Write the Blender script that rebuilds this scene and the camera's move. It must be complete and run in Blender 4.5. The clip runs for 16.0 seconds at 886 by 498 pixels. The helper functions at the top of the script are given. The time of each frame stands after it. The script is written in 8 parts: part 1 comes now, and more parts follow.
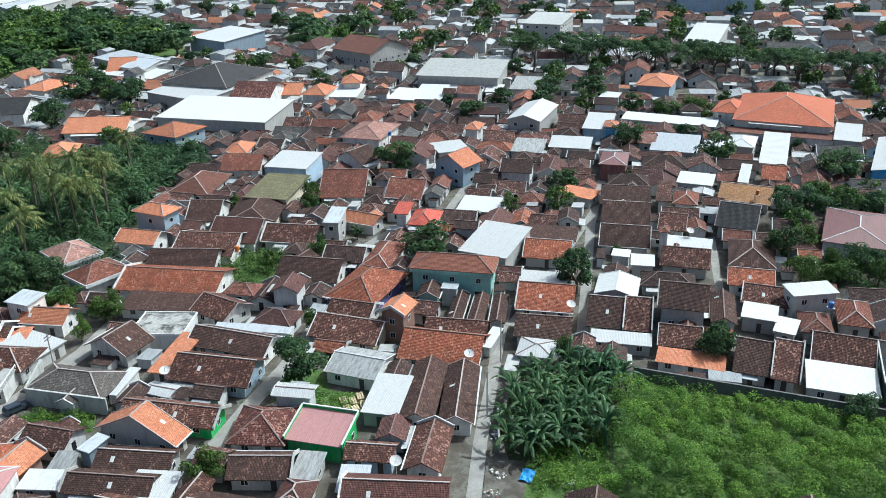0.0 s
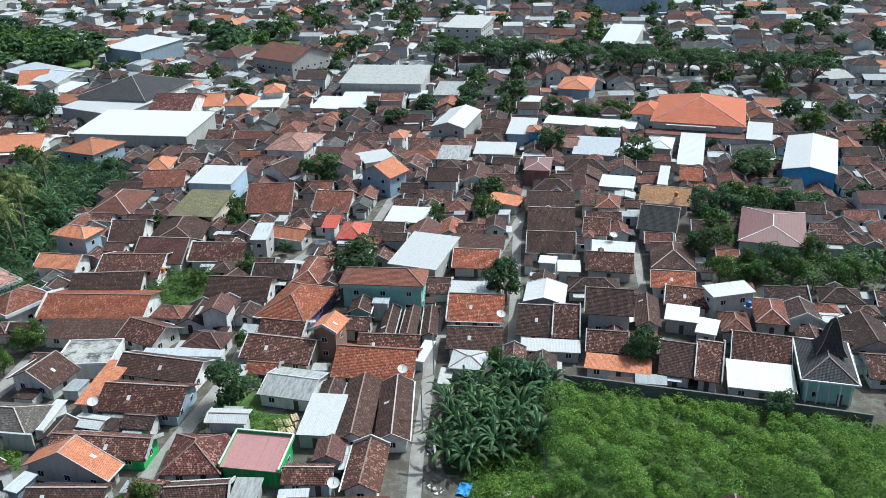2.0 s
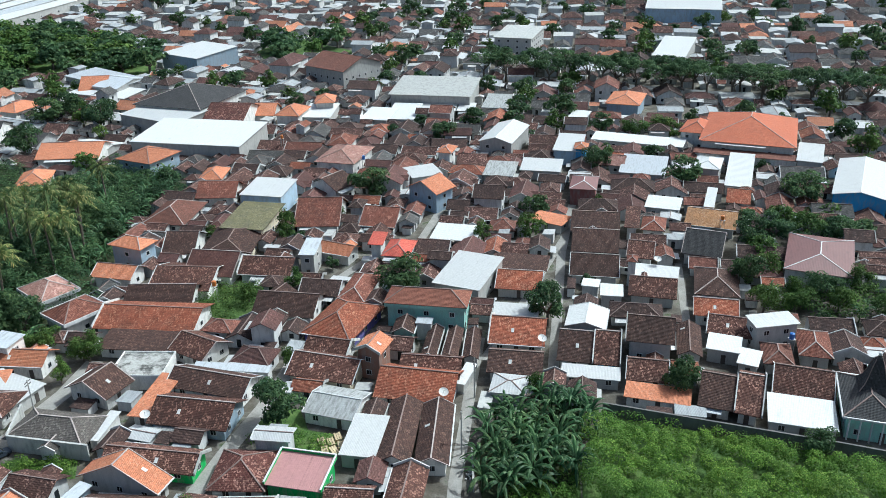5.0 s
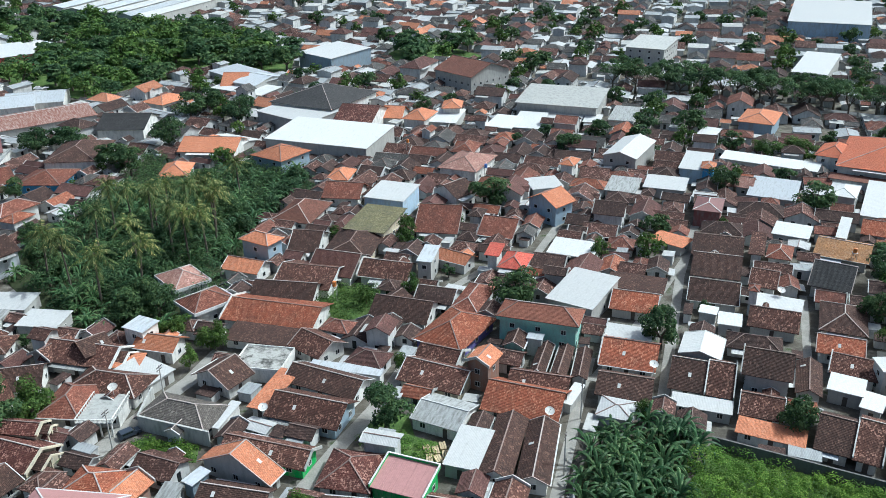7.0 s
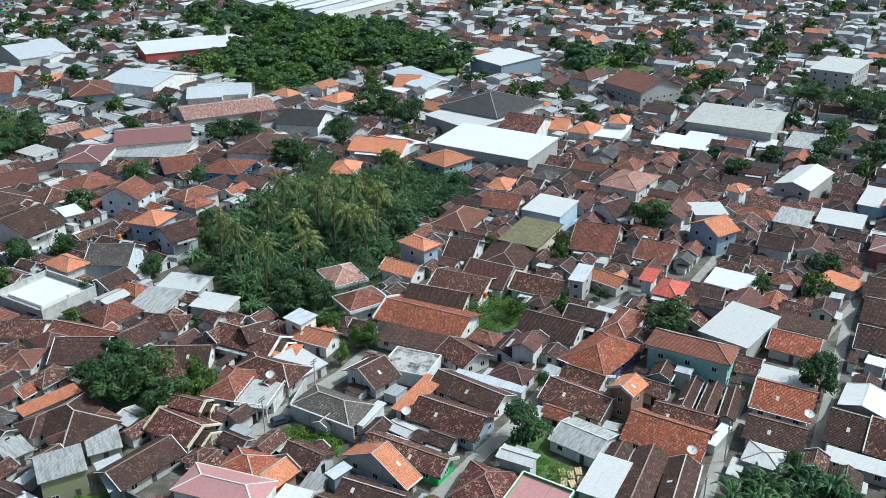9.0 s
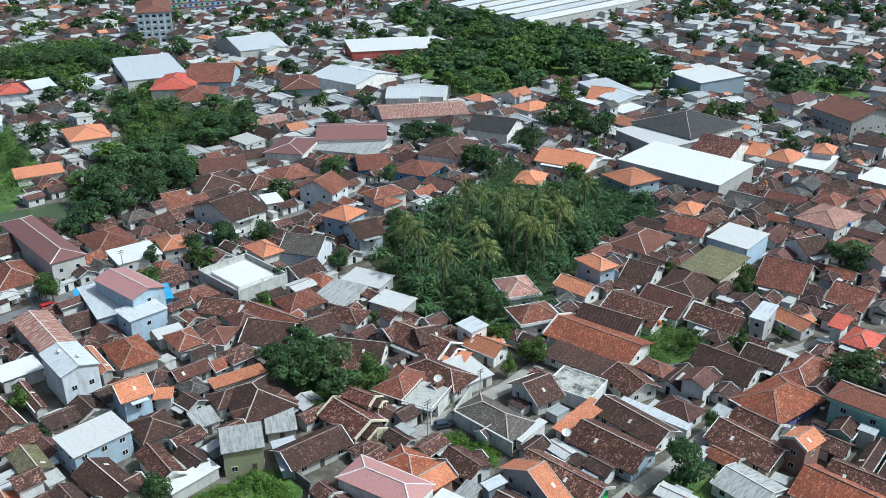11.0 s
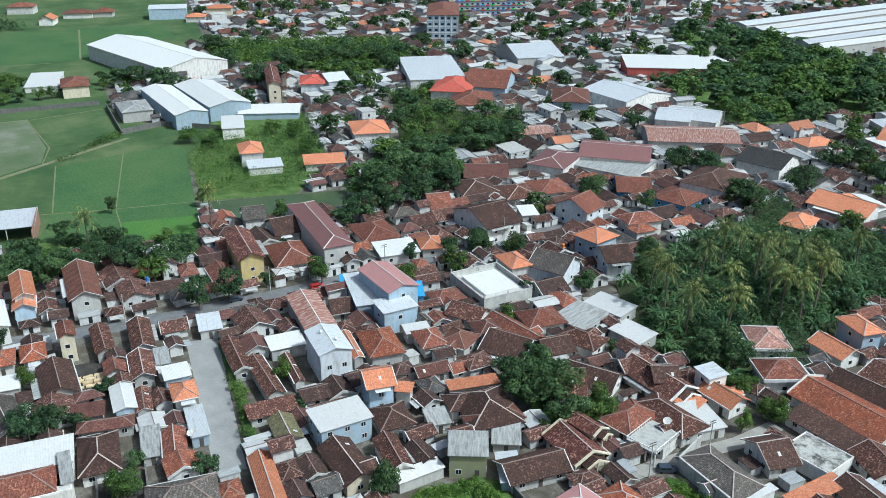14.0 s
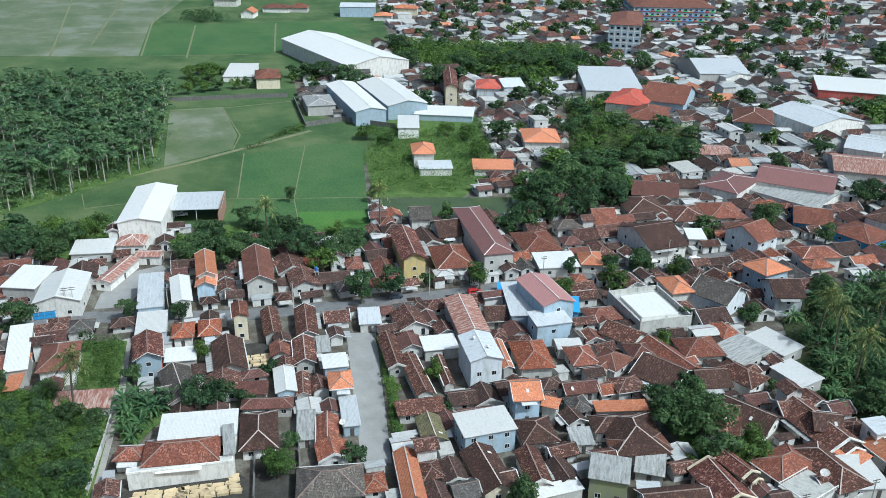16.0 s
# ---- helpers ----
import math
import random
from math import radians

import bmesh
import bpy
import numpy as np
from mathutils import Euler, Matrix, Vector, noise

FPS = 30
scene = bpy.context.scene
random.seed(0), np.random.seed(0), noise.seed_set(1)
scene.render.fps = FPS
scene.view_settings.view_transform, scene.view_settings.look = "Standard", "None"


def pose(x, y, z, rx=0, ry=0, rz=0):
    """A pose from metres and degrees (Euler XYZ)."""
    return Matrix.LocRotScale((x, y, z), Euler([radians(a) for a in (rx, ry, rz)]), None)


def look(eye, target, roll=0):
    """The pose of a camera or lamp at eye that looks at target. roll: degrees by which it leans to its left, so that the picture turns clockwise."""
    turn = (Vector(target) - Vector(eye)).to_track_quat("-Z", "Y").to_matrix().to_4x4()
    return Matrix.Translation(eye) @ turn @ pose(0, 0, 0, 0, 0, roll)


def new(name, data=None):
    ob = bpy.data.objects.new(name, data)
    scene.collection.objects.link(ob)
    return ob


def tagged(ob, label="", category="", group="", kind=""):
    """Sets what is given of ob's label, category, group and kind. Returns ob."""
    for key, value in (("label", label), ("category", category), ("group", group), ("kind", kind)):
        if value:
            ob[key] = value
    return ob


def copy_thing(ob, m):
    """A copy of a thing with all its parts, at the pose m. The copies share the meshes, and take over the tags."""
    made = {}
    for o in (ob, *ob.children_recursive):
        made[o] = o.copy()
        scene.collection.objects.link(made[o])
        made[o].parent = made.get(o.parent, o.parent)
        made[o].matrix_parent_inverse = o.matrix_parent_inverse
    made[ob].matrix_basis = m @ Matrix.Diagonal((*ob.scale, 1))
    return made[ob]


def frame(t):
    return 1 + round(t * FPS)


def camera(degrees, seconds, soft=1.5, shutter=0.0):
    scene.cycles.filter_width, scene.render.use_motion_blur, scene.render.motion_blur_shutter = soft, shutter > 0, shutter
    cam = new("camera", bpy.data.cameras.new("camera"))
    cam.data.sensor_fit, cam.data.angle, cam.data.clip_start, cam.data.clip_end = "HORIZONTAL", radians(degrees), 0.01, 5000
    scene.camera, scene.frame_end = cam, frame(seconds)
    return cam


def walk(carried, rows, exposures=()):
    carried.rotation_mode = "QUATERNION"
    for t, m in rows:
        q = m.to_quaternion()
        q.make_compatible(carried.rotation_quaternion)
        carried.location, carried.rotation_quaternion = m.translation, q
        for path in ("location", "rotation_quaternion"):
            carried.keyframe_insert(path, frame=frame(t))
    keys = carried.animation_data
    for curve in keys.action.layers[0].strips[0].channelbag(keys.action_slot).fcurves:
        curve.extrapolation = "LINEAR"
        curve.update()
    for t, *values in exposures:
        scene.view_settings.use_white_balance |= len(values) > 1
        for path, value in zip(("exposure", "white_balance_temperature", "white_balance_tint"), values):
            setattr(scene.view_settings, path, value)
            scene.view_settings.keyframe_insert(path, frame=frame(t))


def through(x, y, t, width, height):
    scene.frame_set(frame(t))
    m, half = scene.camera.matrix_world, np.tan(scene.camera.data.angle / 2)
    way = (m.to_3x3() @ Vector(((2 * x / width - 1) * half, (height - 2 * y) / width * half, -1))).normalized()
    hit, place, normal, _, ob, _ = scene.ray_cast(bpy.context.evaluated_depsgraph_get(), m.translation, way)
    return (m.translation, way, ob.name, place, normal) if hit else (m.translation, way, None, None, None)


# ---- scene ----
cam = camera(54.1, 16.0, 0.8)
PATH = [
    (0, (3.154, 2.833, 86.191), (3.059, 5.115, 85.176), -1.3),
    (0.5, (3.212, 2.836, 87.205), (3.184, 5.119, 86.185), -1.3),
    (1, (3.315, 2.881, 88.135), (3.345, 5.162, 87.114), -1.4),
    (1.5, (3.370, 2.884, 89.008), (3.449, 5.164, 87.984), -1.4),
    (2, (3.420, 2.959, 89.869), (3.526, 5.236, 88.843), -1.4),
    (2.5, (3.498, 2.836, 90.849), (3.593, 5.114, 89.821), -1.4),
    (3, (3.499, 2.796, 91.743), (3.584, 5.075, 90.716), -1.3),
    (5.5, (3.936, 2.197, 96.679), (3.842, 4.475, 95.653), -1.3),
    (6, (4.036, 1.980, 97.770), (3.853, 4.253, 96.744), -1.2),
    (6.5, (4.076, 1.981, 98.567), (3.802, 4.245, 97.544), -1.1),
    (7, (4.060, 1.853, 99.458), (3.700, 4.105, 98.435), -1.1),
    (7.5, (3.986, 1.889, 100.479), (3.538, 4.125, 99.456), -1.0),
    (8, (3.936, 1.795, 101.320), (3.394, 4.013, 100.301), -0.9),
    (8.5, (4.040, 1.729, 102.341), (3.386, 3.916, 101.323), -0.8),
    (9, (4.096, 1.547, 103.360), (3.309, 3.693, 102.344), -0.6),
    (11.5, (4.742, 0.725, 108.500), (3.405, 2.579, 107.491), -0.1),
    (12, (5.034, 0.411, 109.669), (3.604, 2.196, 108.660), -0.0),
    (12.5, (5.354, 0.006, 110.849), (3.829, 1.711, 109.841), 0.1),
    (13, (5.487, 0.001, 111.816), (3.880, 1.629, 110.809), 0.2),
    (13.5, (5.587, -0.205, 112.752), (3.896, 1.336, 111.746), 0.3),
    (14, (5.806, -0.275, 113.814), (4.034, 1.172, 112.807), 0.4),
    (14.5, (6.006, -0.293, 114.797), (4.157, 1.055, 113.789), 0.6),
    (15, (6.218, -0.476, 115.559), (4.296, 0.766, 114.551), 0.7),
    (15.5, (6.202, -0.693, 116.251), (4.224, 0.456, 115.244), 0.9),
    (16, (6.646, -0.785, 117.175), (4.621, 0.278, 116.166), 1.0),
]
walk(cam, [(t, look(eye, target, roll)) for t, eye, target, roll in PATH], [(0, -0.12, 5400, -2), (16, -0.28, 5360, -2.5)])

# ---- light ----
SUN_AZIMUTH, SUN_HEIGHT = 62.0, 52.0          # degrees clockwise from +y, degrees above the ground
world = bpy.data.worlds.new("sky")
scene.world = world
world.use_nodes = True
sky = world.node_tree.nodes.new("ShaderNodeTexSky")
sky.sky_type, sky.sun_disc = "NISHITA", False
sky.sun_elevation, sky.sun_rotation = radians(SUN_HEIGHT), radians(SUN_AZIMUTH)
sky.dust_density, sky.ozone_density = 6.5, 0.5
world.node_tree.links.new(sky.outputs[0], world.node_tree.nodes["Background"].inputs[0])
world.node_tree.nodes["Background"].inputs[1].default_value = 0.14
sun = new("sun", bpy.data.lights.new("sun", "SUN"))
sun.data.energy, sun.data.angle, sun.data.color = 4.3, radians(0.6), (1.0, 0.975, 0.94)
_a, _h = radians(SUN_AZIMUTH), radians(SUN_HEIGHT)
SUN_WAY = Vector((math.sin(_a) * math.cos(_h), math.cos(_a) * math.cos(_h), math.sin(_h)))
sun.matrix_world = look(SUN_WAY * 300, (0, 0, 0))

# ---- materials ----
MATS = {}


def nodes_of(name, rough=0.8, metal=0.0, spec=0.3):
    m = bpy.data.materials.new(name)
    m.use_nodes = True
    t = m.node_tree
    b = t.nodes["Principled BSDF"]
    b.inputs["Roughness"].default_value = rough
    b.inputs["Metallic"].default_value = metal
    b.inputs["Specular IOR Level"].default_value = spec
    MATS[name] = m
    return m, t, b


def add(t, kind, **values):
    n = t.nodes.new(kind)
    for key, value in values.items():
        n.inputs[key].default_value = value
    return n


def ramp(t, source, stops):
    r = t.nodes.new("ShaderNodeValToRGB")
    e = r.color_ramp.elements
    while len(e) < len(stops):
        e.new(0.5)
    for k, (p, c) in zip(e, stops):
        k.position, k.color = p, (*c, 1)
    t.links.new(source, r.inputs[0])
    return r.outputs[0]


def blend(t, how, fac, a, b):
    n = t.nodes.new("ShaderNodeMix")
    n.data_type, n.blend_type = "RGBA", how
    for slot, value in ((0, fac), (6, a), (7, b)):
        if isinstance(value, (int, float)):
            n.inputs[slot].default_value = value
        elif isinstance(value, tuple):
            n.inputs[slot].default_value = (*value, 1)
        else:
            t.links.new(value, n.inputs[slot])
    return n.outputs[2]


def coords(t, scale=(1, 1, 1), world_space=False):
    mp = t.nodes.new("ShaderNodeMapping")
    mp.inputs["Scale"].default_value = scale
    if world_space:
        src = t.nodes.new("ShaderNodeNewGeometry").outputs["Position"]
    else:
        src = t.nodes.new("ShaderNodeTexCoord").outputs["Object"]
    t.links.new(src, mp.inputs[0])
    return mp.outputs[0]


def noisy(t, vec, scale, detail=4.0, rough=0.6):
    n = add(t, "ShaderNodeTexNoise", Scale=scale, Detail=detail, Roughness=rough)
    t.links.new(vec, n.inputs["Vector"])
    return n.outputs["Fac"]


def bumped(t, b, height, strength, distance=0.05):
    n = add(t, "ShaderNodeBump", Strength=strength, Distance=distance)
    t.links.new(height, n.inputs["Height"])
    t.links.new(n.outputs[0], b.inputs["Normal"])


def vary(t, colour, low, high, island=False):
    """Lighter or darker from one object (or one island) to the next."""
    if island:
        rnd = t.nodes.new("ShaderNodeNewGeometry").outputs["Random Per Island"]
    else:
        rnd = t.nodes.new("ShaderNodeObjectInfo").outputs["Random"]
    g = ramp(t, rnd, [(0, (low,) * 3), (1, (high,) * 3)])
    return blend(t, "MULTIPLY", 1.0, colour, g)


def tile_material(name, base, light, dirt, share=0.5, island=False):
    """Clay roof tiles: pale and dark tiles strewn in patches, courses, lichen and soot stains."""
    m, t, b = nodes_of(name, 0.85, 0, 0.25)
    v = coords(t, (1, 1, 1), island)
    cell = add(t, "ShaderNodeTexVoronoi", Scale=4.2)
    t.links.new(coords(t, (1.0, 0.72, 0.72), island), cell.inputs["Vector"])
    one = t.nodes.new("ShaderNodeSeparateColor")
    t.links.new(cell.outputs["Color"], one.inputs[0])
    tone = ramp(t, one.outputs[1], [(0.0, (0.7,) * 3), (1.0, (1.24,) * 3)])
    c = blend(t, "MULTIPLY", 1.0, base, tone)
    strewn = ramp(t, one.outputs[0], [(share, (0, 0, 0)), (share + 0.12, (1, 1, 1))])
    patch = ramp(t, noisy(t, v, 0.55, 5), [(0.4, (0.04,) * 3), (0.58, (1, 1, 1))])
    c = blend(t, "MIX", blend(t, "MULTIPLY", 1.0, strewn, patch), c, light)
    big = ramp(t, noisy(t, v, 0.3, 5), [(0.4, (0, 0, 0)), (0.64, (0.8,) * 3)])
    c = blend(t, "MIX", big, c, blend(t, "MIX", 0.6, c, dirt))
    c = vary(t, c, 0.75, 1.22, island)
    t.links.new(c, b.inputs["Base Color"])
    wave = add(t, "ShaderNodeTexWave", Scale=1.1, Distortion=1.0, Detail=2.0)
    wave.bands_direction = "Y"
    t.links.new(v, wave.inputs["Vector"])
    rows = add(t, "ShaderNodeTexWave", Scale=1.4, Distortion=0.6)
    rows.bands_direction = "X"
    t.links.new(v, rows.inputs["Vector"])
    h = t.nodes.new("ShaderNodeMath")
    t.links.new(wave.outputs["Fac"], h.inputs[0])
    t.links.new(rows.outputs["Fac"], h.inputs[1])
    bumped(t, b, h.outputs[0], 0.6, 0.07)


def sheet_material(name, base, stain, rough=0.45, metal=0.0, scale=1.1, rust=0.35, spec=0.4):
    """Corrugated sheets with laps, streaks and rust."""
    m, t, b = nodes_of(name, rough, metal, spec)
    v = coords(t)
    streak = noisy(t, coords(t, (1.6, 0.25, 1)), 1.3, 5)
    c = blend(t, "MIX", ramp(t, streak, [(0.62 - rust * 0.4, (0, 0, 0)), (0.85 - rust * 0.3, (1, 1, 1))]), base, stain)
    fine = ramp(t, noisy(t, v, 2.2, 4), [(0.3, (0.88,) * 3), (0.7, (1.06,) * 3)])
    c = vary(t, blend(t, "MULTIPLY", 1.0, c, fine), 0.8, 1.08)
    t.links.new(c, b.inputs["Base Color"])
    wave = add(t, "ShaderNodeTexWave", Scale=scale)
    wave.bands_direction = "X"
    t.links.new(v, wave.inputs["Vector"])
    bumped(t, b, wave.outputs["Fac"], 0.4, 0.04)


def plaster_material(name, base, dirt=(0.3, 0.29, 0.27), island=False):
    m, t, b = nodes_of(name, 0.85, 0, 0.25)
    v = coords(t, (1, 1, 1), island)
    s = noisy(t, coords(t, (1, 1, 0.35), island), 0.9, 6, 0.7)
    c = blend(t, "MIX", ramp(t, s, [(0.46, (0, 0, 0)), (0.74, (0.75,) * 3)]), base, dirt)
    fine = ramp(t, noisy(t, v, 6, 3), [(0.3, (0.9,) * 3), (0.7, (1.05,) * 3)])
    t.links.new(vary(t, blend(t, "MULTIPLY", 1.0, c, fine), 0.82, 1.08, island), b.inputs["Base Color"])


def ground_material(name, stops, scale, fine=(0.75, 1.2), fine_scale=3.0, bump=0.3, rough=0.95):
    m, t, b = nodes_of(name, rough, 0, 0.2)
    v = coords(t, (1, 1, 1), True)
    c = ramp(t, noisy(t, v, scale, 8, 0.65), stops)
    f = noisy(t, v, fine_scale, 5, 0.7)
    c = blend(t, "MULTIPLY", 1.0, c, ramp(t, f, [(0.3, (fine[0],) * 3), (0.7, (fine[1],) * 3)]))
    t.links.new(c, b.inputs["Base Color"])
    bumped(t, b, f, bump, 0.1)


def leaf_material(name, dark, light, yellow, through=0.25):
    m, t, b = nodes_of(name, 0.65, 0, 0.16)
    rnd = t.nodes.new("ShaderNodeNewGeometry").outputs["Random Per Island"]
    c = ramp(t, rnd, [(0.0, dark), (0.7, light), (1.0, yellow)])
    patch = ramp(t, noisy(t, coords(t, (1, 1, 1), True), 0.22, 4), [(0.3, (0.68,) * 3), (0.7, (1.25,) * 3)])
    broad = ramp(t, noisy(t, coords(t, (1, 1, 1), True), 0.055, 3), [(0.35, (0.78, 0.84, 0.9)), (0.65, (1.2, 1.14, 1.0))])
    c = vary(t, blend(t, "MULTIPLY", 1.0, blend(t, "MULTIPLY", 1.0, c, patch), broad), 0.8, 1.2)
    t.links.new(c, b.inputs["Base Color"])
    tr = t.nodes.new("ShaderNodeBsdfTranslucent")
    t.links.new(c, tr.inputs["Color"])
    mix = t.nodes.new("ShaderNodeMixShader")
    mix.inputs[0].default_value = through
    t.links.new(b.outputs[0], mix.inputs[1])
    t.links.new(tr.outputs[0], mix.inputs[2])
    t.links.new(mix.outputs[0], t.nodes["Material Output"].inputs["Surface"])


# clay roofs: old and sooty, mottled, weathered red, new orange
TILES = dict(
    dark=((0.069, 0.041, 0.034), (0.2, 0.125, 0.1), (0.028, 0.021, 0.019), 0.79),
    mottled=((0.094, 0.046, 0.036), (0.4, 0.235, 0.185), (0.036, 0.024, 0.02), 0.7),
    maroonm=((0.105, 0.041, 0.034), (0.43, 0.25, 0.205), (0.05, 0.028, 0.025), 0.62),
    redbrown=((0.15, 0.07, 0.053), (0.22, 0.115, 0.09), (0.085, 0.047, 0.038), 0.75),
    redm=((0.175, 0.068, 0.048), (0.36, 0.18, 0.13), (0.075, 0.04, 0.033), 0.66),
    pinkm=((0.34, 0.19, 0.16), (0.55, 0.38, 0.33), (0.18, 0.11, 0.09), 0.6),
    orangem=((0.27, 0.088, 0.05), (0.5, 0.245, 0.155), (0.1, 0.046, 0.034), 0.66),
    orange=((0.49, 0.2, 0.11), (0.54, 0.28, 0.18), (0.4, 0.17, 0.1), 0.7),
    red=((0.47, 0.1, 0.075), (0.52, 0.17, 0.12), (0.32, 0.09, 0.07), 0.7),
    terracotta=((0.42, 0.135, 0.075), (0.48, 0.2, 0.125), (0.33, 0.12, 0.075), 0.7),
    plainbrown=((0.2, 0.086, 0.06), (0.22, 0.096, 0.068), (0.165, 0.074, 0.053), 0.7),
    tan=((0.38, 0.21, 0.1), (0.5, 0.33, 0.2), (0.21, 0.13, 0.08), 0.6),
    tilered=((0.115, 0.055, 0.046), (0.2, 0.105, 0.09), (0.06, 0.037, 0.034), 0.72),
    greytile=((0.088, 0.082, 0.076), (0.2, 0.19, 0.175), (0.048, 0.045, 0.043), 0.68),
    olive=((0.17, 0.165, 0.09), (0.3, 0.29, 0.18), (0.1, 0.1, 0.075), 0.6),
    slate=((0.055, 0.057, 0.06), (0.085, 0.086, 0.09), (0.038, 0.04, 0.042), 0.7),
)
for key, (base_c, light_c, dirt_c, share_c) in TILES.items():
    tile_material(key, *[(r * 1.06, g * 0.98, b * 0.92) for r, g, b in (base_c, light_c, dirt_c)], share_c)
for key in ("dark", "mottled", "redm", "orange", "greytile", "tilered", "orangem"):
    tile_material("far_" + key, *TILES[key][:3], TILES[key][3], True)
sheet_material("white", (0.64, 0.627, 0.6), (0.5, 0.485, 0.455), 0.5, 0, 1.1, 0.2)
sheet_material("palemetal", (0.54, 0.555, 0.57), (0.36, 0.355, 0.34), 0.42, 0.0, 1.1, 0.3)
sheet_material("asbestos", (0.4, 0.4, 0.385), (0.2, 0.195, 0.18), 0.9, 0, 1.6, 0.5, 0.2)
sheet_material("rust", (0.27, 0.118, 0.088), (0.55, 0.44, 0.38), 0.7, 0, 1.1, 0.45, 0.2)
sheet_material("pinkmetal", (0.42, 0.215, 0.2), (0.34, 0.18, 0.165), 0.5, 0, 0.9, 0.2)
sheet_material("maroon", (0.21, 0.1, 0.09), (0.15, 0.075, 0.068), 0.5, 0, 0.9, 0.3)
sheet_material("blue", (0.06, 0.3, 0.62), (0.07, 0.22, 0.42), 0.5, 0, 1.1, 0.2)
sheet_material("far_white", (0.6, 0.59, 0.57), (0.46, 0.45, 0.43), 0.5)
sheet_material("far_grey", (0.42, 0.43, 0.43), (0.25, 0.25, 0.24), 0.7)
WALLS = dict(wall_white=(0.77, 0.745, 0.7), wall_cream=(0.66, 0.58, 0.43), wall_grey=(0.5, 0.485, 0.455), wall_pale=(0.62, 0.65, 0.68),
             wall_bluegrey=(0.36, 0.45, 0.53), wall_lightblue=(0.46, 0.58, 0.69), wall_blue=(0.08, 0.33, 0.62), wall_mint=(0.36, 0.62, 0.53),
             wall_green=(0.05, 0.44, 0.1), wall_brick=(0.32, 0.17, 0.12), wall_purple=(0.16, 0.14, 0.38), wall_yellow=(0.6, 0.47, 0.2),
             wall_maroon=(0.26, 0.1, 0.09), wall_red=(0.5, 0.1, 0.08), wall_olivewall=(0.36, 0.36, 0.2))
for key, base_c in WALLS.items():
    plaster_material(key, base_c)
plaster_material("far_wall", (0.66, 0.65, 0.63), island=True)
plaster_material("far_concrete", (0.47, 0.46, 0.43), (0.22, 0.215, 0.2), True)
plaster_material("concrete", (0.5, 0.49, 0.455), (0.2, 0.2, 0.185))
plaster_material("mortar", (0.3, 0.22, 0.19), (0.14, 0.105, 0.09))
plaster_material("pale_mortar", (0.52, 0.44, 0.4), (0.26, 0.21, 0.19))
plaster_material("painted_trim", (0.72, 0.71, 0.69), (0.4, 0.38, 0.36))
plaster_material("field_wall", (0.17, 0.165, 0.155), (0.07, 0.07, 0.065), True)
plaster_material("bark", (0.17, 0.14, 0.11), (0.08, 0.07, 0.06))
plaster_material("pale_bark", (0.4, 0.38, 0.33), (0.22, 0.2, 0.17))
plaster_material("sawn_wood", (0.62, 0.49, 0.3), (0.45, 0.34, 0.2))
plaster_material("dark_frame", (0.1, 0.085, 0.075), (0.06, 0.05, 0.05))
nodes_of("glass_dark", 0.12, 0, 0.5)[2].inputs["Base Color"].default_value = (0.02, 0.024, 0.028, 1)
nodes_of("rubber", 0.8)[2].inputs["Base Color"].default_value = (0.015, 0.015, 0.016, 1)
for key, base_c in dict(car_white=(0.75, 0.75, 0.75), car_red=(0.4, 0.03, 0.03), car_dark=(0.04, 0.05, 0.07), tank_orange=(0.62, 0.2, 0.04), tank_blue=(0.05, 0.16, 0.45)).items():
    nodes_of(key, 0.35, 0, 0.5)[2].inputs["Base Color"].default_value = (*base_c, 1)
ground_material("earth", [(0.3, (0.058, 0.05, 0.038)), (0.5, (0.115, 0.102, 0.082)), (0.58, (0.175, 0.162, 0.138)), (0.68, (0.06, 0.08, 0.03))], 0.2)
ground_material("lane", [(0.3, (0.25, 0.235, 0.21)), (0.7, (0.38, 0.36, 0.325))], 0.3, (0.8, 1.12))
ground_material("asphalt", [(0.3, (0.13, 0.13, 0.13)), (0.7, (0.2, 0.2, 0.2))], 0.3, (0.8, 1.15))
ground_material("stained_concrete", [(0.38, (0.09, 0.088, 0.08)), (0.47, (0.3, 0.29, 0.265)), (0.55, (0.46, 0.445, 0.41)), (0.64, (0.4, 0.39, 0.36))], 0.4, (0.75, 1.15), 2.4)
ground_material("slab", [(0.3, (0.24, 0.235, 0.225)), (0.7, (0.34, 0.335, 0.32))], 0.15, (0.85, 1.1))
ground_material("grass", [(0.3, (0.05, 0.09, 0.025)), (0.5, (0.085, 0.14, 0.036)), (0.7, (0.14, 0.175, 0.06))], 0.22, (0.6, 1.35), 2.2, 0.6)
# earth with the shade of houses and trees put into its colour
ground_material("dark_earth", [(0.3, (0.032, 0.03, 0.026)), (0.7, (0.075, 0.07, 0.06))], 0.3)
ground_material("litter", [(0.3, (0.03, 0.035, 0.018)), (0.7, (0.06, 0.075, 0.03))], 0.3)
ground_material("rice", [(0.3, (0.042, 0.098, 0.036)), (0.5, (0.064, 0.122, 0.042)), (0.7, (0.086, 0.135, 0.052))], 0.03, (0.7, 1.25), 1.1, 0.8)
ground_material("rice_light", [(0.36, (0.042, 0.082, 0.03)), (0.5, (0.07, 0.112, 0.042)), (0.64, (0.115, 0.145, 0.064))], 0.03, (0.75, 1.2), 1.6, 0.4)
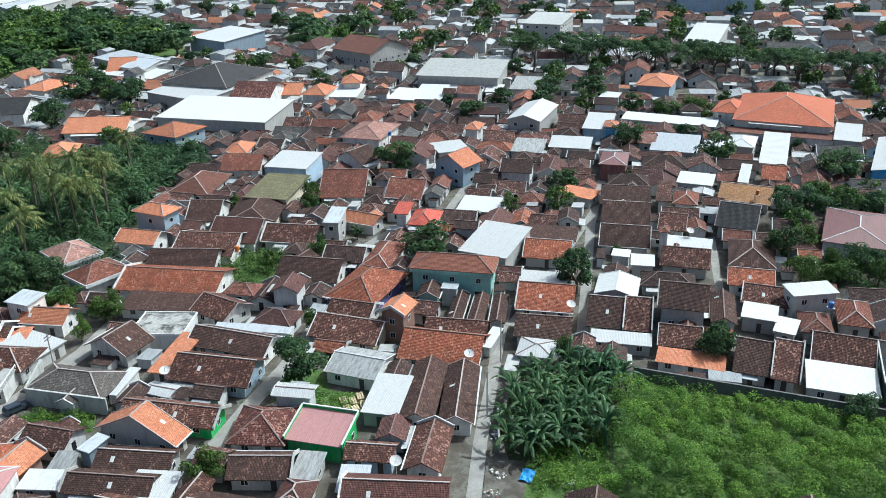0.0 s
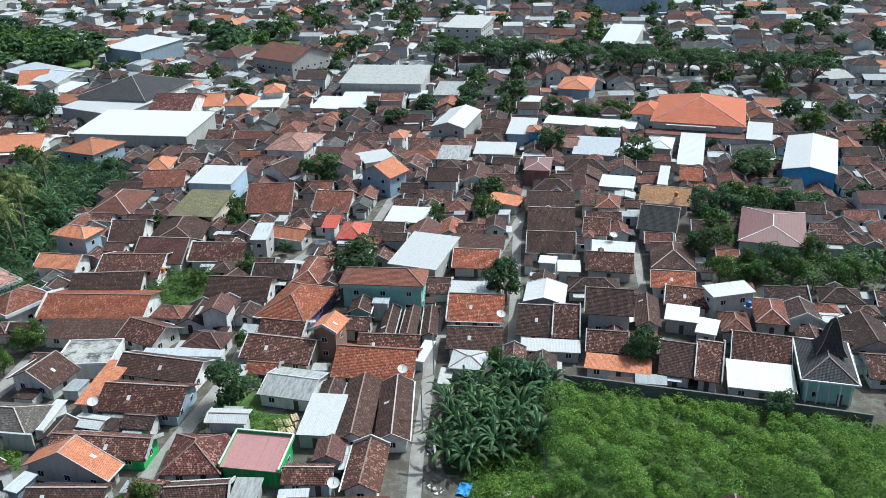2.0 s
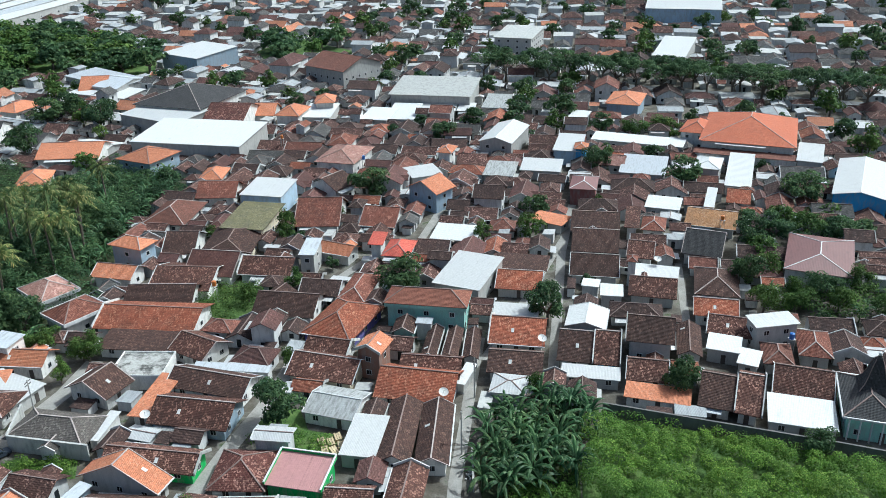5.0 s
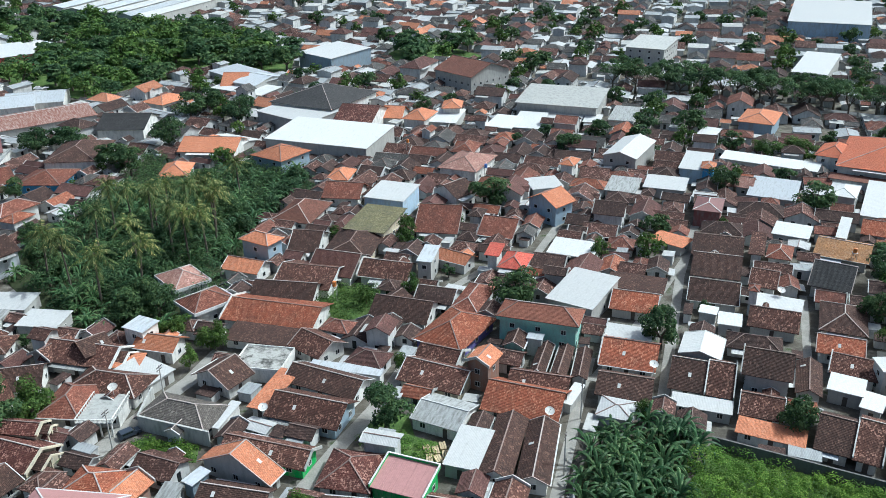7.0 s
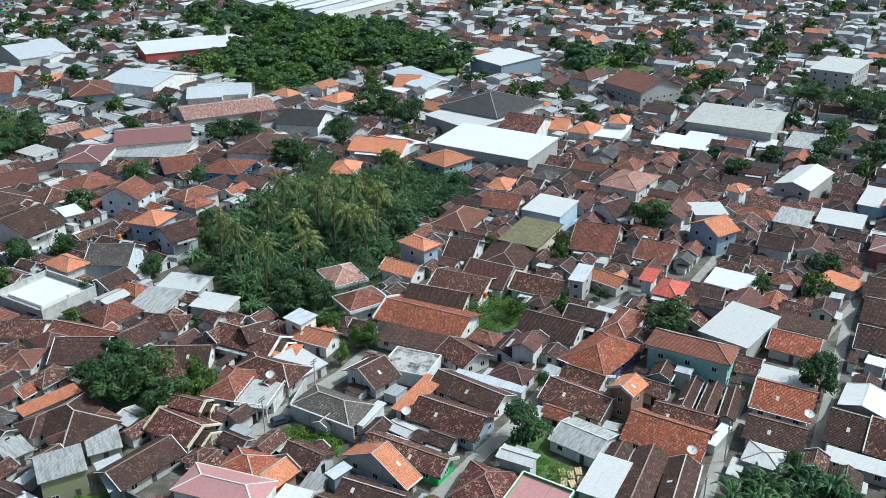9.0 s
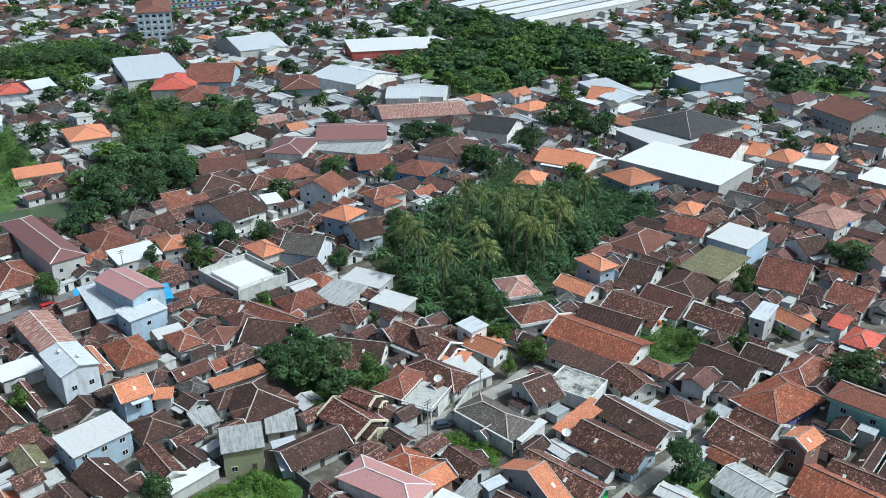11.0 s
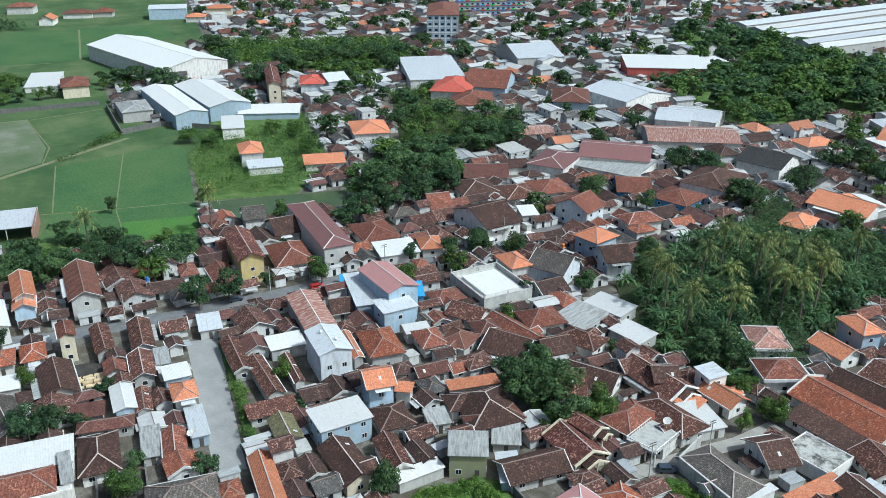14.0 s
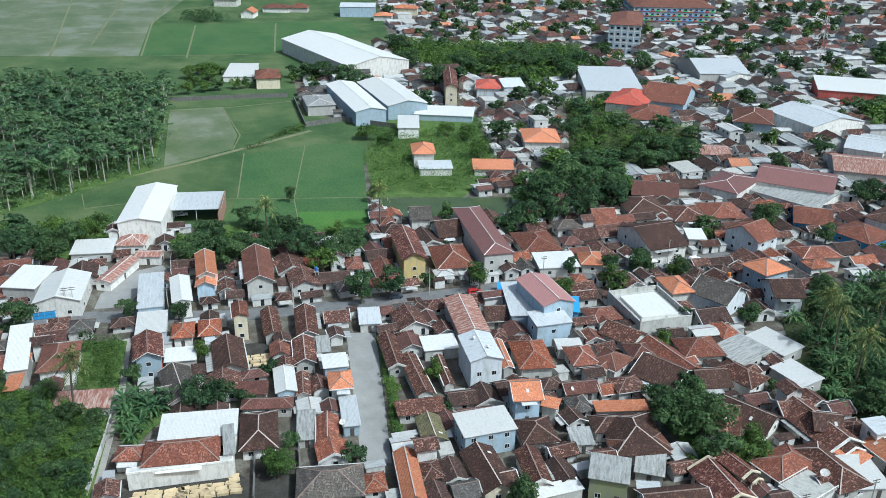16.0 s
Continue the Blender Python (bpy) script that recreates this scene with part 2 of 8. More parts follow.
ground_material("rice_wet", [(0.36, (0.085, 0.125, 0.05)), (0.5, (0.135, 0.16, 0.085)), (0.62, (0.21, 0.225, 0.165))], 0.03, (0.85, 1.1), 0.7, 0.1, 0.5)
ground_material("rice_young", [(0.3, (0.06, 0.145, 0.03)), (0.7, (0.1, 0.19, 0.045))], 0.05, (0.75, 1.2), 1.3, 0.6)
ground_material("pond", [(0.3, (0.05, 0.075, 0.03)), (0.7, (0.08, 0.105, 0.045))], 0.1, (0.9, 1.1), 0.8, 0.05, 0.25)
ground_material("bund", [(0.3, (0.13, 0.15, 0.07)), (0.7, (0.22, 0.21, 0.13))], 0.3)
leaf_material("leaf_deep", (0.044, 0.088, 0.04), (0.088, 0.148, 0.064), (0.135, 0.19, 0.078), 0.42)
leaf_material("leaf_fresh", (0.05, 0.1, 0.024), (0.1, 0.165, 0.04), (0.15, 0.21, 0.06), 0.3)
leaf_material("leaf_bright", (0.08, 0.16, 0.024), (0.15, 0.255, 0.044), (0.24, 0.335, 0.075), 0.45)
leaf_material("leaf_palm", (0.06, 0.105, 0.036), (0.15, 0.19, 0.064), (0.42, 0.39, 0.16), 0.36)
leaf_material("leaf_banana", (0.042, 0.1, 0.042), (0.095, 0.17, 0.07), (0.17, 0.235, 0.11), 0.36)
leaf_material("leaf_wood", (0.09, 0.165, 0.078), (0.148, 0.24, 0.116), (0.2, 0.285, 0.15), 0.45)
MATS["leaf_banana"].node_tree.nodes["Principled BSDF"].inputs["Roughness"].default_value = 0.45

# ---- mesh tools ----


def mesh_of(name, verts, faces, mats, index=None):
    me = bpy.data.meshes.new(name)
    me.from_pydata([tuple(v) for v in verts], [], faces)
    for k in mats:
        me.materials.append(MATS[k])
    if index is not None:
        me.polygons.foreach_set("material_index", index)
    me.update()
    return me


def part(name, me, parent, label="", m=None):
    ob = new(name, me)
    ob.parent = parent
    if m is not None:
        ob.matrix_basis = m
    if label:
        ob["label"] = label
    return ob


def thing(name, m, label, category, group="", kind=""):
    ob = new(name)
    ob.matrix_basis = m
    ob.empty_display_size = 0.5
    return tagged(ob, label, category, group, kind)


def box_data(x0, x1, y0, y1, z0, z1):
    v = [(x, y, z) for z in (z0, z1) for y in (y0, y1) for x in (x0, x1)]
    return v, [(0, 2, 3, 1), (4, 5, 7, 6), (0, 1, 5, 4), (2, 6, 7, 3), (0, 4, 6, 2), (1, 3, 7, 5)]


def merge(*pieces):
    verts, faces = [], []
    for v, f in pieces:
        n = len(verts)
        verts += list(v)
        faces += [tuple(i + n for i in q) for q in f]
    return verts, faces


def bar(a, b, w, h):
    """A strip of rectangular section along the line a-b."""
    a, b = Vector(a), Vector(b)
    d = (b - a).normalized()
    s = d.cross(Vector((0, 0, 1)))
    s = (s.normalized() if s.length > 0.01 else Vector((1, 0, 0))) * (w / 2)
    u = s.cross(d).normalized() * (h / 2)
    v = [p + i * s + j * u for p in (a, b) for i, j in ((-1, -1), (1, -1), (1, 1), (-1, 1))]
    return v, [(0, 3, 2, 1), (4, 5, 6, 7), (0, 1, 5, 4), (1, 2, 6, 5), (2, 3, 7, 6), (3, 0, 4, 7)]


def bent(points, w, h):
    """A strip of width w (along x) bent over the points."""
    v, f = [], []
    for p in points:
        v += [(p[0] + i * w / 2, p[1], p[2] + j * h / 2) for i, j in ((-1, -1), (1, -1), (1, 1), (-1, 1))]
    for k in range(len(points) - 1):
        a, b = 4 * k, 4 * k + 4
        f += [(a + i, a + (i + 1) % 4, b + (i + 1) % 4, b + i) for i in range(4)]
    n = len(v)
    return v, f + [(3, 2, 1, 0), (n - 4, n - 3, n - 2, n - 1)]


def limb(a, b, r0, r1, sides=6):
    a, b = Vector(a), Vector(b)
    q = (b - a).to_track_quat("Z", "Y")
    v = [p + q @ Vector((math.cos(k * math.tau / sides) * r, math.sin(k * math.tau / sides) * r, 0)) for p, r in ((a, r0), (b, r1)) for k in range(sides)]
    return v, [(k, (k + 1) % sides, sides + (k + 1) % sides, sides + k) for k in range(sides)] + [tuple(range(sides, 2 * sides))]


def plate(top, thick):
    """Closed slab from an outline of top corners and the faces over them."""
    outline, faces = top
    n = len(outline)
    low = [(x, y, z - thick) for x, y, z in outline]
    edges = {}
    for f in faces:
        for i in range(len(f)):
            edges[(f[i], f[(i + 1) % len(f)])] = True
    sides = [(b, a, a + n, b + n) for a, b in edges if (b, a) not in edges]
    return list(outline) + low, list(faces) + [tuple(i + n for i in reversed(f)) for f in faces] + sides


def roof_shape(kind, L, W, h, pitch):
    """Outline, faces and the lines of ridges, hips and verges."""
    l, w = L / 2, W / 2
    if kind == "g":
        r = h + w * pitch
        p = [(-l, -w, h), (l, -w, h), (l, w, h), (-l, w, h), (-l, 0, r), (l, 0, r)]
        return p, [(0, 1, 5, 4), (2, 3, 4, 5)], [(4, 5)], [(0, 4), (3, 4), (1, 5), (2, 5)]
    if kind == "h":
        if L >= W:
            r, k = h + w * pitch, max(l - w, 0.3)
            p = [(-l, -w, h), (l, -w, h), (l, w, h), (-l, w, h), (-k, 0, r), (k, 0, r)]
            return p, [(0, 1, 5, 4), (1, 2, 5), (2, 3, 4, 5), (3, 0, 4)], [(4, 5), (0, 4), (3, 4), (1, 5), (2, 5)], []
        r, k = h + l * pitch, max(w - l, 0.3)
        p = [(-l, -w, h), (l, -w, h), (l, w, h), (-l, w, h), (0, -k, r), (0, k, r)]
        return p, [(0, 1, 4), (1, 2, 5, 4), (2, 3, 5), (3, 0, 4, 5)], [(4, 5), (0, 4), (1, 4), (2, 5), (3, 5)], []
    if kind == "s":
        p = [(-l, -w, h + W * pitch), (l, -w, h + W * pitch), (l, w, h), (-l, w, h)]
        return p, [(0, 1, 2, 3)], [], [(0, 1), (1, 2), (3, 0)]
    p = [(-l, -w, h), (l, -w, h), (l, w, h + W * pitch), (-l, w, h + W * pitch)]
    return p, [(0, 1, 2, 3)], [], []


def wall_data(kind, L, W, h, pitch, over):
    l, w = L / 2 - over, W / 2 - over
    drop = 0.16
    if kind == "g":
        e, r = h - drop + over * pitch, h - drop + (w + over) * pitch
        v = [(-l, -w, 0), (-l, -w, e), (-l, 0, r), (-l, w, e), (-l, w, 0), (l, -w, 0), (l, -w, e), (l, 0, r), (l, w, e), (l, w, 0)]
        return v, [(0, 1, 2, 3, 4), (9, 8, 7, 6, 5), (0, 5, 6, 1), (1, 6, 7, 2), (2, 7, 8, 3), (3, 8, 9, 4), (4, 9, 5, 0)]
    v, f = box_data(-l, l, -w, w, 0, h - drop)
    if kind in "sf":
        for i in range(4, 8):
            x, y, z = v[i]
            slope = (W / 2 - y) * pitch if kind == "s" else (y + W / 2) * pitch
            v[i] = (x, y, z + slope)
    return v, f


PANE_FRAME = mesh_of("window", *merge(box_data(-0.6, 0.6, -0.05, 0.03, 0, 0.09), box_data(-0.6, 0.6, -0.05, 0.03, 1.11, 1.2), box_data(-0.6, -0.52, -0.05, 0.03, 0, 1.2),
                                      box_data(0.52, 0.6, -0.05, 0.03, 0, 1.2), box_data(-0.03, 0.03, -0.045, 0.03, 0.08, 1.12)), ["painted_trim"])
PANE = mesh_of("pane", *box_data(-0.53, 0.53, -0.02, 0.02, 0.08, 1.12), ["glass_dark"])
SMALL_WINDOW = mesh_of("window", *merge(box_data(-0.62, 0.62, -0.06, 0.03, 0, 0.1), box_data(-0.62, 0.62, -0.06, 0.03, 1.1, 1.2), box_data(-0.62, -0.53, -0.06, 0.03, 0.1, 1.1),
                                        box_data(0.53, 0.62, -0.06, 0.03, 0.1, 1.1), box_data(-0.53, 0.53, -0.02, 0.02, 0.1, 1.1)), ["painted_trim", "glass_dark"], [0] * 24 + [1] * 6)
DOOR = mesh_of("door", *merge(box_data(-0.45, 0.45, -0.04, 0.03, 0, 2.05), box_data(-0.36, 0.36, -0.06, -0.04, 0.2, 0.9), box_data(-0.36, 0.36, -0.06, -0.04, 1.05, 1.9)), ["dark_frame"])


def openings(base, L, W, h, over, rnd, many):
    """Windows and a door on the walls, storey by storey."""
    l, w = L / 2 - over, W / 2 - over
    sides = [(0, -w - 0.02, 0, l), (l + 0.02, 0, 90, w), (-l - 0.02, 0, -90, w)]
    storeys = max(1, int(h // 2.9))
    for s, (x, y, turn, half) in enumerate(sides):
        if half < 1.4:
            continue
        count = min(3, max(1, int(half * 2 / 3.2))) if many else 1
        for floor_no in range(storeys):
            z = floor_no * 3.0 + 0.95
            for k in range(count):
                o = (k + 0.5) / count * 2 * half - half + rnd.uniform(-0.2, 0.2)
                at = pose(x, y, 0, 0, 0, turn) @ pose(o, 0, z)
                if floor_no == 0 and k == count // 2 and s == 0:
                    part("door", DOOR, base, "", pose(x, y, 0, 0, 0, turn) @ pose(o, 0, 0.02))
                    continue
                if many:
                    part("pane", PANE, part("window", PANE_FRAME, base, "", at))
                else:
                    part("window", SMALL_WINDOW, base, "", at)


def plain_openings(base, L, W, h, over):
    """One row of windows on three sides of a house that stands far off, storey by storey."""
    l, w = L / 2 - over, W / 2 - over
    for x, y, turn, half in ((0, -w - 0.02, 0, l), (l + 0.02, 0, 90, w), (-l - 0.02, 0, -90, w)):
        count = min(8 if h > 8 else 2, int(half * 2 / 4.0))
        for floor_no in range(max(1, int(h // 2.9))):
            for k in range(count):
                part("window", SMALL_WINDOW, base, "", pose(x, y, 0, 0, 0, turn) @ pose((k + 0.5) / count * 2 * half - half, 0, floor_no * 3.0 + 0.95))


ROOF_WORDS = dict(dark="dark sooty clay tile", mottled="mottled brown clay tile", maroonm="speckled maroon clay tile", redbrown="red-brown tile", redm="weathered red tile", pinkm="faded pink tile",
                  orangem="weathered orange tile", orange="bright orange tile", terracotta="deep orange tile", plainbrown="even red-brown tile", red="red tile", tan="tan tile", tilered="dull red tile", greytile="grey tile", olive="mossy olive tile",
                  slate="slate-grey", white="white sheet metal", palemetal="pale galvanised sheet", asbestos="grey corrugated cement sheet", rust="rusty sheet metal", pinkmetal="pink sheet metal",
                  maroon="maroon sheet metal", blue="blue sheet metal", concrete="flat stained concrete")
WALL_WORDS = dict(olivewall="olive", open="open steel-post", pale="pale grey", bluegrey="blue-grey", lightblue="light blue")
SHAPE_WORDS = dict(g="gable", h="hip", s="lean-to", f="low-sloped", c="flat")
TAKEN = []
HOUSES = random.Random(7)


def cross_gable(base, L, W, h, pitch, roof, wall_name, cap, rnd):
    """A porch gable that runs out of the main roof at right angles."""
    side = rnd.choice((-1, 1))
    wide, low = min(0.42 * L, rnd.uniform(3.4, 5.0)), h - 0.12
    top = low + wide / 2 * 0.52
    inner, outer = W / 2 - (top - h) / pitch - 0.2, W / 2 + rnd.uniform(0.9, 1.9)
    long = outer - inner
    at = pose(rnd.uniform(-0.22, 0.22) * L, side * (inner + outer) / 2, 0, 0, 0, 90 * side)
    p, f, ridges, _ = roof_shape("g", long, wide, low, 0.52)
    porch = part("porch_roof", mesh_of("porch_roof", *plate((p, f), 0.12), [roof]), base, "gabled tile roof over the porch", at)
    part("ridge_cap", mesh_of("ridge_cap", *bar(Vector(p[4]) + Vector((0, 0, 0.05)), Vector(p[5]) + Vector((0, 0, 0.05)), 0.22, 0.1), [cap]), porch)
    part("verge", mesh_of("verge", *bent([Vector(p[q]) + Vector((0, 0, 0.05)) for q in (1, 5, 2)], 0.2, 0.16), ["painted_trim"]), porch)
    part("porch_wall", mesh_of("porch_wall", *wall_data("g", long, wide, low, 0.52, 0.35), [wall_name]), base, "", at)


def house(x, y, L, W, turn, h, kind, roof, wall, detail=2):
    """A building. x, y: the middle; L along the ridge, W across it, at the eaves; h: the height of the eaves."""
    rnd = HOUSES
    TAKEN.append((x, y, L / 2, W / 2, radians(turn)))
    sheet = roof in ("white", "palemetal", "asbestos", "rust", "pinkmetal", "maroon", "blue")
    pitch = {"g": 0.3 if sheet else 0.52, "h": 0.32 if sheet else 0.5, "s": 0.13, "f": 0.06, "c": 0.0}[kind]
    if kind in "gh" and min(L, W) > 13:
        pitch *= 0.68
    over = 0.12 if kind == "c" else min(0.4, W * 0.08) if sheet else min(0.8, W * 0.11)
    floors = "two-storey " if h > 5.4 else ""
    kind_name = "shed" if kind == "f" and min(L, W) < 4.4 else "warehouse" if sheet and min(L, W) > 13 else "house"
    base = thing(kind_name, pose(x, y, 0, 0, 0, turn), "%s%s KIND with a %s %s roof" .replace("KIND", kind_name) % (floors, WALL_WORDS.get(wall, wall), ROOF_WORDS[roof], SHAPE_WORDS[kind]), kind_name, kind_name + "s of the town")
    wall_name = "wall_" + wall
    if wall == "open":
        for px, py in ((-1, -1), (0, -1), (1, -1), (-1, 1), (0, 1), (1, 1)):
            cx, cy = px * (L / 2 - 0.4), py * (W / 2 - 0.4)
            part("post", mesh_of("post", *box_data(cx - 0.12, cx + 0.12, cy - 0.12, cy + 0.12, 0, h - 0.16 + (cy + W / 2) * 0.06), ["wall_grey"]), base)
        part("back_wall", mesh_of("back_wall", *box_data(L / 2 - 0.3, L / 2 - 0.05, -W, W / 2, 0, h + 1.2), ["wall_brick"]), base)
    else:
        part("wall", mesh_of("wall", *wall_data("f" if kind == "c" else kind, L, W, h, pitch, over), [wall_name]), base)
    if kind == "c":
        l, w = L / 2, W / 2
        part("roof", mesh_of("roof", *box_data(-l + 0.1, l - 0.1, -w + 0.1, w - 0.1, h - 0.16, h), ["white" if roof == "white" else "stained_concrete"]), base)
        part("parapet", mesh_of("parapet", *merge(box_data(-l, l, -w, -w + 0.2, h - 0.2, h + 0.25), box_data(-l, l, w - 0.2, w, h - 0.2, h + 0.25),
                                                  box_data(-l, -l + 0.2, -w + 0.2, w - 0.2, h - 0.2, h + 0.25), box_data(l - 0.2, l, -w + 0.2, w - 0.2, h - 0.2, h + 0.25)), [wall_name]), base)
    else:
        p, f, ridges, verges = roof_shape(kind, L, W, h, pitch)
        if not sheet:
            p = [(a, b, c + rnd.uniform(-0.06, 0.05)) for a, b, c in p]
        part("roof", mesh_of("roof", *plate((p, f), 0.14), [roof]), base)
        lift = Vector((0, 0, 0.05))
        cap = "pale_mortar" if rnd.random() < 0.4 else "mortar"
        if kind in "gh" and detail > 1 and rnd.random() < 0.4:
            gy = rnd.choice((-1, 1)) * (W / 2 + 0.06)
            part("gutter", mesh_of("gutter", *bar((-L / 2, gy, h - 0.06), (L / 2, gy, h - 0.06), 0.26, 0.14), [rnd.choice(("painted_trim", "concrete", "white"))]), base, "pale roof gutter")
        if kind == "s":
            for a, b in verges:
                part("parapet", mesh_of("parapet", *bar(Vector(p[a]) + Vector((0, 0, 0.1)), Vector(p[b]) + Vector((0, 0, 0.1)), 0.22, 0.7), [wall_name]), base)
                part("coping", mesh_of("coping", *bar(Vector(p[a]) + Vector((0, 0, 0.5)), Vector(p[b]) + Vector((0, 0, 0.5)), 0.3, 0.12), ["painted_trim"]), base, "white painted parapet coping")
        if detail:
            for a, b in ridges:
                part("ridge_cap", mesh_of("ridge_cap", *bar(Vector(p[a]) + lift, Vector(p[b]) + lift, 0.24, 0.12), ["painted_trim" if sheet else cap]), base)
        if kind == "g" and detail > 1 and not sheet and rnd.random() < 0.3:
            side = rnd.choice((0, 1))
            ends = [Vector(p[q]) + Vector(((-0.12, 0.12)[side], 0, 0.18)) for q in ((0, 4, 3), (1, 5, 2))[side]]
            part("parapet", mesh_of("parapet", *bent(ends, 0.24, 0.62), [wall_name if wall in ("white", "grey", "cream", "pale") else "concrete"]), base, "plastered fire wall rising above the roof edge")
        elif kind == "g" and detail > 1 and rnd.random() < 0.5:
            trim = "painted_trim" if rnd.random() < 0.6 else "pale_mortar"
            for a, b, c in ((0, 4, 3), (1, 5, 2)):
                part("verge", mesh_of("verge", *bent([Vector(p[q]) + lift for q in (a, b, c)], 0.16, 0.12), [trim]), base)
        if roof in ("asbestos", "palemetal", "pinkmetal", "rust") and kind in "fs" and detail > 1 and min(L, W) > 5:
            n = int(L / 2.1)
            for k in range(n):
                sx = -L / 2 + (k + 1) * L / (n + 1)
                part("seam", mesh_of("seam", *bar(Vector((sx, -W / 2, p[0][2] + 0.01)), Vector((sx, W / 2, p[2][2] + 0.01)), 0.08, 0.05), [roof]), base)
    if kind in "gh" and detail and not sheet and W > 5 and rnd.random() < 0.4:
        side, low, deep = rnd.choice((-1, 1)), h - 0.35, rnd.uniform(1.3, 2.2)
        x0 = rnd.uniform(-0.45, -0.2) * L
        x1 = x0 + rnd.uniform(0.4, 0.65) * L
        y0, y1 = side * (W / 2 - 0.5), side * (W / 2 - 0.5 + deep)
        corners = [(x0, y0, low), (x1, y0, low), (x1, y1, low - 0.3), (x0, y1, low - 0.3)]
        part("awning", mesh_of("awning", *plate((corners if side > 0 else corners[::-1], [(0, 1, 2, 3)]), 0.06), [rnd.choice(("white", "white", "palemetal", "asbestos"))]), base, "pale sheet awning along the eaves")
    if kind in "gh" and detail > 1 and not sheet and W > 6.5 and L > 7.5 and h < 4 and rnd.random() < 0.34:
        cross_gable(base, L, W, h, pitch, roof, wall_name, cap, rnd)
    if kind == "g" and detail > 2 and not sheet and rnd.random() < 0.5:
        sx, sw = rnd.uniform(-0.3, 0.3) * L, W * 0.25
        at = pose(sx, -sw, h + (W / 2 - sw) * pitch + 0.02, math.degrees(math.atan(pitch)), 0, 0)
        part("skylight", mesh_of("skylight", *box_data(-0.3, 0.3, -0.5, 0.5, 0, 0.05), ["white"]), base, "pale translucent roof pane", at)
    if detail > 1 and wall != "open" and kind != "c" and W > 4 and L > 4:
        openings(base, L, W, h, over, rnd, detail > 2)
    elif detail == 1 and kind_name == "house" and wall != "open" and W > 5 and L > 5 and (math.hypot(x, y) < 330 or h > 8):
        plain_openings(base, L, W, h, over)
    return base


# ---- ground, roads and green places ----
def sheet_of(name, outline, z, mat, label, category, kind="structure"):
    """Flat ground surface with a thin edge."""
    p = [(x, y, z) for x, y in outline]
    ob = new(name, mesh_of(name, *plate((p, [tuple(range(len(p)))]), 0.3), [mat]))
    return tagged(ob, label, category, "", kind)


tagged(new("ground", mesh_of("ground", [(-2500, -1500, 0), (2500, -1500, 0), (2500, 3500, 0), (-2500, 3500, 0)], [(0, 1, 2, 3)], ["earth"])),
       "bare earth and worn concrete between the houses", "ground", "", "structure")
ZONES = []


def zone(outline):
    ZONES.append(outline)
    return outline


def ribbon(points, width):
    left, right = [], []
    for i, p in enumerate(points):
        a, b = Vector(points[max(i - 1, 0)]), Vector(points[min(i + 1, len(points) - 1)])
        d = (b - a).normalized()
        n = Vector((-d.y, d.x)) * (width / 2)
        left.append((p[0] + n.x, p[1] + n.y))
        right.append((p[0] - n.x, p[1] - n.y))
    return left, right


ROADS = []


def road(points, width, mat, name, label, clear=0.3):
    z = 0.03 + 0.006 * len(ROADS)
    ROADS.append(name)
    left, right = ribbon(points, width)
    n = len(points)
    v = [(x, y, z) for x, y in left + right] + [(x, y, -0.3) for x, y in left + right]
    f = []
    for i in range(n - 1):
        f += [(i, i + n, i + n + 1, i + 1), (i, i + 1, i + 1 + 2 * n, i + 2 * n), (i + n + 1, i + n, i + 3 * n, i + 3 * n + 1)]
    for a, b in zip(points, points[1:]):
        d = Vector(b) - Vector(a)
        m = (Vector(a) + Vector(b)) / 2
        TAKEN.append((m.x, m.y, d.length / 2, width / 2 + clear, math.atan2(d.y, d.x)))
    return tagged(new(name, mesh_of(name, v, f, [mat])), label, "road", "", "structure")


def wall_line(name, points, h, thick, mat, label):
    for a, b in zip(points, points[1:]):
        a, b = Vector(a), Vector(b)
        d = b - a
        m = (a + b) / 2
        ob = new(name, mesh_of(name, *merge(box_data(-d.length / 2, d.length / 2, -thick / 2, thick / 2, 0, h), box_data(-d.length / 2, d.length / 2, -thick / 2 - 0.06, thick / 2 + 0.06, h, h + 0.1)), [mat]))
        ob.matrix_basis = pose(m.x, m.y, 0, 0, 0, math.degrees(math.atan2(d.y, d.x)))
        tagged(ob, label, "wall", "", "structure")
        TAKEN.append((m.x, m.y, d.length / 2, 0.4, math.atan2(d.y, d.x)))


# ---- roads ----
road([(2.6, 105.5), (3.7, 119.6), (5.6, 134.6), (7.1, 148.4), (9.6, 167.1)], 2.3, "lane", "road", "narrow concrete lane between houses")
road([(23.9, 152.7), (29.1, 186.7), (32.7, 210.8), (40.2, 245.4)], 2.3, "lane", "road", "narrow pale concrete alley")
road([(54.9, 166.8), (57.9, 183.4), (61.5, 202.9)], 1.8, "lane", "road", "narrow concrete alley")
road([(62.9, 142.1), (67.3, 159.3), (72.3, 177.4)], 1.8, "lane", "road", "narrow concrete alley")
road([(-40.5, 114.2), (-36.8, 129.2), (-32.9, 142.2), (-29.7, 158.6)], 3.1, "lane", "road", "narrow concrete lane beside a grassy lot")
road([(-81.2, 121.6), (-79.7, 128.2), (-77.1, 137.9), (-73.8, 148.1), (-72.2, 160.1)], 3.8, "lane", "road", "village lane lined with houses")
road([(-25, 197.2), (-17.6, 209.8), (-4.8, 220.2), (-1.2, 234.5), (2.5, 250.5)], 2.4, "lane", "road", "narrow winding alley")
road([(10, 157.8), (22, 187.1), (34.5, 220.3)], 1.9, "lane", "road", "narrow alley")
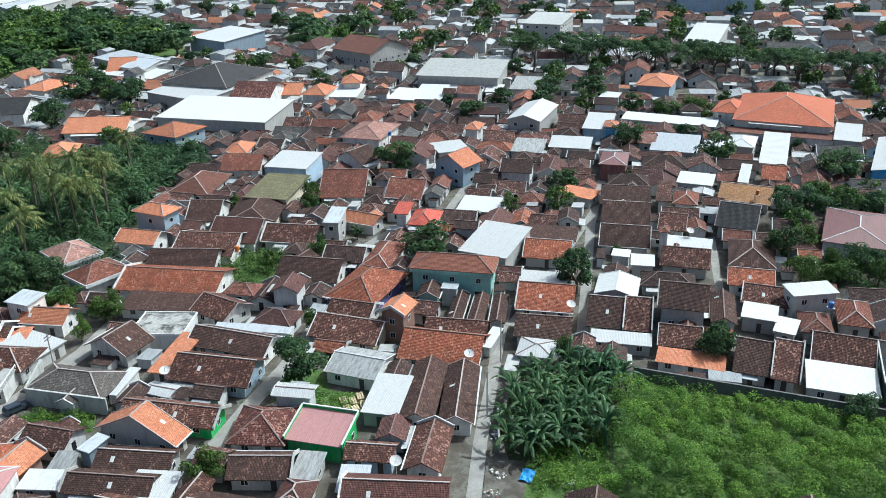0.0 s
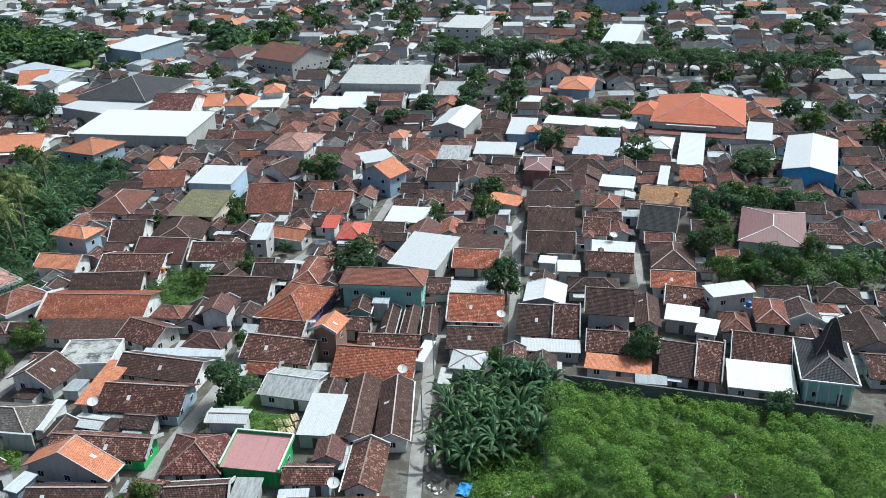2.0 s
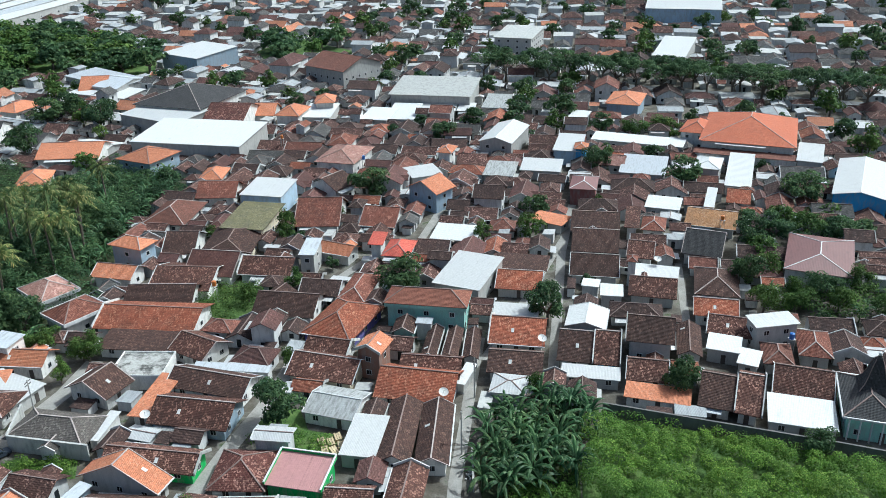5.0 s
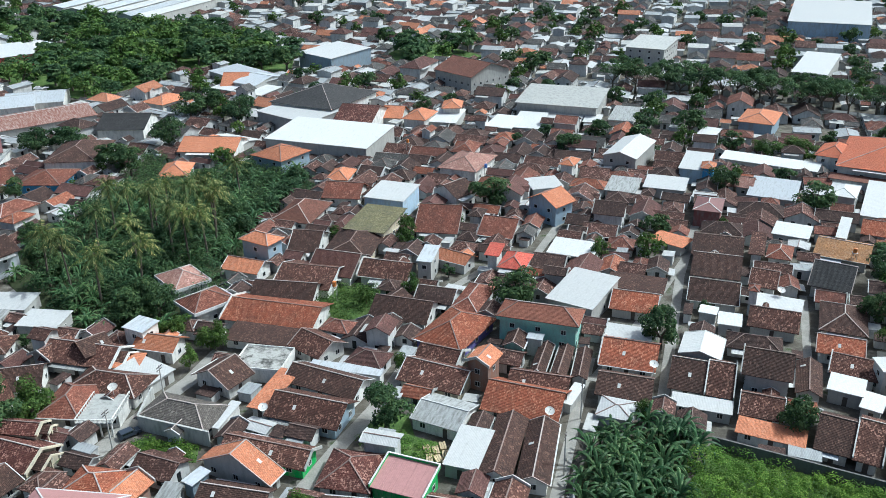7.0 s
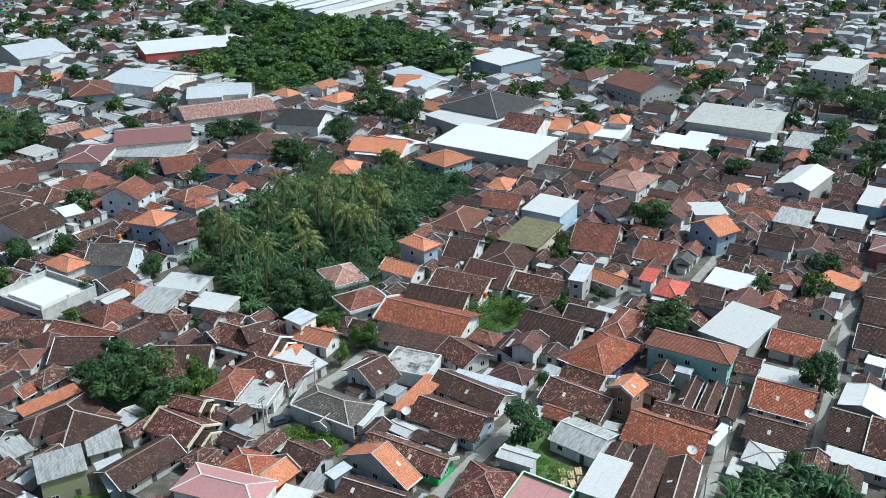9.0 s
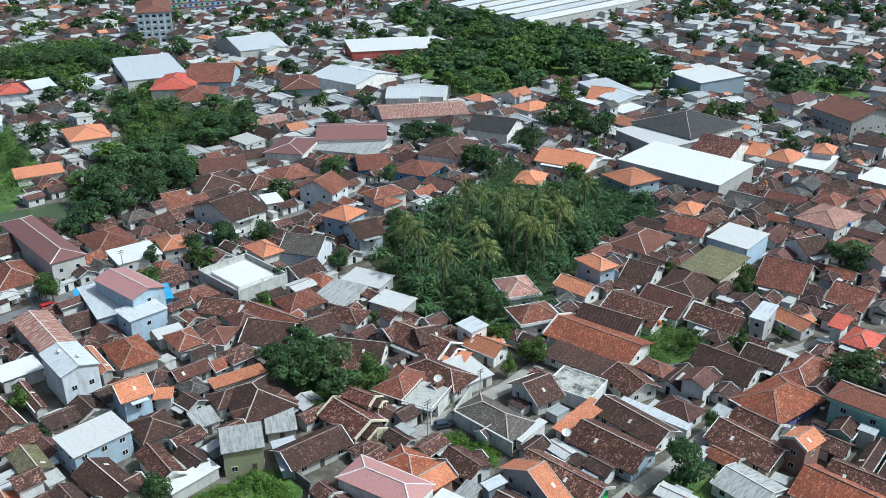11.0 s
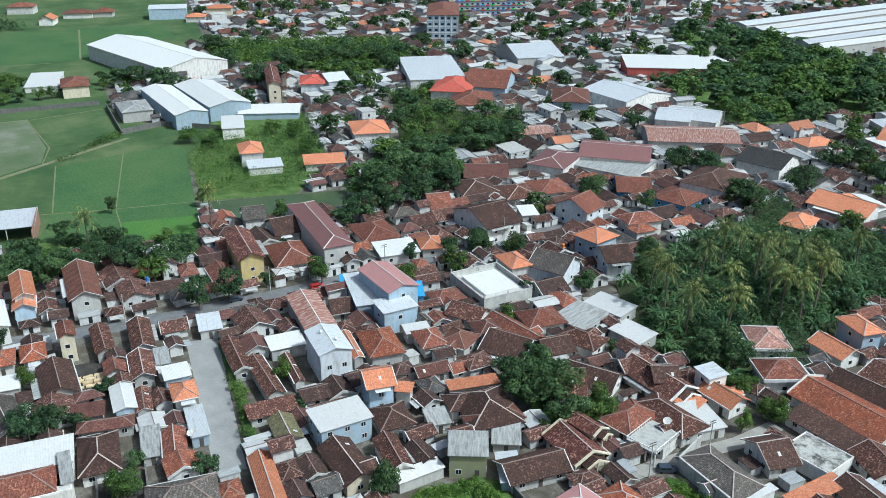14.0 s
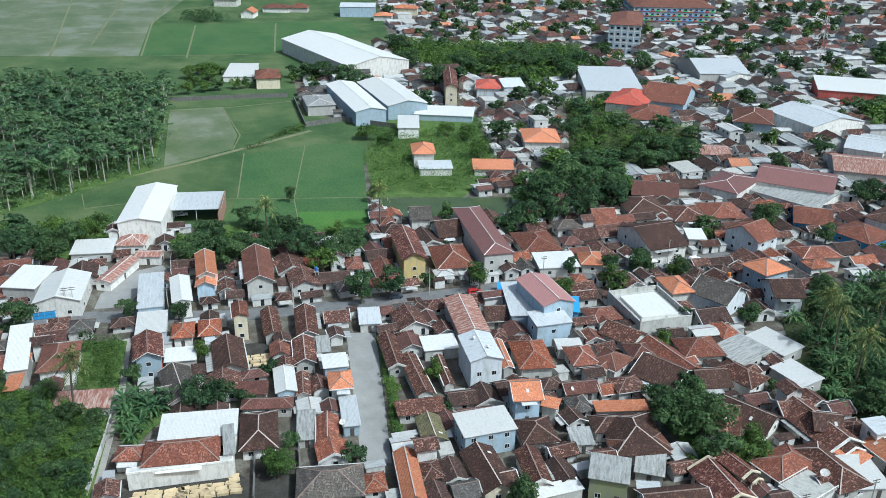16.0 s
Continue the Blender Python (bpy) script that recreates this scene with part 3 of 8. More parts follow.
road([(-232.5, -14), (-229.1, 10.1), (-212.9, 45.7), (-202.8, 82.7), (-196.7, 115.1), (-188.5, 163.8), (-182.5, 208.4), (-175.2, 254.2)], 6.6, "asphalt", "road", "grey asphalt main road with worn edges")
sheet_of("yard", zone([(-189.1, 72.6), (-186.2, 80.1), (-132.2, 60.6), (-134.7, 54.7)]), 0.053, "slab", "long bare concrete yard slab", "yard")
road([(-211.6, 18.7), (-186.8, 13.3), (-167, 7.5), (-147.2, 1.6)], 2.3, "lane", "road", "concrete lane beside a wooded lot")
road([(-130.9, 216.7), (-135.8, 183.7), (-141.3, 172.2)], 2.4, "lane", "road", "narrow lane")
road([(-336.1, -7), (-350.7, 50.6), (-354.6, 65.2), (-380.3, 129.6)], 2.6, "bund", "road", "grassy field track")
wall_line("wall", [(31.4, 137.9), (46.3, 132.8), (70.8, 124.5), (80.9, 120.7)], 2.6, 0.25, "field_wall", "mossy grey block wall along the overgrown lot")
ACACIA = zone([(22.9, 103.5), (25.9, 126), (31.7, 133.3), (46.3, 129), (69.4, 121.4), (86.6, 114.9), (74.3, 92.9)])
sheet_of("grass", ACACIA, 0.144, "grass", "weedy green ground under trees and bushes", "grass")
BANANA = zone([(8.4, 112.4), (7, 122.7), (9.3, 134.6), (19.5, 141.2), (31.3, 140.2), (26.4, 129.3), (24.5, 118.2)])
sheet_of("grass", BANANA, 0.148, "litter", "weedy green ground under trees and bushes", "grass")
sheet_of("grass", zone([(5.3, 105.5), (6.7, 112.4), (24.5, 118.2), (22.9, 103.5)]), 0.046, "grass", "rough grass clearing beside the lane", "grass")
sheet_of("grass", zone([(-33.6, 132.7), (-32.4, 142.2), (-25.8, 141.2), (-23.2, 134.5), (-17.3, 132.7), (-17.6, 126.7), (-26.2, 128.3)]), 0.049, "grass", "open grassy lot between houses", "grass")
sheet_of("grass", zone([(-77, 124.9), (-74.2, 127.4), (-62.9, 126.6), (-61.4, 121.7), (-74, 120.8)]), 0.052, "grass", "weedy green lot behind a low wall", "grass")
sheet_of("grass", zone([(-57.4, 184.7), (-53.7, 194.3), (-44, 194.1), (-40.7, 184.5), (-44.7, 178.5), (-53, 175.7)]), 0.055, "grass", "overgrown green lot between roofs", "grass")
GARDEN = [(75.4, 195.8), (75.6, 186.2), (86, 180.1), (99.6, 182.9), (121.3, 231.6), (88.5, 232.4), (80.6, 209.9)]
GROVE_EDGE = zone([(-150.8, 245.3), (-142.8, 250.2), (-153.9, 292.1), (-118.7, 260.3), (-109, 268.5), (-113.1, 290.6), (-83.6, 270.7), (-88, 243.7), (-90.8, 221.1), (-87.5, 198.1), (-81, 184.9), (-83, 173.2), (-89.5, 167.8), (-103.7, 173.4), (-114.7, 179.2)])
sheet_of("grass", GROVE_EDGE, 0.152, "litter", "weedy green ground under trees and bushes", "grass")
PALM_GROVE = zone([(-113.4, 163.4), (-84.6, 165.6), (-88.5, 176.7), (-92.3, 198.4), (-84.8, 204.9), (-89.4, 234.1), (-81.3, 263.2), (-97.5, 289.1), (-126.6, 272.8), (-146, 241.7), (-151.7, 213.2), (-140.9, 185.9)])
sheet_of("grass", PALM_GROVE, 0.156, "litter", "weedy green ground under trees and bushes", "grass")
CLUMP = zone([(-122.4, 122.8), (-129.6, 134.9), (-125.5, 141.6), (-113.6, 140.4), (-99.7, 135.3), (-98.1, 126.7), (-106.9, 121.5)])
sheet_of("grass", CLUMP, 0.160, "grass", "weedy green ground under trees and bushes", "grass")
sheet_of("meadow", zone([(-298.9, -56.5), (-295.7, 27.2), (-277.4, 60.3), (-253.8, 107), (-316.9, 129.7), (-389.1, 178.2), (-390.8, 148), (-425, 139.1), (-489.1, 157.2), (-584.7, 262.5), (-1061.7, 436.6), (-1254.5, -147.7)]), 0.038, "rice_light", "wide green fields with grassy banks", "field")
sheet_of("field", zone([(-279.9, 60.9), (-255.2, 107.6), (-350.6, 143.6), (-359.1, 124.8), (-356.3, 90), (-305.3, 73.8)]), 0.081, "rice", "green rice paddy", "field")
sheet_of("field", zone([(-298.6, -8.6), (-304, 28.3), (-326.9, 42), (-332.9, 60.6), (-305.3, 73.8), (-356.3, 90), (-341.1, 51.1), (-326.8, -7.4)]), 0.074, "rice_light", "pale green rice paddy", "field")
sheet_of("field", zone([(-354.7, 55.9), (-366.4, 87.7), (-387.1, 95.8), (-440.9, 102.8), (-446.3, 76.4)]), 0.087, "rice_wet", "flooded paddy with sparse green", "field")
sheet_of("field", zone([(-440.3, 104.2), (-386.5, 97), (-387.9, 129.4), (-438.7, 137.4)]), 0.090, "rice_light", "light green paddy", "field")
sheet_of("field", zone([(-652.4, -59.7), (-590.9, 87), (-710.4, 113.8), (-1001.3, 242.1), (-1114.9, -83.9)]), 0.083, "rice_wet", "wide flooded paddies", "field")
sheet_of("field", zone([(-591.6, 85.4), (-710.4, 113.8), (-670.5, 265.5), (-614.1, 252.2), (-567.5, 167.5)]), 0.116, "rice", "deep green rice field", "field")
sheet_of("field", zone([(-670.5, 265.5), (-710.4, 113.8), (-1003.3, 236.3), (-822.1, 325.8)]), 0.089, "rice_light", "pale field", "field")
sheet_of("field", zone([(-597.2, -56.8), (-590.9, 87), (-555.2, 148.5), (-504.8, 120.7), (-490.7, 82.2), (-522.2, -52.9)]), 0.092, "rice_light", "grassy field", "field")
sheet_of("meadow", zone([(-338.2, 139.9), (-283.6, 120.7), (-269, 152.4), (-293.1, 181.8), (-372.6, 215.4), (-389.1, 178.2)]), 0.085, "grass", "overgrown green meadow", "grass")
sheet_of("pond", zone([(-282.5, 120.2), (-261.2, 120.1), (-242, 161.3), (-261.6, 168.3)]), 0.098, "pond", "murky green pond", "water")
sheet_of("field", [(-281, 90), (-271.5, 113), (-252.5, 104.5), (-263, 83.5)], 0.101, "rice_young", "bright young rice in a small paddy", "field")
FOREST = zone([(-314.7, -25.4), (-351.4, 50.7), (-435.3, 74), (-463.7, 80.5), (-485.9, 54.4), (-516, -26.8)])
sheet_of("grass", FOREST, 0.164, "grass", "weedy green ground under trees and bushes", "grass")
WOODLOT = zone([(-154.3, -20.4), (-202.9, -19.8), (-187.7, -2.2), (-181.3, 10.8), (-165.1, 6.8), (-144.1, 0.4)])
sheet_of("grass", WOODLOT, 0.168, "grass", "weedy green ground under trees and bushes", "grass")
PLANTAIN = zone([(-163.6, 10), (-179.8, 11.2), (-182.7, 16.1), (-173.8, 26.2), (-167, 17.2), (-162.2, 12.7)])
sheet_of("grass", PLANTAIN, 0.172, "grass", "weedy green ground under trees and bushes", "grass")
TREEMASS = zone([(-264.1, 193.8), (-233.1, 200.8), (-259.1, 221.1), (-281.2, 226.1), (-291.5, 203.6), (-264.2, 177.8), (-244.4, 162.8)])
sheet_of("grass", TREEMASS, 0.176, "grass", "weedy green ground under trees and bushes", "grass")
PARK = zone([(-378.3, 275.4), (-293, 219.5), (-270.9, 230.3), (-263.6, 264.7), (-305.1, 302.4), (-316.7, 276.5), (-368.1, 298.4)])
sheet_of("grass", PARK, 0.180, "litter", "weedy green ground under trees and bushes", "grass")
STRIP = zone([(-564.6, 253.5), (-509.9, 233.1), (-420.1, 280.1), (-445.9, 339.7), (-497.1, 362.3)])
sheet_of("grass", STRIP, 0.184, "grass", "weedy green ground under trees and bushes", "grass")
HEDGE = zone([(-262.1, 41.7), (-248, 51.1), (-261.1, 65.7), (-240.5, 98.3), (-253.3, 105.7), (-279.1, 62.7), (-276.4, 44.6)])
sheet_of("grass", HEDGE, 0.188, "grass", "weedy green ground under trees and bushes", "grass")
HEDGE_TWO = zone([(-291, -8.9), (-268.4, 8), (-276.2, 22.6), (-293, 26.8), (-307.3, 2.5), (-303.9, -8.3)])
sheet_of("grass", HEDGE_TWO, 0.192, "grass", "weedy green ground under trees and bushes", "grass")
road([(2, 424), (24, 415), (175, 349), (240, 322)], 9.0, "asphalt", "road", "grey asphalt avenue under shade trees")
WOODS = zone([(-286.2, 532.1), (-247.9, 549), (-156.6, 484.6), (-140.8, 423.8), (-178, 433), (-213.5, 428.6), (-220.9, 403.7)])
sheet_of("grass", WOODS, 0.200, "grass", "weedy green ground under trees and bushes", "grass")
WOODS_TWO = zone([(-289, 397.1), (-320, 452.9), (-306.2, 517.4), (-244.7, 494.8), (-194.6, 399.2), (-218.7, 366.7), (-247.8, 382.4)])
sheet_of("grass", WOODS_TWO, 0.204, "grass", "weedy green ground under trees and bushes", "grass")
WOODS_THREE = zone([(-408.6, 560.5), (-334.4, 582.4), (-247.8, 535.1), (-165.5, 482.9), (-149, 427), (-222.8, 465.2), (-298.9, 519.6), (-371.1, 520.8)])
sheet_of("grass", WOODS_THREE, 0.208, "grass", "weedy green ground under trees and bushes", "grass")
WOODS_FOUR = zone([(-103.7, 488.8), (-79, 513.7), (-42.6, 475.4), (-68.2, 461.5), (-86.7, 447.8)])
sheet_of("grass", WOODS_FOUR, 0.212, "grass", "weedy green ground under trees and bushes", "grass")
MEADOW_BUSHES = [(-330.1, 137.9), (-288.5, 125.2), (-273.6, 157.5), (-293.1, 181.8), (-362, 212.7), (-345.7, 188), (-367.7, 174.6), (-365.5, 155.6)]
wall_line("wall", [(-463.9, 79.9), (-448.3, 140.5)], 2.2, 0.25, "field_wall", "long pale block wall beside the fields")
wall_line("wall", [(-387.9, 129.4), (-390.2, 149.3), (-367.3, 168.3)], 2.4, 0.25, "field_wall", "grey block wall round the warehouses")
wall_line("wall", [(-387.9, 129.4), (-439.9, 140.9)], 2.4, 0.25, "field_wall", "grey block wall round the warehouses")
LANE_GREEN = zone([(-182.8, 78.6), (-181.3, 81.8), (-160.1, 74.2), (-142.1, 68.1), (-137.4, 63.5), (-151.8, 68.9)])
sheet_of("grass", LANE_GREEN, 0.216, "grass", "weedy green ground under trees and bushes", "grass")
GREEN_PLOT = zone([(-214.9, 8.4), (-210.1, 18.5), (-187, 12.9), (-191.5, 3.8)])
sheet_of("grass", GREEN_PLOT, 0.220, "grass", "weedy green ground under trees and bushes", "grass")
WALL_FOOT = zone([(25.9, 126), (31.7, 133.3), (46.3, 129), (69.4, 121.4), (86.6, 114.9), (87.8, 117), (70.5, 123.9), (47.1, 132.1), (31.3, 137.2)])
sheet_of("grass", WALL_FOOT, 0.224, "grass", "weedy green ground under trees and bushes", "grass")
road([(-800, 20), (-765, 118)], 1.3, "bund", "bund", "grassy bank between paddies")
road([(-900, 40), (-850, 158)], 1.3, "bund", "bund", "grassy bank between paddies")
road([(-960, 140), (-640, 62)], 1.3, "bund", "bund", "grassy bank between paddies")
road([(-708, 8), (-682.4, 102.7)], 1.3, "bund", "bund", "grassy bank between paddies")
road([(-874.6, 74.6), (-613.4, 33.4)], 1.3, "bund", "bund", "grassy bank between paddies")
road([(-590.9, 87), (-709.9, 115), (-844.2, 155.5)], 1.3, "bund", "bund", "grassy bank between paddies")
road([(-574.2, 112.7), (-697.5, 146.3)], 1.3, "bund", "bund", "grassy bank between paddies")
road([(-570.3, 170.7), (-682.2, 206.3)], 1.3, "bund", "bund", "grassy bank between paddies")
road([(-621.6, 4.5), (-590.9, 87), (-569.6, 152.6)], 0.6, "bund", "bund", "grassy bank between paddies")
road([(-438.6, 102.2), (-386.5, 97), (-365.4, 87.9)], 0.6, "bund", "bund", "grassy bank between paddies")
road([(-358.5, 91.1), (-304.1, 73.5)], 0.5, "bund", "bund", "grassy bank between paddies")
road([(-358.7, 119.3), (-295.1, 92.9), (-268.2, 86)], 0.4, "bund", "bund", "grassy bank between paddies")
road([(-305.9, 69.6), (-295.1, 92.9), (-284.5, 118.8)], 0.4, "bund", "bund", "grassy bank between paddies")
road([(-333.1, 21.2), (-317, 20.3), (-314.8, 50.3)], 0.4, "bund", "bund", "grassy bank between paddies")
road([(-442.9, 75.8), (-438.6, 102.2), (-438.1, 138.8)], 0.6, "bund", "bund", "grassy bank between paddies")
LOT_GREEN = [(-56.3, 183.1), (-53.3, 192.6), (-43.8, 193.5), (-41.1, 185.1), (-44.8, 179.1), (-52.8, 177.2)]
LOT_WEEDS = [(-76, 124.9), (-74, 126.9), (-63.2, 126.1), (-62, 122.1), (-73.9, 121.5)]
zone([(-24, 122.5), (-15.5, 121.5), (-15, 134), (-23, 134)])
LOT_LUSH = zone([(-104.5, 84), (-99.8, 96.5), (-97, 98.4), (-89, 96.8), (-86.5, 93), (-92, 81), (-100, 73)])
sheet_of("grass", LOT_LUSH, 0.228, "grass", "open grassy lot behind a block wall", "grass")
wall_line("wall", [(-98.5, 99.6), (-87.2, 97.2), (-84.6, 93.2)], 1.9, 0.25, "field_wall", "mossy block wall along a grassy lot")
sheet_of("yard", zone([(-233, 13), (-242, 16), (-254, 28), (-255, 36), (-247, 38), (-239, 27.5), (-231, 21)]), 0.113, "slab", "grey concrete yard between warehouses", "yard")
zone([(72, 124.5), (86, 119.5), (88, 127), (74, 131)])
GARDEN_EDGE = zone([(75, 174), (106, 166), (118, 186), (100, 184), (86, 181), (76, 187)])
LOT_GRASS = [(-25.7, 134.5), (-23, 133.6), (-17.7, 131.8), (-18.2, 127.5), (-25.8, 128.9), (-33.4, 131.8), (-31.9, 134.5)]
wall_line("wall", [(-181.6, 11.8), (-163.3, 5.9), (-147.7, 0.6)], 1.6, 0.25, "concrete", "weathered pale wall along the lane")
sheet_of("yard", zone([(3.7, 103.3), (4.7, 114.9), (10.3, 114.1), (10.7, 109.7), (9.7, 103.4)]), 0.171, "earth", "bare dark earth littered with debris beside the lane", "yard")
CLEARING = [(10.9, 109.7), (12.2, 115.9), (17.5, 120), (24.8, 121.2), (23.1, 105.3), (16.2, 106.9), (11.2, 106.9)]
# three yards whose ground colour is darkened to stand for shade
sheet_of("yard", zone([(-147.6, 7.6), (-145.9, 16.8), (-143.3, 30.2), (-140.2, 31.7), (-130.9, 29.1), (-142.4, 5.7)]), 0.104, "dark_earth", "bare yard with drying boards behind a white wall", "yard")
sheet_of("yard", zone([(-146.6, 34.7), (-143.7, 43.3), (-128.8, 38.8), (-132.8, 30.8)]), 0.107, "dark_earth", "bare front yard of a house with shade painted into its earth", "yard")
sheet_of("yard", zone([(-195.3, 45.7), (-193.5, 52.8), (-179.6, 48.9), (-182.2, 41.8)]), 0.110, "dark_earth", "bare yard with stacks of sawn boards", "yard")
wall_line("wall", [(6.7, 126.7), (6.7, 116.6)], 1.4, 0.25, "concrete", "low weathered block wall beside the lane")
wall_line("wall", [(-78.0, 139.6), (-76.3, 129.8), (-60.6, 126.6)], 3.3, 0.3, "concrete", "grey plastered parapet wall round a low house")
# the dark wall material here paints in the shade of the yard's trees
wall_line("wall", [(-146.5, 34.9), (-132.9, 30.7)], 1.5, 0.25, "field_wall", "weathered garden wall of a front yard, darkened for tree shade")
wall_line("wall", [(-144.6, 44.2), (-129.5, 39.4)], 1.5, 0.25, "field_wall", "weathered garden wall of a front yard, darkened for tree shade")

# ---- buildings of their own kind ----
def spire_house(x, y, L, W, turn, h):
    """Two storeys, a dark hip roof with white eaves, and a steep tiered spire with a ball on top."""
    base = house(x, y, L, W, turn, h, "h", "slate", "mint", 3)
    l, w = L / 2, W / 2
    for a, b in (((-l, -w), (l, -w)), ((l, -w), (l, w)), ((l, w), (-l, w)), ((-l, w), (-l, -w))):
        part("fascia", mesh_of("fascia", *bar((*a, h - 0.08), (*b, h - 0.08), 0.3, 0.34), ["painted_trim"]), base, "white painted eaves board")
    rings = ((2.7, 6.4), (1.9, 7.6), (1.45, 9.0), (1.1, 10.6), (0.55, 12.2), (0.12, 12.9))
    v = [(sx * r, sy * r, z) for r, z in rings for sx, sy in ((-1, -1), (1, -1), (1, 1), (-1, 1))]
    f = [(4 * k + i, 4 * k + (i + 1) % 4, 4 * k + 4 + (i + 1) % 4, 4 * k + 4 + i) for k in range(len(rings) - 1) for i in range(4)]
    f += [(3, 2, 1, 0), tuple(4 * len(rings) - 4 + i for i in range(4))]
    spire = part("spire", mesh_of("spire", v, f, ["slate"]), base, "steep dark green-grey tiled spire", pose(0.8, 1.6, 0))
    for sx, sy in ((-1, -1), (1, -1), (1, 1), (-1, 1)):
        for (r0, z0), (r1, z1) in zip(rings[:4], rings[1:5]):
            part("hip_cap", mesh_of("hip_cap", *bar((sx * r0, sy * r0, z0 + 0.03), (sx * r1, sy * r1, z1 + 0.03), 0.16, 0.1), ["mortar"]), spire)
    ball = bmesh.new()
    bmesh.ops.create_uvsphere(ball, u_segments=10, v_segments=6, radius=0.34)
    me = bpy.data.meshes.new("finial")
    ball.to_mesh(me)
    ball.free()
    me.materials.append(MATS["painted_trim"])
    part("finial", me, spire, "white ball finial", pose(0, 0, 13.1))
    for k in range(5):
        cx = -l + 1.2 + k * (L - 2.4) / 4
        part("column", mesh_of("column", *limb((cx, -w + 0.25, 0), (cx, -w + 0.25, h - 0.2), 0.16, 0.14, 8), ["painted_trim"]), base, "white porch column")


def eaves_band(base, L, W, h, mat):
    """A painted band hung below the eaves on all four sides."""
    l, w = L / 2 - 0.25, W / 2 - 0.25
    for a, b in (((-l, -w), (l, -w)), ((l, -w), (l, w)), ((l, w), (-l, w)), ((-l, w), (-l, -w))):
        part("fascia", mesh_of("fascia", *bar((*a, h - 0.62), (*b, h - 0.62), 0.16, 0.8), [mat]), base, "broad painted band under the eaves")


def gable_front(base, L, W, h, mat):
    """Heavy plastered gable mouldings at one end, a small porch gable before them, and a shaded loggia."""
    slope = 0.52
    ends = [Vector((L / 2 + 0.06, y, h + (W / 2 - abs(y)) * slope + 0.06)) for y in (-W / 2, 0, W / 2)]
    part("gable_moulding", mesh_of("gable_moulding", *bent(ends, 0.5, 0.4), [mat]), base, "plastered gable moulding")
    p, f, _, _ = roof_shape("g", 2.4, W * 0.62, h - 0.1, slope)
    at = pose(L / 2 + 0.7, 0, 0)
    part("porch_roof", mesh_of("porch_roof", *plate((p, f), 0.16), ["dark"]), base, "", at)
    part("porch_moulding", mesh_of("porch_moulding", *bent([Vector(p[q]) + Vector((0.05, 0, 0.02)) for q in (1, 5, 2)], 0.4, 0.34), [mat]), base, "", at)
    for y in (-W * 0.28, 0, W * 0.28):
        part("column", mesh_of("column", *box_data(L / 2 + 1.5, L / 2 + 1.75, y - 0.13, y + 0.13, 0, h - 0.2 + (W * 0.31 - abs(y)) * slope), [mat]), base)


def roof_vents(base, places):
    for x, y, z in places:
        vent = part("roof_vent", mesh_of("roof_vent", *limb((0, 0, -0.6), (0, 0, 0.35), 0.22, 0.22, 10), ["wall_grey"]), base, "round metal roof vent", pose(x, y, z))
        part("vent_cap", mesh_of("vent_cap", *limb((0, 0, 0.35), (0, 0, 0.75), 0.42, 0.2, 12), ["wall_white"]), vent)


def porch_deck(x, y, L, W, turn, h):
    """A flat concrete deck on columns before a house, with a balustrade round it."""
    TAKEN.append((x, y, L / 2, W / 2, radians(turn)))
    base = thing("house", pose(x, y, 0, 0, 0, turn), "white house front with a columned porch under a concrete deck", "house", "houses of the town")
    l, w = L / 2, W / 2
    part("wall", mesh_of("wall", *box_data(-l + 0.1, l - 0.1, -w + 3.2, w - 0.1, 0, h - 0.18), ["wall_white"]), base)
    part("deck", mesh_of("deck", *box_data(-l, l, -w, w, h - 0.18, h), ["concrete"]), base, "stained flat concrete deck")
    for k in range(4):
        cx = -l + 0.35 + k * (L - 0.7) / 3
        part("column", mesh_of("column", *limb((cx, -w + 0.35, 0), (cx, -w + 0.35, h - 0.18), 0.2, 0.17, 10), ["wall_white"]), base)
    for k in range(3):
        part("window", SMALL_WINDOW, base, "", pose(-l + (k + 0.5) * L / 3, -w + 3.18, 0.9))
    for a, b in (((-l + 0.1, -w + 0.1), (l - 0.1, -w + 0.1)), ((l - 0.1, -w + 0.2), (l - 0.1, w - 0.2)), ((-l + 0.1, w - 0.2), (-l + 0.1, -w + 0.2))):
        part("rail", mesh_of("rail", *bar((*a, h + 0.75), (*b, h + 0.75), 0.2, 0.12), ["wall_white"]), base)
        n = max(3, int((Vector(b) - Vector(a)).length / 0.8))
        for k in range(n + 1):
            q = Vector(a).lerp(Vector(b), k / n)
            part("baluster", mesh_of("baluster", *limb((q.x, q.y, h), (q.x, q.y, h + 0.7), 0.09, 0.07, 6), ["wall_white"]), base)


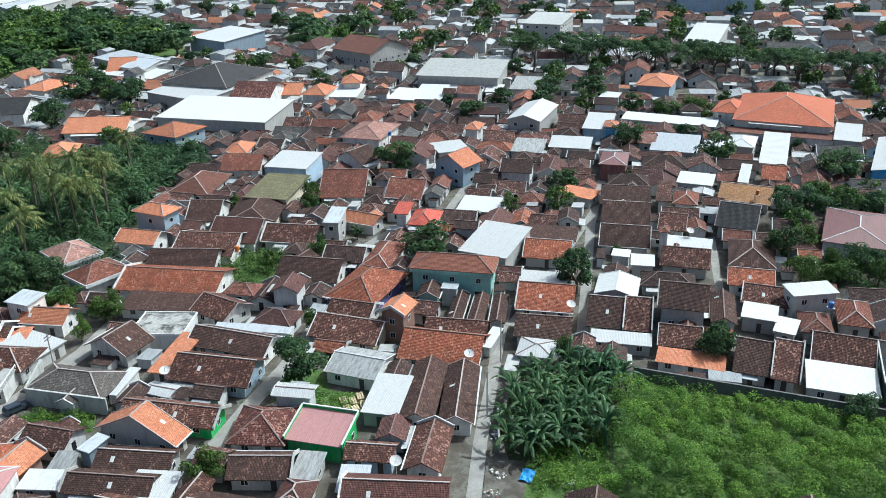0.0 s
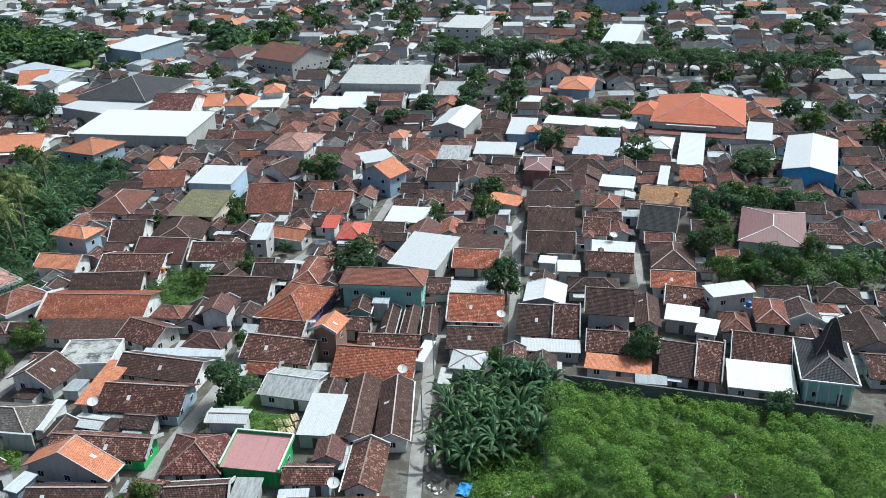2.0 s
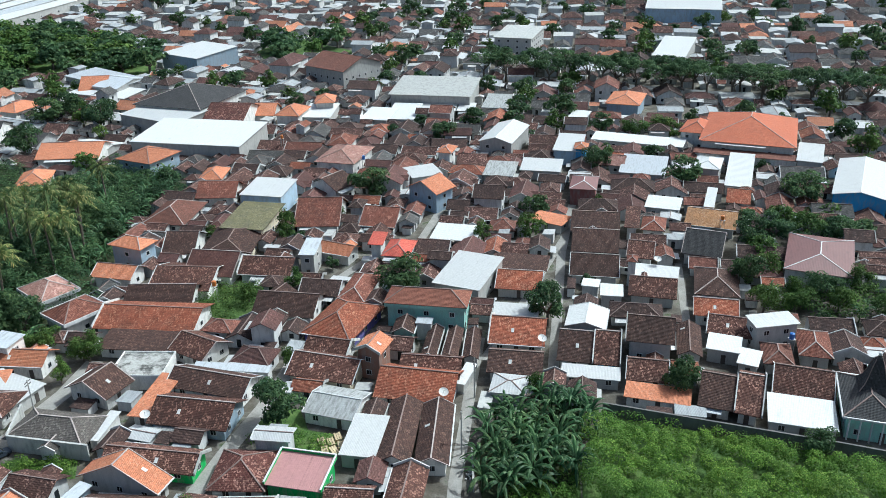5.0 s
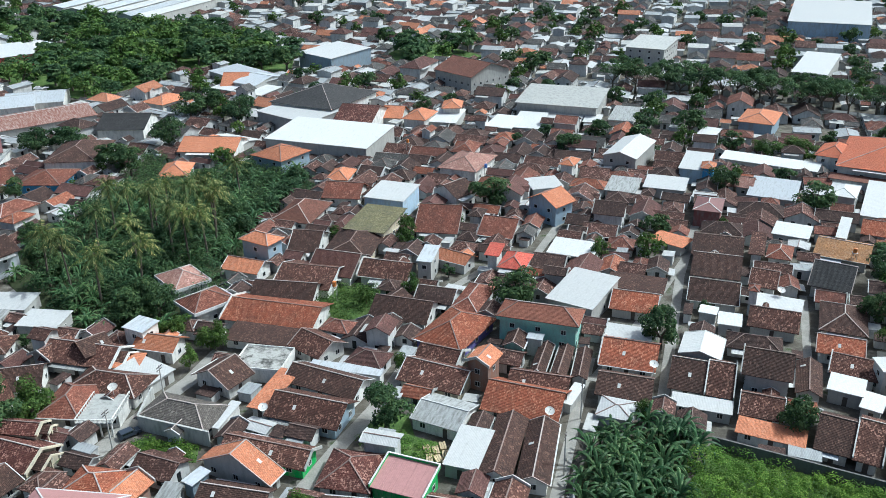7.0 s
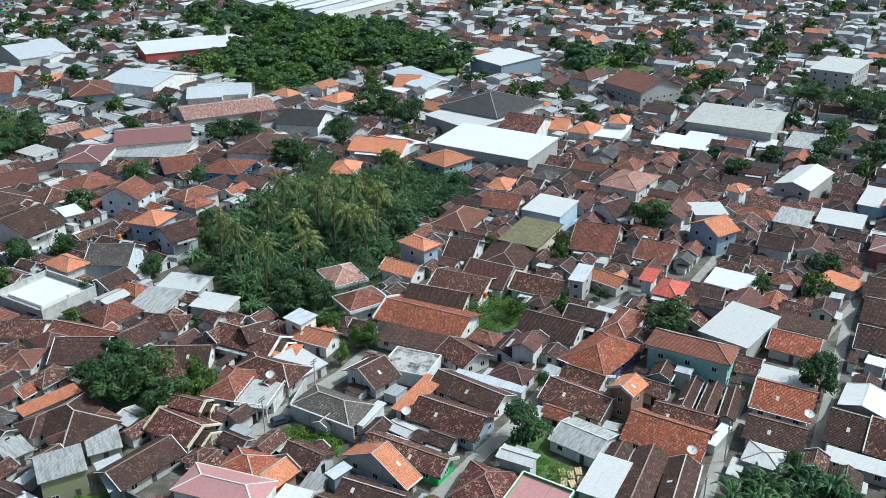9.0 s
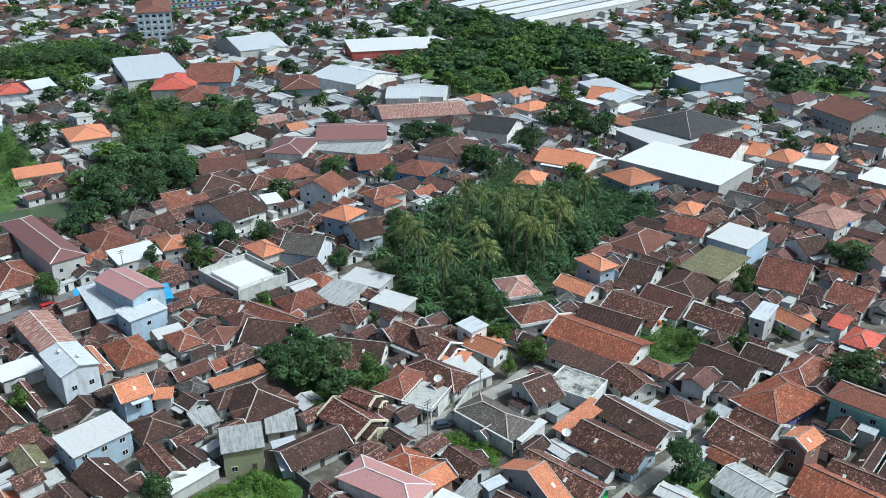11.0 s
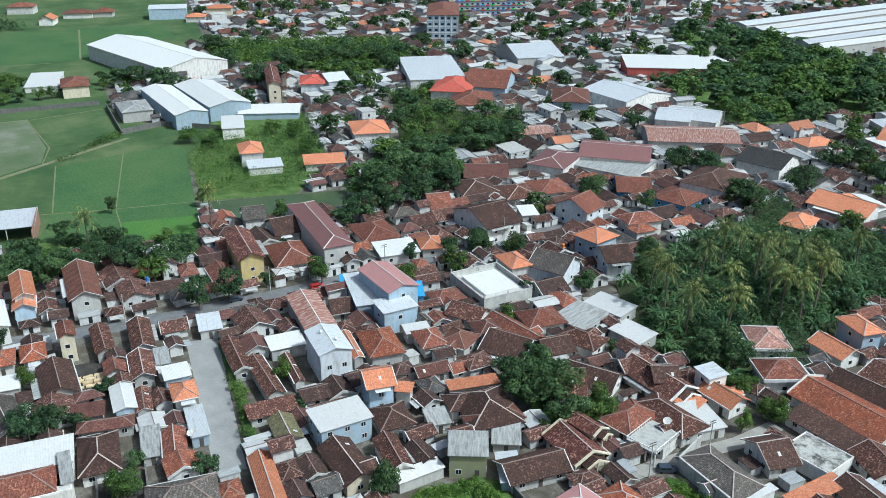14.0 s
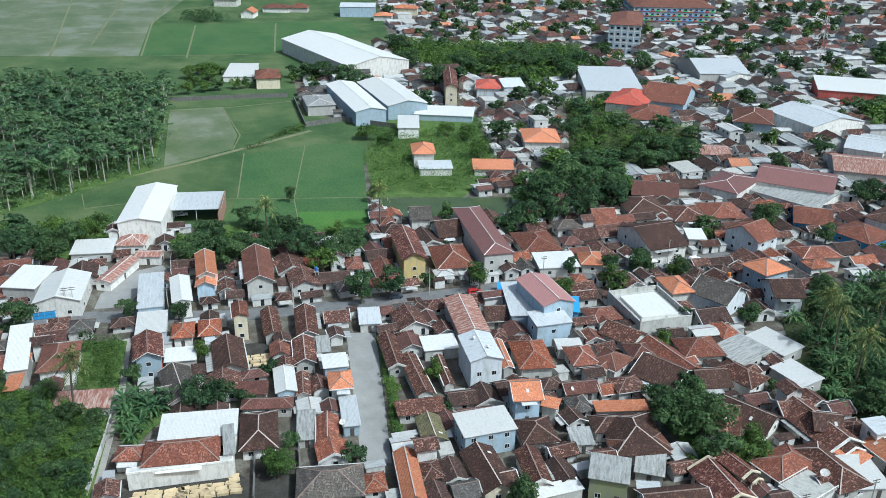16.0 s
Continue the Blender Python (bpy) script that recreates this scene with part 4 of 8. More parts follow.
def terrace_house(x, y, L, W, turn, h):
    """A grey block building: high parapet walls round a gangway, and a white flat roof set in the middle."""
    TAKEN.append((x, y, L / 2, W / 2, radians(turn)))
    base = thing("house", pose(x, y, 0, 0, 0, turn), "grey unfinished block building with parapets round a white flat roof", "house", "houses of the town")
    l, w = L / 2, W / 2
    for x0, x1, y0, y1 in ((-l, l, -w, -w + 0.3), (-l, l, w - 0.3, w), (-l, -l + 0.3, -w + 0.3, w - 0.3), (l - 0.3, l, -w + 0.3, w - 0.3)):
        part("wall", mesh_of("wall", *box_data(x0, x1, y0, y1, 0, h + 1.1), ["concrete"]), base)
        part("coping", mesh_of("coping", *box_data(x0 - 0.08, x1 + 0.08, y0 - 0.08, y1 + 0.08, h + 1.1, h + 1.24), ["wall_grey"]), base)
    part("slab", mesh_of("slab", *box_data(-l + 0.3, l - 0.3, -w + 0.3, w - 0.3, h - 0.4, h - 0.2), ["concrete"]), base)
    part("roof", mesh_of("roof", *box_data(-l + 2.4, l - 2.4, -w + 3.2, w - 2.8, h - 0.2, h + 0.6), ["white"]), base, "white sheet-covered flat roof")
    for sx in (-1, 0, 1):
        for sy in (-1, 1):
            part("post", mesh_of("post", *box_data(sx * (l - 0.2) - 0.18, sx * (l - 0.2) + 0.18, sy * (w - 0.2) - 0.18, sy * (w - 0.2) + 0.18, h + 1.24, h + 2.1), ["concrete"]), base)


# ---- buildings, each at its place ----
house(-790.4, 195.7, 22, 16, 60, 6.2, "h", "redm", "white", 0)
house(-721.4, 196.2, 17, 12, 150, 4.5, "g", "orange", "white", 0)
house(-741.0, 226.1, 24, 15, 60, 4.2, "h", "redbrown", "white", 0)
house(-734.0, 244.0, 16, 13, 60, 4.2, "h", "redm", "grey", 0)
house(-695.2, 282.4, 30, 18, 65, 8.5, "f", "palemetal", "lightblue", 0)
house(-667.4, 293.5, 16, 14, 60, 4.2, "h", "orange", "white", 0)
house(-686.9, 323.1, 22, 14, 60, 6.0, "h", "orange", "cream", 0)
house(-21.8, 118.0, 9.8, 7.9, 167, 3.44, "s", "pinkmetal", "green", 3)
house(-12.1, 128.4, 6.5, 11.4, -10, 2.95, "f", "white", "grey", 3)
house(-6.0, 130.2, 18.5, 6.1, -96, 2.71, "g", "dark", "white", 3)
house(0.3, 129.3, 18.0, 6.0, -94, 2.71, "g", "dark", "white", 3)
house(-18.2, 139.6, 10.2, 9.7, -18, 2.62, "g", "asbestos", "white", 3)
house(-2.9, 145.6, 15.5, 12.2, -12, 2.62, "g", "orangem", "white", 3)
house(-0.6, 151.8, 12.4, 9.1, -9, 2.62, "g", "mottled", "white", 3)
house(6.1, 148.8, 2.3, 7.4, -21, 2.46, "f", "white", "grey", 3)
house(-12.3, 154.0, 6.5, 5.9, 70, 6.51, "g", "orange", "brick", 3)
house(-21.5, 152.3, 14.5, 10.2, -17, 2.62, "g", "mottled", "cream", 3)
house(-22.0, 159.9, 9.7, 8.5, -15, 2.62, "g", "mottled", "white", 3)
house(-20.5, 171.4, 12.3, 17.3, -22, 2.95, "h", "orangem", "purple", 3)
house(-18.3, 187.1, 7.1, 14.7, -13, 2.95, "h", "redm", "white", 2)
eaves_band(house(-1.6, 173.8, 18.7, 8.4, -10, 6.93, "h", "plainbrown", "mint", 3), 18.7, 8.4, 6.93, "wall_mint")
house(-6.6, 166.6, 6.2, 5.0, -98, 3.6, "g", "dark", "mint", 2)
house(-2.4, 167.6, 3.6, 2.6, -10, 4.3, "f", "palemetal", "grey", 0)
house(-0.6, 161.7, 12.6, 3.4, -98, 2.46, "g", "dark", "grey", 3)
house(3.7, 161.0, 12.5, 3.4, -98, 2.46, "g", "dark", "grey", 3)
house(7.8, 160.5, 12.1, 3.4, -96, 2.46, "g", "dark", "grey", 3)
house(7.8, 190.8, 12.1, 17.3, -23, 4.73, "f", "white", "grey", 2)
house(18.0, 165.6, 11.8, 12.7, -10, 2.62, "g", "orangem", "white", 3)
house(16.4, 153.1, 11.1, 9.7, -9, 2.54, "g", "dark", "white", 3)
house(17.8, 172.5, 10.2, 7.1, -11, 3.28, "f", "white", "grey", 3)
house(33.1, 169.2, 9.4, 8.8, -104, 3.44, "g", "white", "grey", 3)
house(29.4, 159.1, 7.1, 13.5, -12, 2.62, "g", "dark", "white", 3)
house(35.7, 158.1, 5.1, 14.6, -11, 2.62, "g", "mottled", "blue", 3)
house(30.8, 148.7, 11.6, 4.5, -11, 2.46, "f", "white", "grey", 3)
house(45.0, 160.6, 9.7, 11.7, -13, 5.25, "g", "dark", "grey", 3)
house(53.0, 159.9, 13.1, 5.1, -103, 2.79, "g", "dark", "grey", 3)
house(42.3, 140.9, 12.3, 5.3, -17, 2.46, "f", "orange", "white", 3)
house(66.6, 133.6, 11.8, 9.0, -17, 2.79, "f", "white", "grey", 3)
house(53.8, 141.7, 6.4, 13.2, -20, 2.62, "g", "dark", "white", 3)
house(59.5, 140.5, 4.7, 15.5, -21, 2.62, "g", "mottled", "grey", 3)
house(70.6, 143.8, 10.9, 12.1, -20, 2.62, "g", "mottled", "white", 3)
house(70.5, 161.6, 9.7, 5.1, 9, 6.3, "f", "white", "grey", 3)
house(42.1, 149.3, 8.2, 9.0, -13, 2.54, "g", "mottled", "white", 3)
house(59.6, 157.5, 6.8, 6.3, -21, 3.28, "f", "white", "grey", 3)
house(63.2, 152.3, 4.2, 6.0, -27, 2.95, "f", "white", "grey", 3)
house(62.4, 173.8, 9.7, 8.7, -13, 2.87, "g", "orangem", "white", 3)
house(77.7, 156.9, 6.6, 11.2, -16, 3.28, "h", "redm", "grey", 3)
house(69.2, 153.8, 6.1, 8.7, -13, 2.87, "h", "redbrown", "white", 3)
house(63.3, 165.6, 9.2, 9.0, -19, 2.79, "g", "mottled", "white", 3)
house(-31.8, 120.0, 9.9, 10.9, -3, 2.71, "h", "maroonm", "white", 3)
house(-51.3, 118.3, 4.5, 16.0, 72, 2.95, "g", "orange", "grey", 3)
house(-48.0, 123.8, 17.5, 6.9, -10, 2.54, "g", "mottled", "green", 3)
house(-44.0, 137.3, 15.7, 10.2, -11, 2.71, "g", "mottled", "bluegrey", 3)
house(-53.3, 142.4, 4.6, 13.8, -11, 2.79, "f", "orange", "white", 3)
house(-43.5, 147.4, 17.2, 8.4, -17, 2.71, "g", "dark", "white", 3)
house(-65.8, 146.7, 7.6, 10.9, 65, 2.95, "g", "dark", "white", 3)
house(-59.4, 153.4, 10.9, 9.3, -2, 3.28, "c", "concrete", "white", 3)
house(-63.4, 174.6, 23.1, 13.5, -7, 2.95, "g", "orangem", "white", 2)
house(-63.2, 164.5, 17.0, 8.7, -6, 2.54, "f", "dark", "white", 3)
eaves_band(house(-81.5, 175.4, 9.7, 11.3, -37, 4.4, "h", "redm", "white", 2), 10.3, 11.9, 4.8, "painted_trim")
eaves_band(house(-92.3, 186.7, 11.8, 9.7, -41, 4.2, "h", "pinkm", "white", 2), 12.4, 10.3, 4.6, "painted_trim")
house(-49.7, 161.2, 10.1, 9.0, -31, 2.79, "g", "mottled", "white", 3)
house(-41.0, 152.3, 16.1, 2.7, -7, 2.79, "f", "palemetal", "white", 3)
house(-78.6, 207.6, 10.7, 7.0, -23, 6.83, "h", "orange", "bluegrey", 2)
house(-79.3, 197.5, 11.3, 8.0, -13, 3.28, "g", "orange", "white", 2)
house(-68.6, 133.1, 16.1, 9.7, -11, 2.62, "h", "greytile", "white", 3)
house(-60.1, 133.3, 2.2, 8.5, -10, 2.46, "f", "white", "white", 3)
house(-84.3, 156.8, 10.2, 7.3, -6, 3.28, "g", "orange", "white", 3)
house(-89.5, 158.9, 6.2, 5.5, -18, 6.3, "f", "palemetal", "white", 3)
house(-83.2, 145.1, 9.2, 10.6, 68, 2.87, "f", "white", "grey", 3)
house(-68.6, 110.0, 6.7, 6.7, 74, 2.95, "g", "orange", "brick", 3)
house(-49.6, 111.3, 12.6, 6.2, -5, 2.54, "g", "dark", "grey", 3)
house(-51.4, 105.5, 13.8, 5.9, -5, 2.54, "g", "dark", "grey", 3)
house(-57.7, 114.2, 2.7, 4.4, -25, 3.28, "f", "palemetal", "bluegrey", 3)
house(-61.6, 106.0, 7.7, 4.5, -2, 2.62, "f", "white", "grey", 3)
house(-45.0, 104.8, 7.2, 6.3, -4, 2.62, "f", "white", "grey", 3)
house(-61.0, 110.3, 3.7, 5.0, -1, 2.62, "f", "asbestos", "grey", 3)
house(-29.8, 109.8, 9.9, 7.1, 0, 2.54, "g", "dark", "grey", 3)
house(-22.7, 109.6, 4.3, 6.8, -7, 2.46, "f", "asbestos", "grey", 3)
house(-13.3, 113.2, 8.1, 5.2, -6, 2.71, "g", "mottled", "lightblue", 3)
house(-4.4, 113.8, 11.6, 6.2, -98, 2.79, "g", "mottled", "white", 3)
house(-8.6, 103.4, 15.7, 8.0, -3, 2.79, "g", "tilered", "white", 3)
house(-15.3, 106.7, 4.7, 6.1, -2, 2.46, "f", "palemetal", "grey", 3)
house(-86.6, 306.6, 42.0, 25.8, -12, 6.4, "f", "white", "grey", 1)
house(-106.8, 335.6, 31.0, 22.0, -31, 6.83, "f", "white", "grey", 1)
house(-102.0, 353.7, 32.2, 34.9, -20, 8.4, "h", "slate", "white", 1)
house(108.6, 295.6, 30.9, 37.0, -21, 7.35, "h", "terracotta", "white", 1)
house(101.1, 276.0, 33.0, 5.4, -21, 4.6, "f", "redbrown", "white", 0)
house(92.5, 302.9, 10.5, 15.8, -26, 6.3, "h", "terracotta", "white", 1)
house(75.0, 344.9, 13.7, 20.5, -20, 6.3, "h", "orange", "bluegrey", 1)
house(70.6, 298.7, 32.2, 8.7, -22, 3.28, "f", "white", "grey", 1)
house(23.4, 300.2, 23.7, 12.1, -110, 6.3, "g", "white", "grey", 1)
house(44.3, 250.2, 8.1, 12.2, -13, 5.25, "h", "maroon", "maroon", 1)
house(94.0, 195.8, 15.5, 23.2, -23, 5.25, "h", "maroon", "white", 2)
house(124.9, 243.4, 34.3, 14.7, -116, 7.35, "g", "white", "blue", 1)
spire_house(78.9, 135.0, 9.7, 15.2, -18, 4.73)
house(86.3, 266.4, 8.3, 12.4, -22, 5.25, "h", "white", "grey", 1)
house(95.4, 262.8, 7.9, 28.4, -20, 3.28, "f", "white", "grey", 1)
house(121.4, 273.3, 8.0, 17.2, -23, 5.25, "f", "white", "grey", 1)
house(66.7, 270.4, 14.5, 16.6, -17, 3.28, "f", "palemetal", "grey", 1)
house(65.4, 236.9, 9.9, 8.8, -20, 3.28, "f", "white", "grey", 1)
house(76.3, 225.9, 13.6, 14.1, -21, 2.95, "g", "tan", "grey", 2)
house(31.6, 227.8, 10.4, 6.7, -33, 2.95, "f", "orange", "grey", 2)
house(-2.1, 246.4, 9.3, 11.9, 52, 6.3, "g", "orange", "lightblue", 1)
house(5.2, 217.9, 12.6, 9.8, -14, 3.28, "f", "white", "grey", 2)
house(-9.5, 204.3, 7.2, 10.5, -11, 5.25, "h", "red", "white", 2)
house(-15.2, 207.9, 4.0, 7.4, -8, 6.3, "f", "red", "white", 2)
house(-26.5, 209.8, 11.6, 6.8, -24, 2.95, "g", "orange", "white", 2)
house(-32.0, 203.4, 4.2, 9.5, -5, 6.3, "f", "palemetal", "grey", 2)
house(-50.8, 247.9, 13.3, 13.7, -12, 6.3, "f", "white", "lightblue", 1)
house(-51.9, 228.8, 12.9, 17.6, -11, 4.73, "f", "olive", "cream", 2)
house(-32.5, 255.3, 9.6, 11.7, 53, 4.73, "g", "dark", "white", 1)
house(-98.1, 283.0, 15.2, 15.6, -26, 6.3, "h", "orange", "bluegrey", 1)
house(-45.8, 411.6, 26.2, 26.4, -39, 8.4, "g", "redbrown", "grey", 1)
house(-46.9, 353.2, 8.4, 12.6, 3, 6.3, "h", "orange", "white", 1)
house(-58.4, 339.6, 10.4, 14.7, -11, 5.25, "h", "orange", "white", 1)
house(-48.3, 345.3, 12.4, 17.7, -7, 3.28, "f", "white", "grey", 1)
house(-14.2, 341.3, 11.8, 20.1, -9, 3.28, "f", "white", "grey", 1)
house(-24.0, 338.9, 11.3, 15.3, -15, 3.28, "f", "white", "grey", 1)
house(-123.1, 448.1, 27.9, 27.3, -36, 8.4, "f", "white", "bluegrey", 1)
house(42.3, 473.6, 21.5, 28.3, -20, 9.45, "f", "concrete", "grey", 1)
house(117.5, 440.7, 16.1, 39.7, -22, 6.3, "f", "white", "grey", 1)
house(40.8, 182.3, 5.3, 5.6, -10, 3.28, "f", "white", "grey", 2)
house(36.6, 186.4, 4.2, 3.7, -16, 3.28, "f", "white", "grey", 2)
house(52.6, 192.0, 11.9, 6.2, -17, 3.28, "f", "white", "grey", 2)
house(52.2, 204.4, 6.8, 10.2, -16, 3.28, "g", "mottled", "white", 2)
house(47.3, 192.1, 2.6, 3.8, -15, 6.83, "h", "redm", "white", 2)
house(59.2, 221.7, 6.5, 9.6, -16, 3.28, "h", "redm", "white", 2)
house(53.5, 222.6, 4.0, 13.7, -13, 4.73, "f", "mottled", "white", 2)
house(50.8, 184.4, 11.0, 10.4, -14, 2.79, "g", "mottled", "grey", 2)
house(41.8, 212.0, 12.2, 13.9, -11, 2.62, "g", "dark", "white", 2)
house(44.0, 226.1, 13.2, 15.9, -10, 2.62, "g", "dark", "white", 2)
house(39.2, 197.3, 12.0, 12.3, -10, 2.62, "g", "dark", "white", 2)
house(66.3, 186.6, 10.2, 14.7, -14, 2.79, "h", "dark", "white", 2)
house(69.2, 207.4, 9.9, 14.9, -22, 3.28, "g", "slate", "grey", 2)
house(20.9, 199.7, 14.3, 8.2, -12, 2.79, "f", "dark", "grey", 2)
house(20.2, 189.9, 11.1, 10.4, -11, 2.62, "g", "orangem", "grey", 2)
house(-31.9, 284.5, 14.4, 19.7, -16, 4.73, "h", "pinkm", "white", 1)
house(-34.3, 300.2, 8.5, 12.7, -9, 4.73, "h", "redm", "white", 1)
house(-54.8, 214.6, 13.8, 20.7, -2, 3.28, "h", "dark", "cream", 2)
house(-61.2, 195.2, 15.7, 15.4, -6, 2.71, "g", "mottled", "white", 2)
house(-64.4, 185.0, 16.3, 11.8, -2, 2.62, "g", "dark", "white", 2)
house(-42.0, 200.1, 13.6, 10.6, -8, 2.71, "g", "mottled", "white", 2)
house(-33.7, 179.5, 14.6, 11.7, -10, 2.71, "g", "dark", "white", 3)
house(-36.6, 183.6, 5.6, 6.5, 66, 3.28, "g", "dark", "white", 2)
house(-73.8, 102.2, 16.8, 8.0, 1, 4.83, "h", "pinkmetal", "white", 3)
house(-74.7, 110.4, 8.6, 7.6, -2, 3.44, "h", "orangem", "brick", 3)
house(-88.2, 148.6, 7.2, 5.6, 7, 3.28, "f", "orange", "grey", 3)
house(-87.4, 141.0, 16.1, 9.2, -6, 2.95, "h", "mottled", "white", 3)
house(-92.2, 133.6, 9.5, 12.5, 3, 2.95, "h", "redm", "white", 3)
porch_deck(-84.2, 131.4, 7.3, 10.0, 7, 3.28)
gable_front(house(-92.8, 116.6, 11.9, 9.1, -11, 2.95, "g", "maroonm", "cream", 3), 11.9, 9.1, 2.95, "wall_cream")
gable_front(house(-95.5, 122.0, 9.3, 4.9, 1, 4.62, "g", "maroonm", "cream", 3), 9.3, 4.9, 4.62, "wall_cream")
house(-105.2, 108.3, 6.4, 8.1, 47, 2.62, "f", "asbestos", "grey", 3)
house(-114.7, 111.2, 12.7, 15.7, 68, 2.95, "h", "dark", "white", 3)
house(-124.3, 115.2, 12.6, 4.2, 68, 3.28, "f", "orange", "grey", 3)
house(-141.9, 126.1, 8.1, 9.1, 21, 3.28, "h", "redbrown", "white", 2)
terrace_house(-160.6, 153.5, 15.9, 19.6, 79, 3.44)
house(-93.7, 104.9, 14.0, 8.6, 72, 2.62, "g", "dark", "grey", 3)
house(-96.7, 101.1, 10.0, 4.8, -35, 2.46, "f", "palemetal", "bluegrey", 3)
house(-104.2, 96.6, 8.3, 8.1, 49, 5.78, "f", "asbestos", "olivewall", 3)
house(-111.4, 133.4, 8.7, 13.7, 51, 2.79, "g", "mottled", "white", 3)
house(-108.5, 139.5, 12.8, 10.5, 20, 2.95, "g", "dark", "white", 3)
gable_front(house(-98.5, 150.8, 17.6, 10.0, -6, 3.12, "g", "mottled", "white", 3), 17.6, 10.0, 3.12, "wall_white")
house(-97.4, 151.5, 6.7, 8.4, 53, 4.62, "g", "dark", "white", 3)
house(-122.6, 150.8, 11.9, 8.3, 12, 3.28, "h", "mottled", "white", 2)
house(-136.8, 140.8, 18.1, 7.8, -0, 2.95, "g", "redm", "white", 2)
house(-131.6, 134.4, 12.5, 12.8, 20, 2.95, "g", "dark", "white", 2)
house(-131.6, 160.1, 10.8, 12.2, 6, 2.95, "f", "asbestos", "grey", 2)
house(-130.4, 170.9, 12.7, 8.3, 5, 3.28, "f", "white", "grey", 2)
house(-116.5, 163.8, 10.6, 7.6, 1, 3.28, "f", "white", "grey", 2)
house(-165.7, 167.5, 11.4, 7.8, -15, 5.25, "h", "orange", "white", 2)
house(-157.1, 176.4, 12.7, 13.6, 18, 4.83, "g", "greytile", "pale", 2)
house(-160.3, 198.1, 10.3, 11.1, 1, 7.35, "h", "orange", "lightblue", 1)
house(-148.4, 192.4, 9.4, 12.2, 65, 6.3, "g", "dark", "pale", 1)
house(-129.4, 81.7, 12.3, 8.7, 80, 5.88, "f", "white", "bluegrey", 3)
roof_vents(house(-154.4, 94.7, 13.3, 8.6, 165, 8.4, "g", "palemetal", "pale", 3), ((-2.5, -1.2, 9.5), (2.2, 1.2, 9.5)))
house(-135.2, 95.6, 7.2, 9.1, 70, 6.83, "g", "orange", "lightblue", 3)
house(-130.6, 100.0, 4.1, 4.2, 42, 4.83, "f", "orange", "grey", 3)
house(-176.0, 102.6, 20.9, 8.7, 164, 5.25, "g", "rust", "grey", 2)
house(-172.4, 125.5, 18.3, 9.8, 173, 9.45, "g", "pinkmetal", "lightblue", 2)
house(-162.2, 120.5, 10.3, 7.8, 79, 6.83, "f", "palemetal", "lightblue", 2)
house(-177.4, 119.9, 7.0, 19.0, 68, 5.25, "f", "palemetal", "bluegrey", 2)
house(-189.4, 125.2, 8.3, 6.4, 59, 2.46, "f", "blue", "grey", 2)
house(-171.4, 134.4, 4.5, 8.9, 58, 3.28, "f", "blue", "blue", 2)
house(-220.6, 106.1, 23.6, 8.3, 165, 7.88, "g", "maroonm", "yellow", 1)
house(-223.0, 134.1, 41.5, 10.1, 166, 7.35, "h", "maroon", "grey", 1)
house(-200.9, 1.6, 9.4, 14.1, 78, 4.83, "h", "redbrown", "white", 2)
house(-209.1, -7.0, 5.6, 21.8, 82, 4.83, "f", "white", "grey", 2)
house(-199.5, -8.0, 3.5, 15.7, 74, 3.28, "f", "orange", "grey", 2)
house(-240.6, 6.2, 18.6, 13.0, 164, 5.0, "g", "white", "white", 1)
house(-251.1, -1.8, 10.5, 13.7, 58, 5.25, "f", "white", "grey", 1)
house(-157.0, 25.8, 16.6, 9.2, 72, 4.83, "f", "white", "white", 3)
house(-149.9, 20.6, 15.8, 9.0, 73, 4.5, "h", "redm", "white", 3)
house(-148.3, 30.1, 2.5, 10.1, 77, 5.25, "f", "asbestos", "white", 3)
house(-145.6, 19.3, 21.0, 1.7, 76, 4.3, "c", "white", "white", 3)
house(-155.6, 11.0, 6.4, 5.4, 68, 3.2, "h", "redm", "white", 3)
house(-152.1, 37.6, 8.4, 14.4, 73, 2.95, "h", "dark", "white", 3)
house(-181.9, 4.4, 13.5, 7.8, 72, 2.46, "f", "rust", "grey", 3)
house(-168.9, 49.0, 11.4, 5.1, 166, 3.28, "g", "white", "lightblue", 3)
house(-160.1, 59.8, 5.9, 8.1, 74, 5.25, "h", "orange", "white", 3)
house(-169.4, 61.9, 6.3, 6.3, 76, 4.83, "f", "white", "bluegrey", 3)
house(-150.0, 58.1, 4.2, 11.4, 74, 2.95, "f", "palemetal", "bluegrey", 3)
house(-128.8, 45.5, 13.8, 10.4, 70, 2.95, "h", "greytile", "grey", 3)
house(-123.2, 60.6, 16.4, 4.9, 163, 3.28, "g", "orange", "grey", 3)
house(-135.9, 71.9, 9.7, 5.8, 166, 2.95, "g", "olive", "grey", 3)
house(-168.5, 90.5, 9.3, 7.1, 75, 3.28, "f", "white", "grey", 2)
house(-178.1, 25.7, 15.7, 7.7, 178, 2.95, "g", "greytile", "white", 3)
house(-193.4, 21.6, 12.3, 7.3, 171, 6.3, "g", "maroonm", "bluegrey", 2)
house(-191.4, 21.6, 5.3, 6.6, 83, 2.95, "f", "red", "grey", 2)
house(-211.6, 25.5, 8.1, 11.4, 76, 3.28, "f", "white", "pale", 2)
house(-191.5, 29.0, 7.9, 6.5, 74, 3.28, "f", "white", "grey", 2)
house(-203.9, 32.2, 6.0, 8.5, 75, 3.28, "h", "orangem", "white", 2)
house(-202.4, 38.9, 6.2, 9.3, 77, 3.28, "h", "orangem", "white", 2)
house(-201.1, 46.9, 8.3, 4.4, 168, 7.35, "g", "redm", "cream", 2)
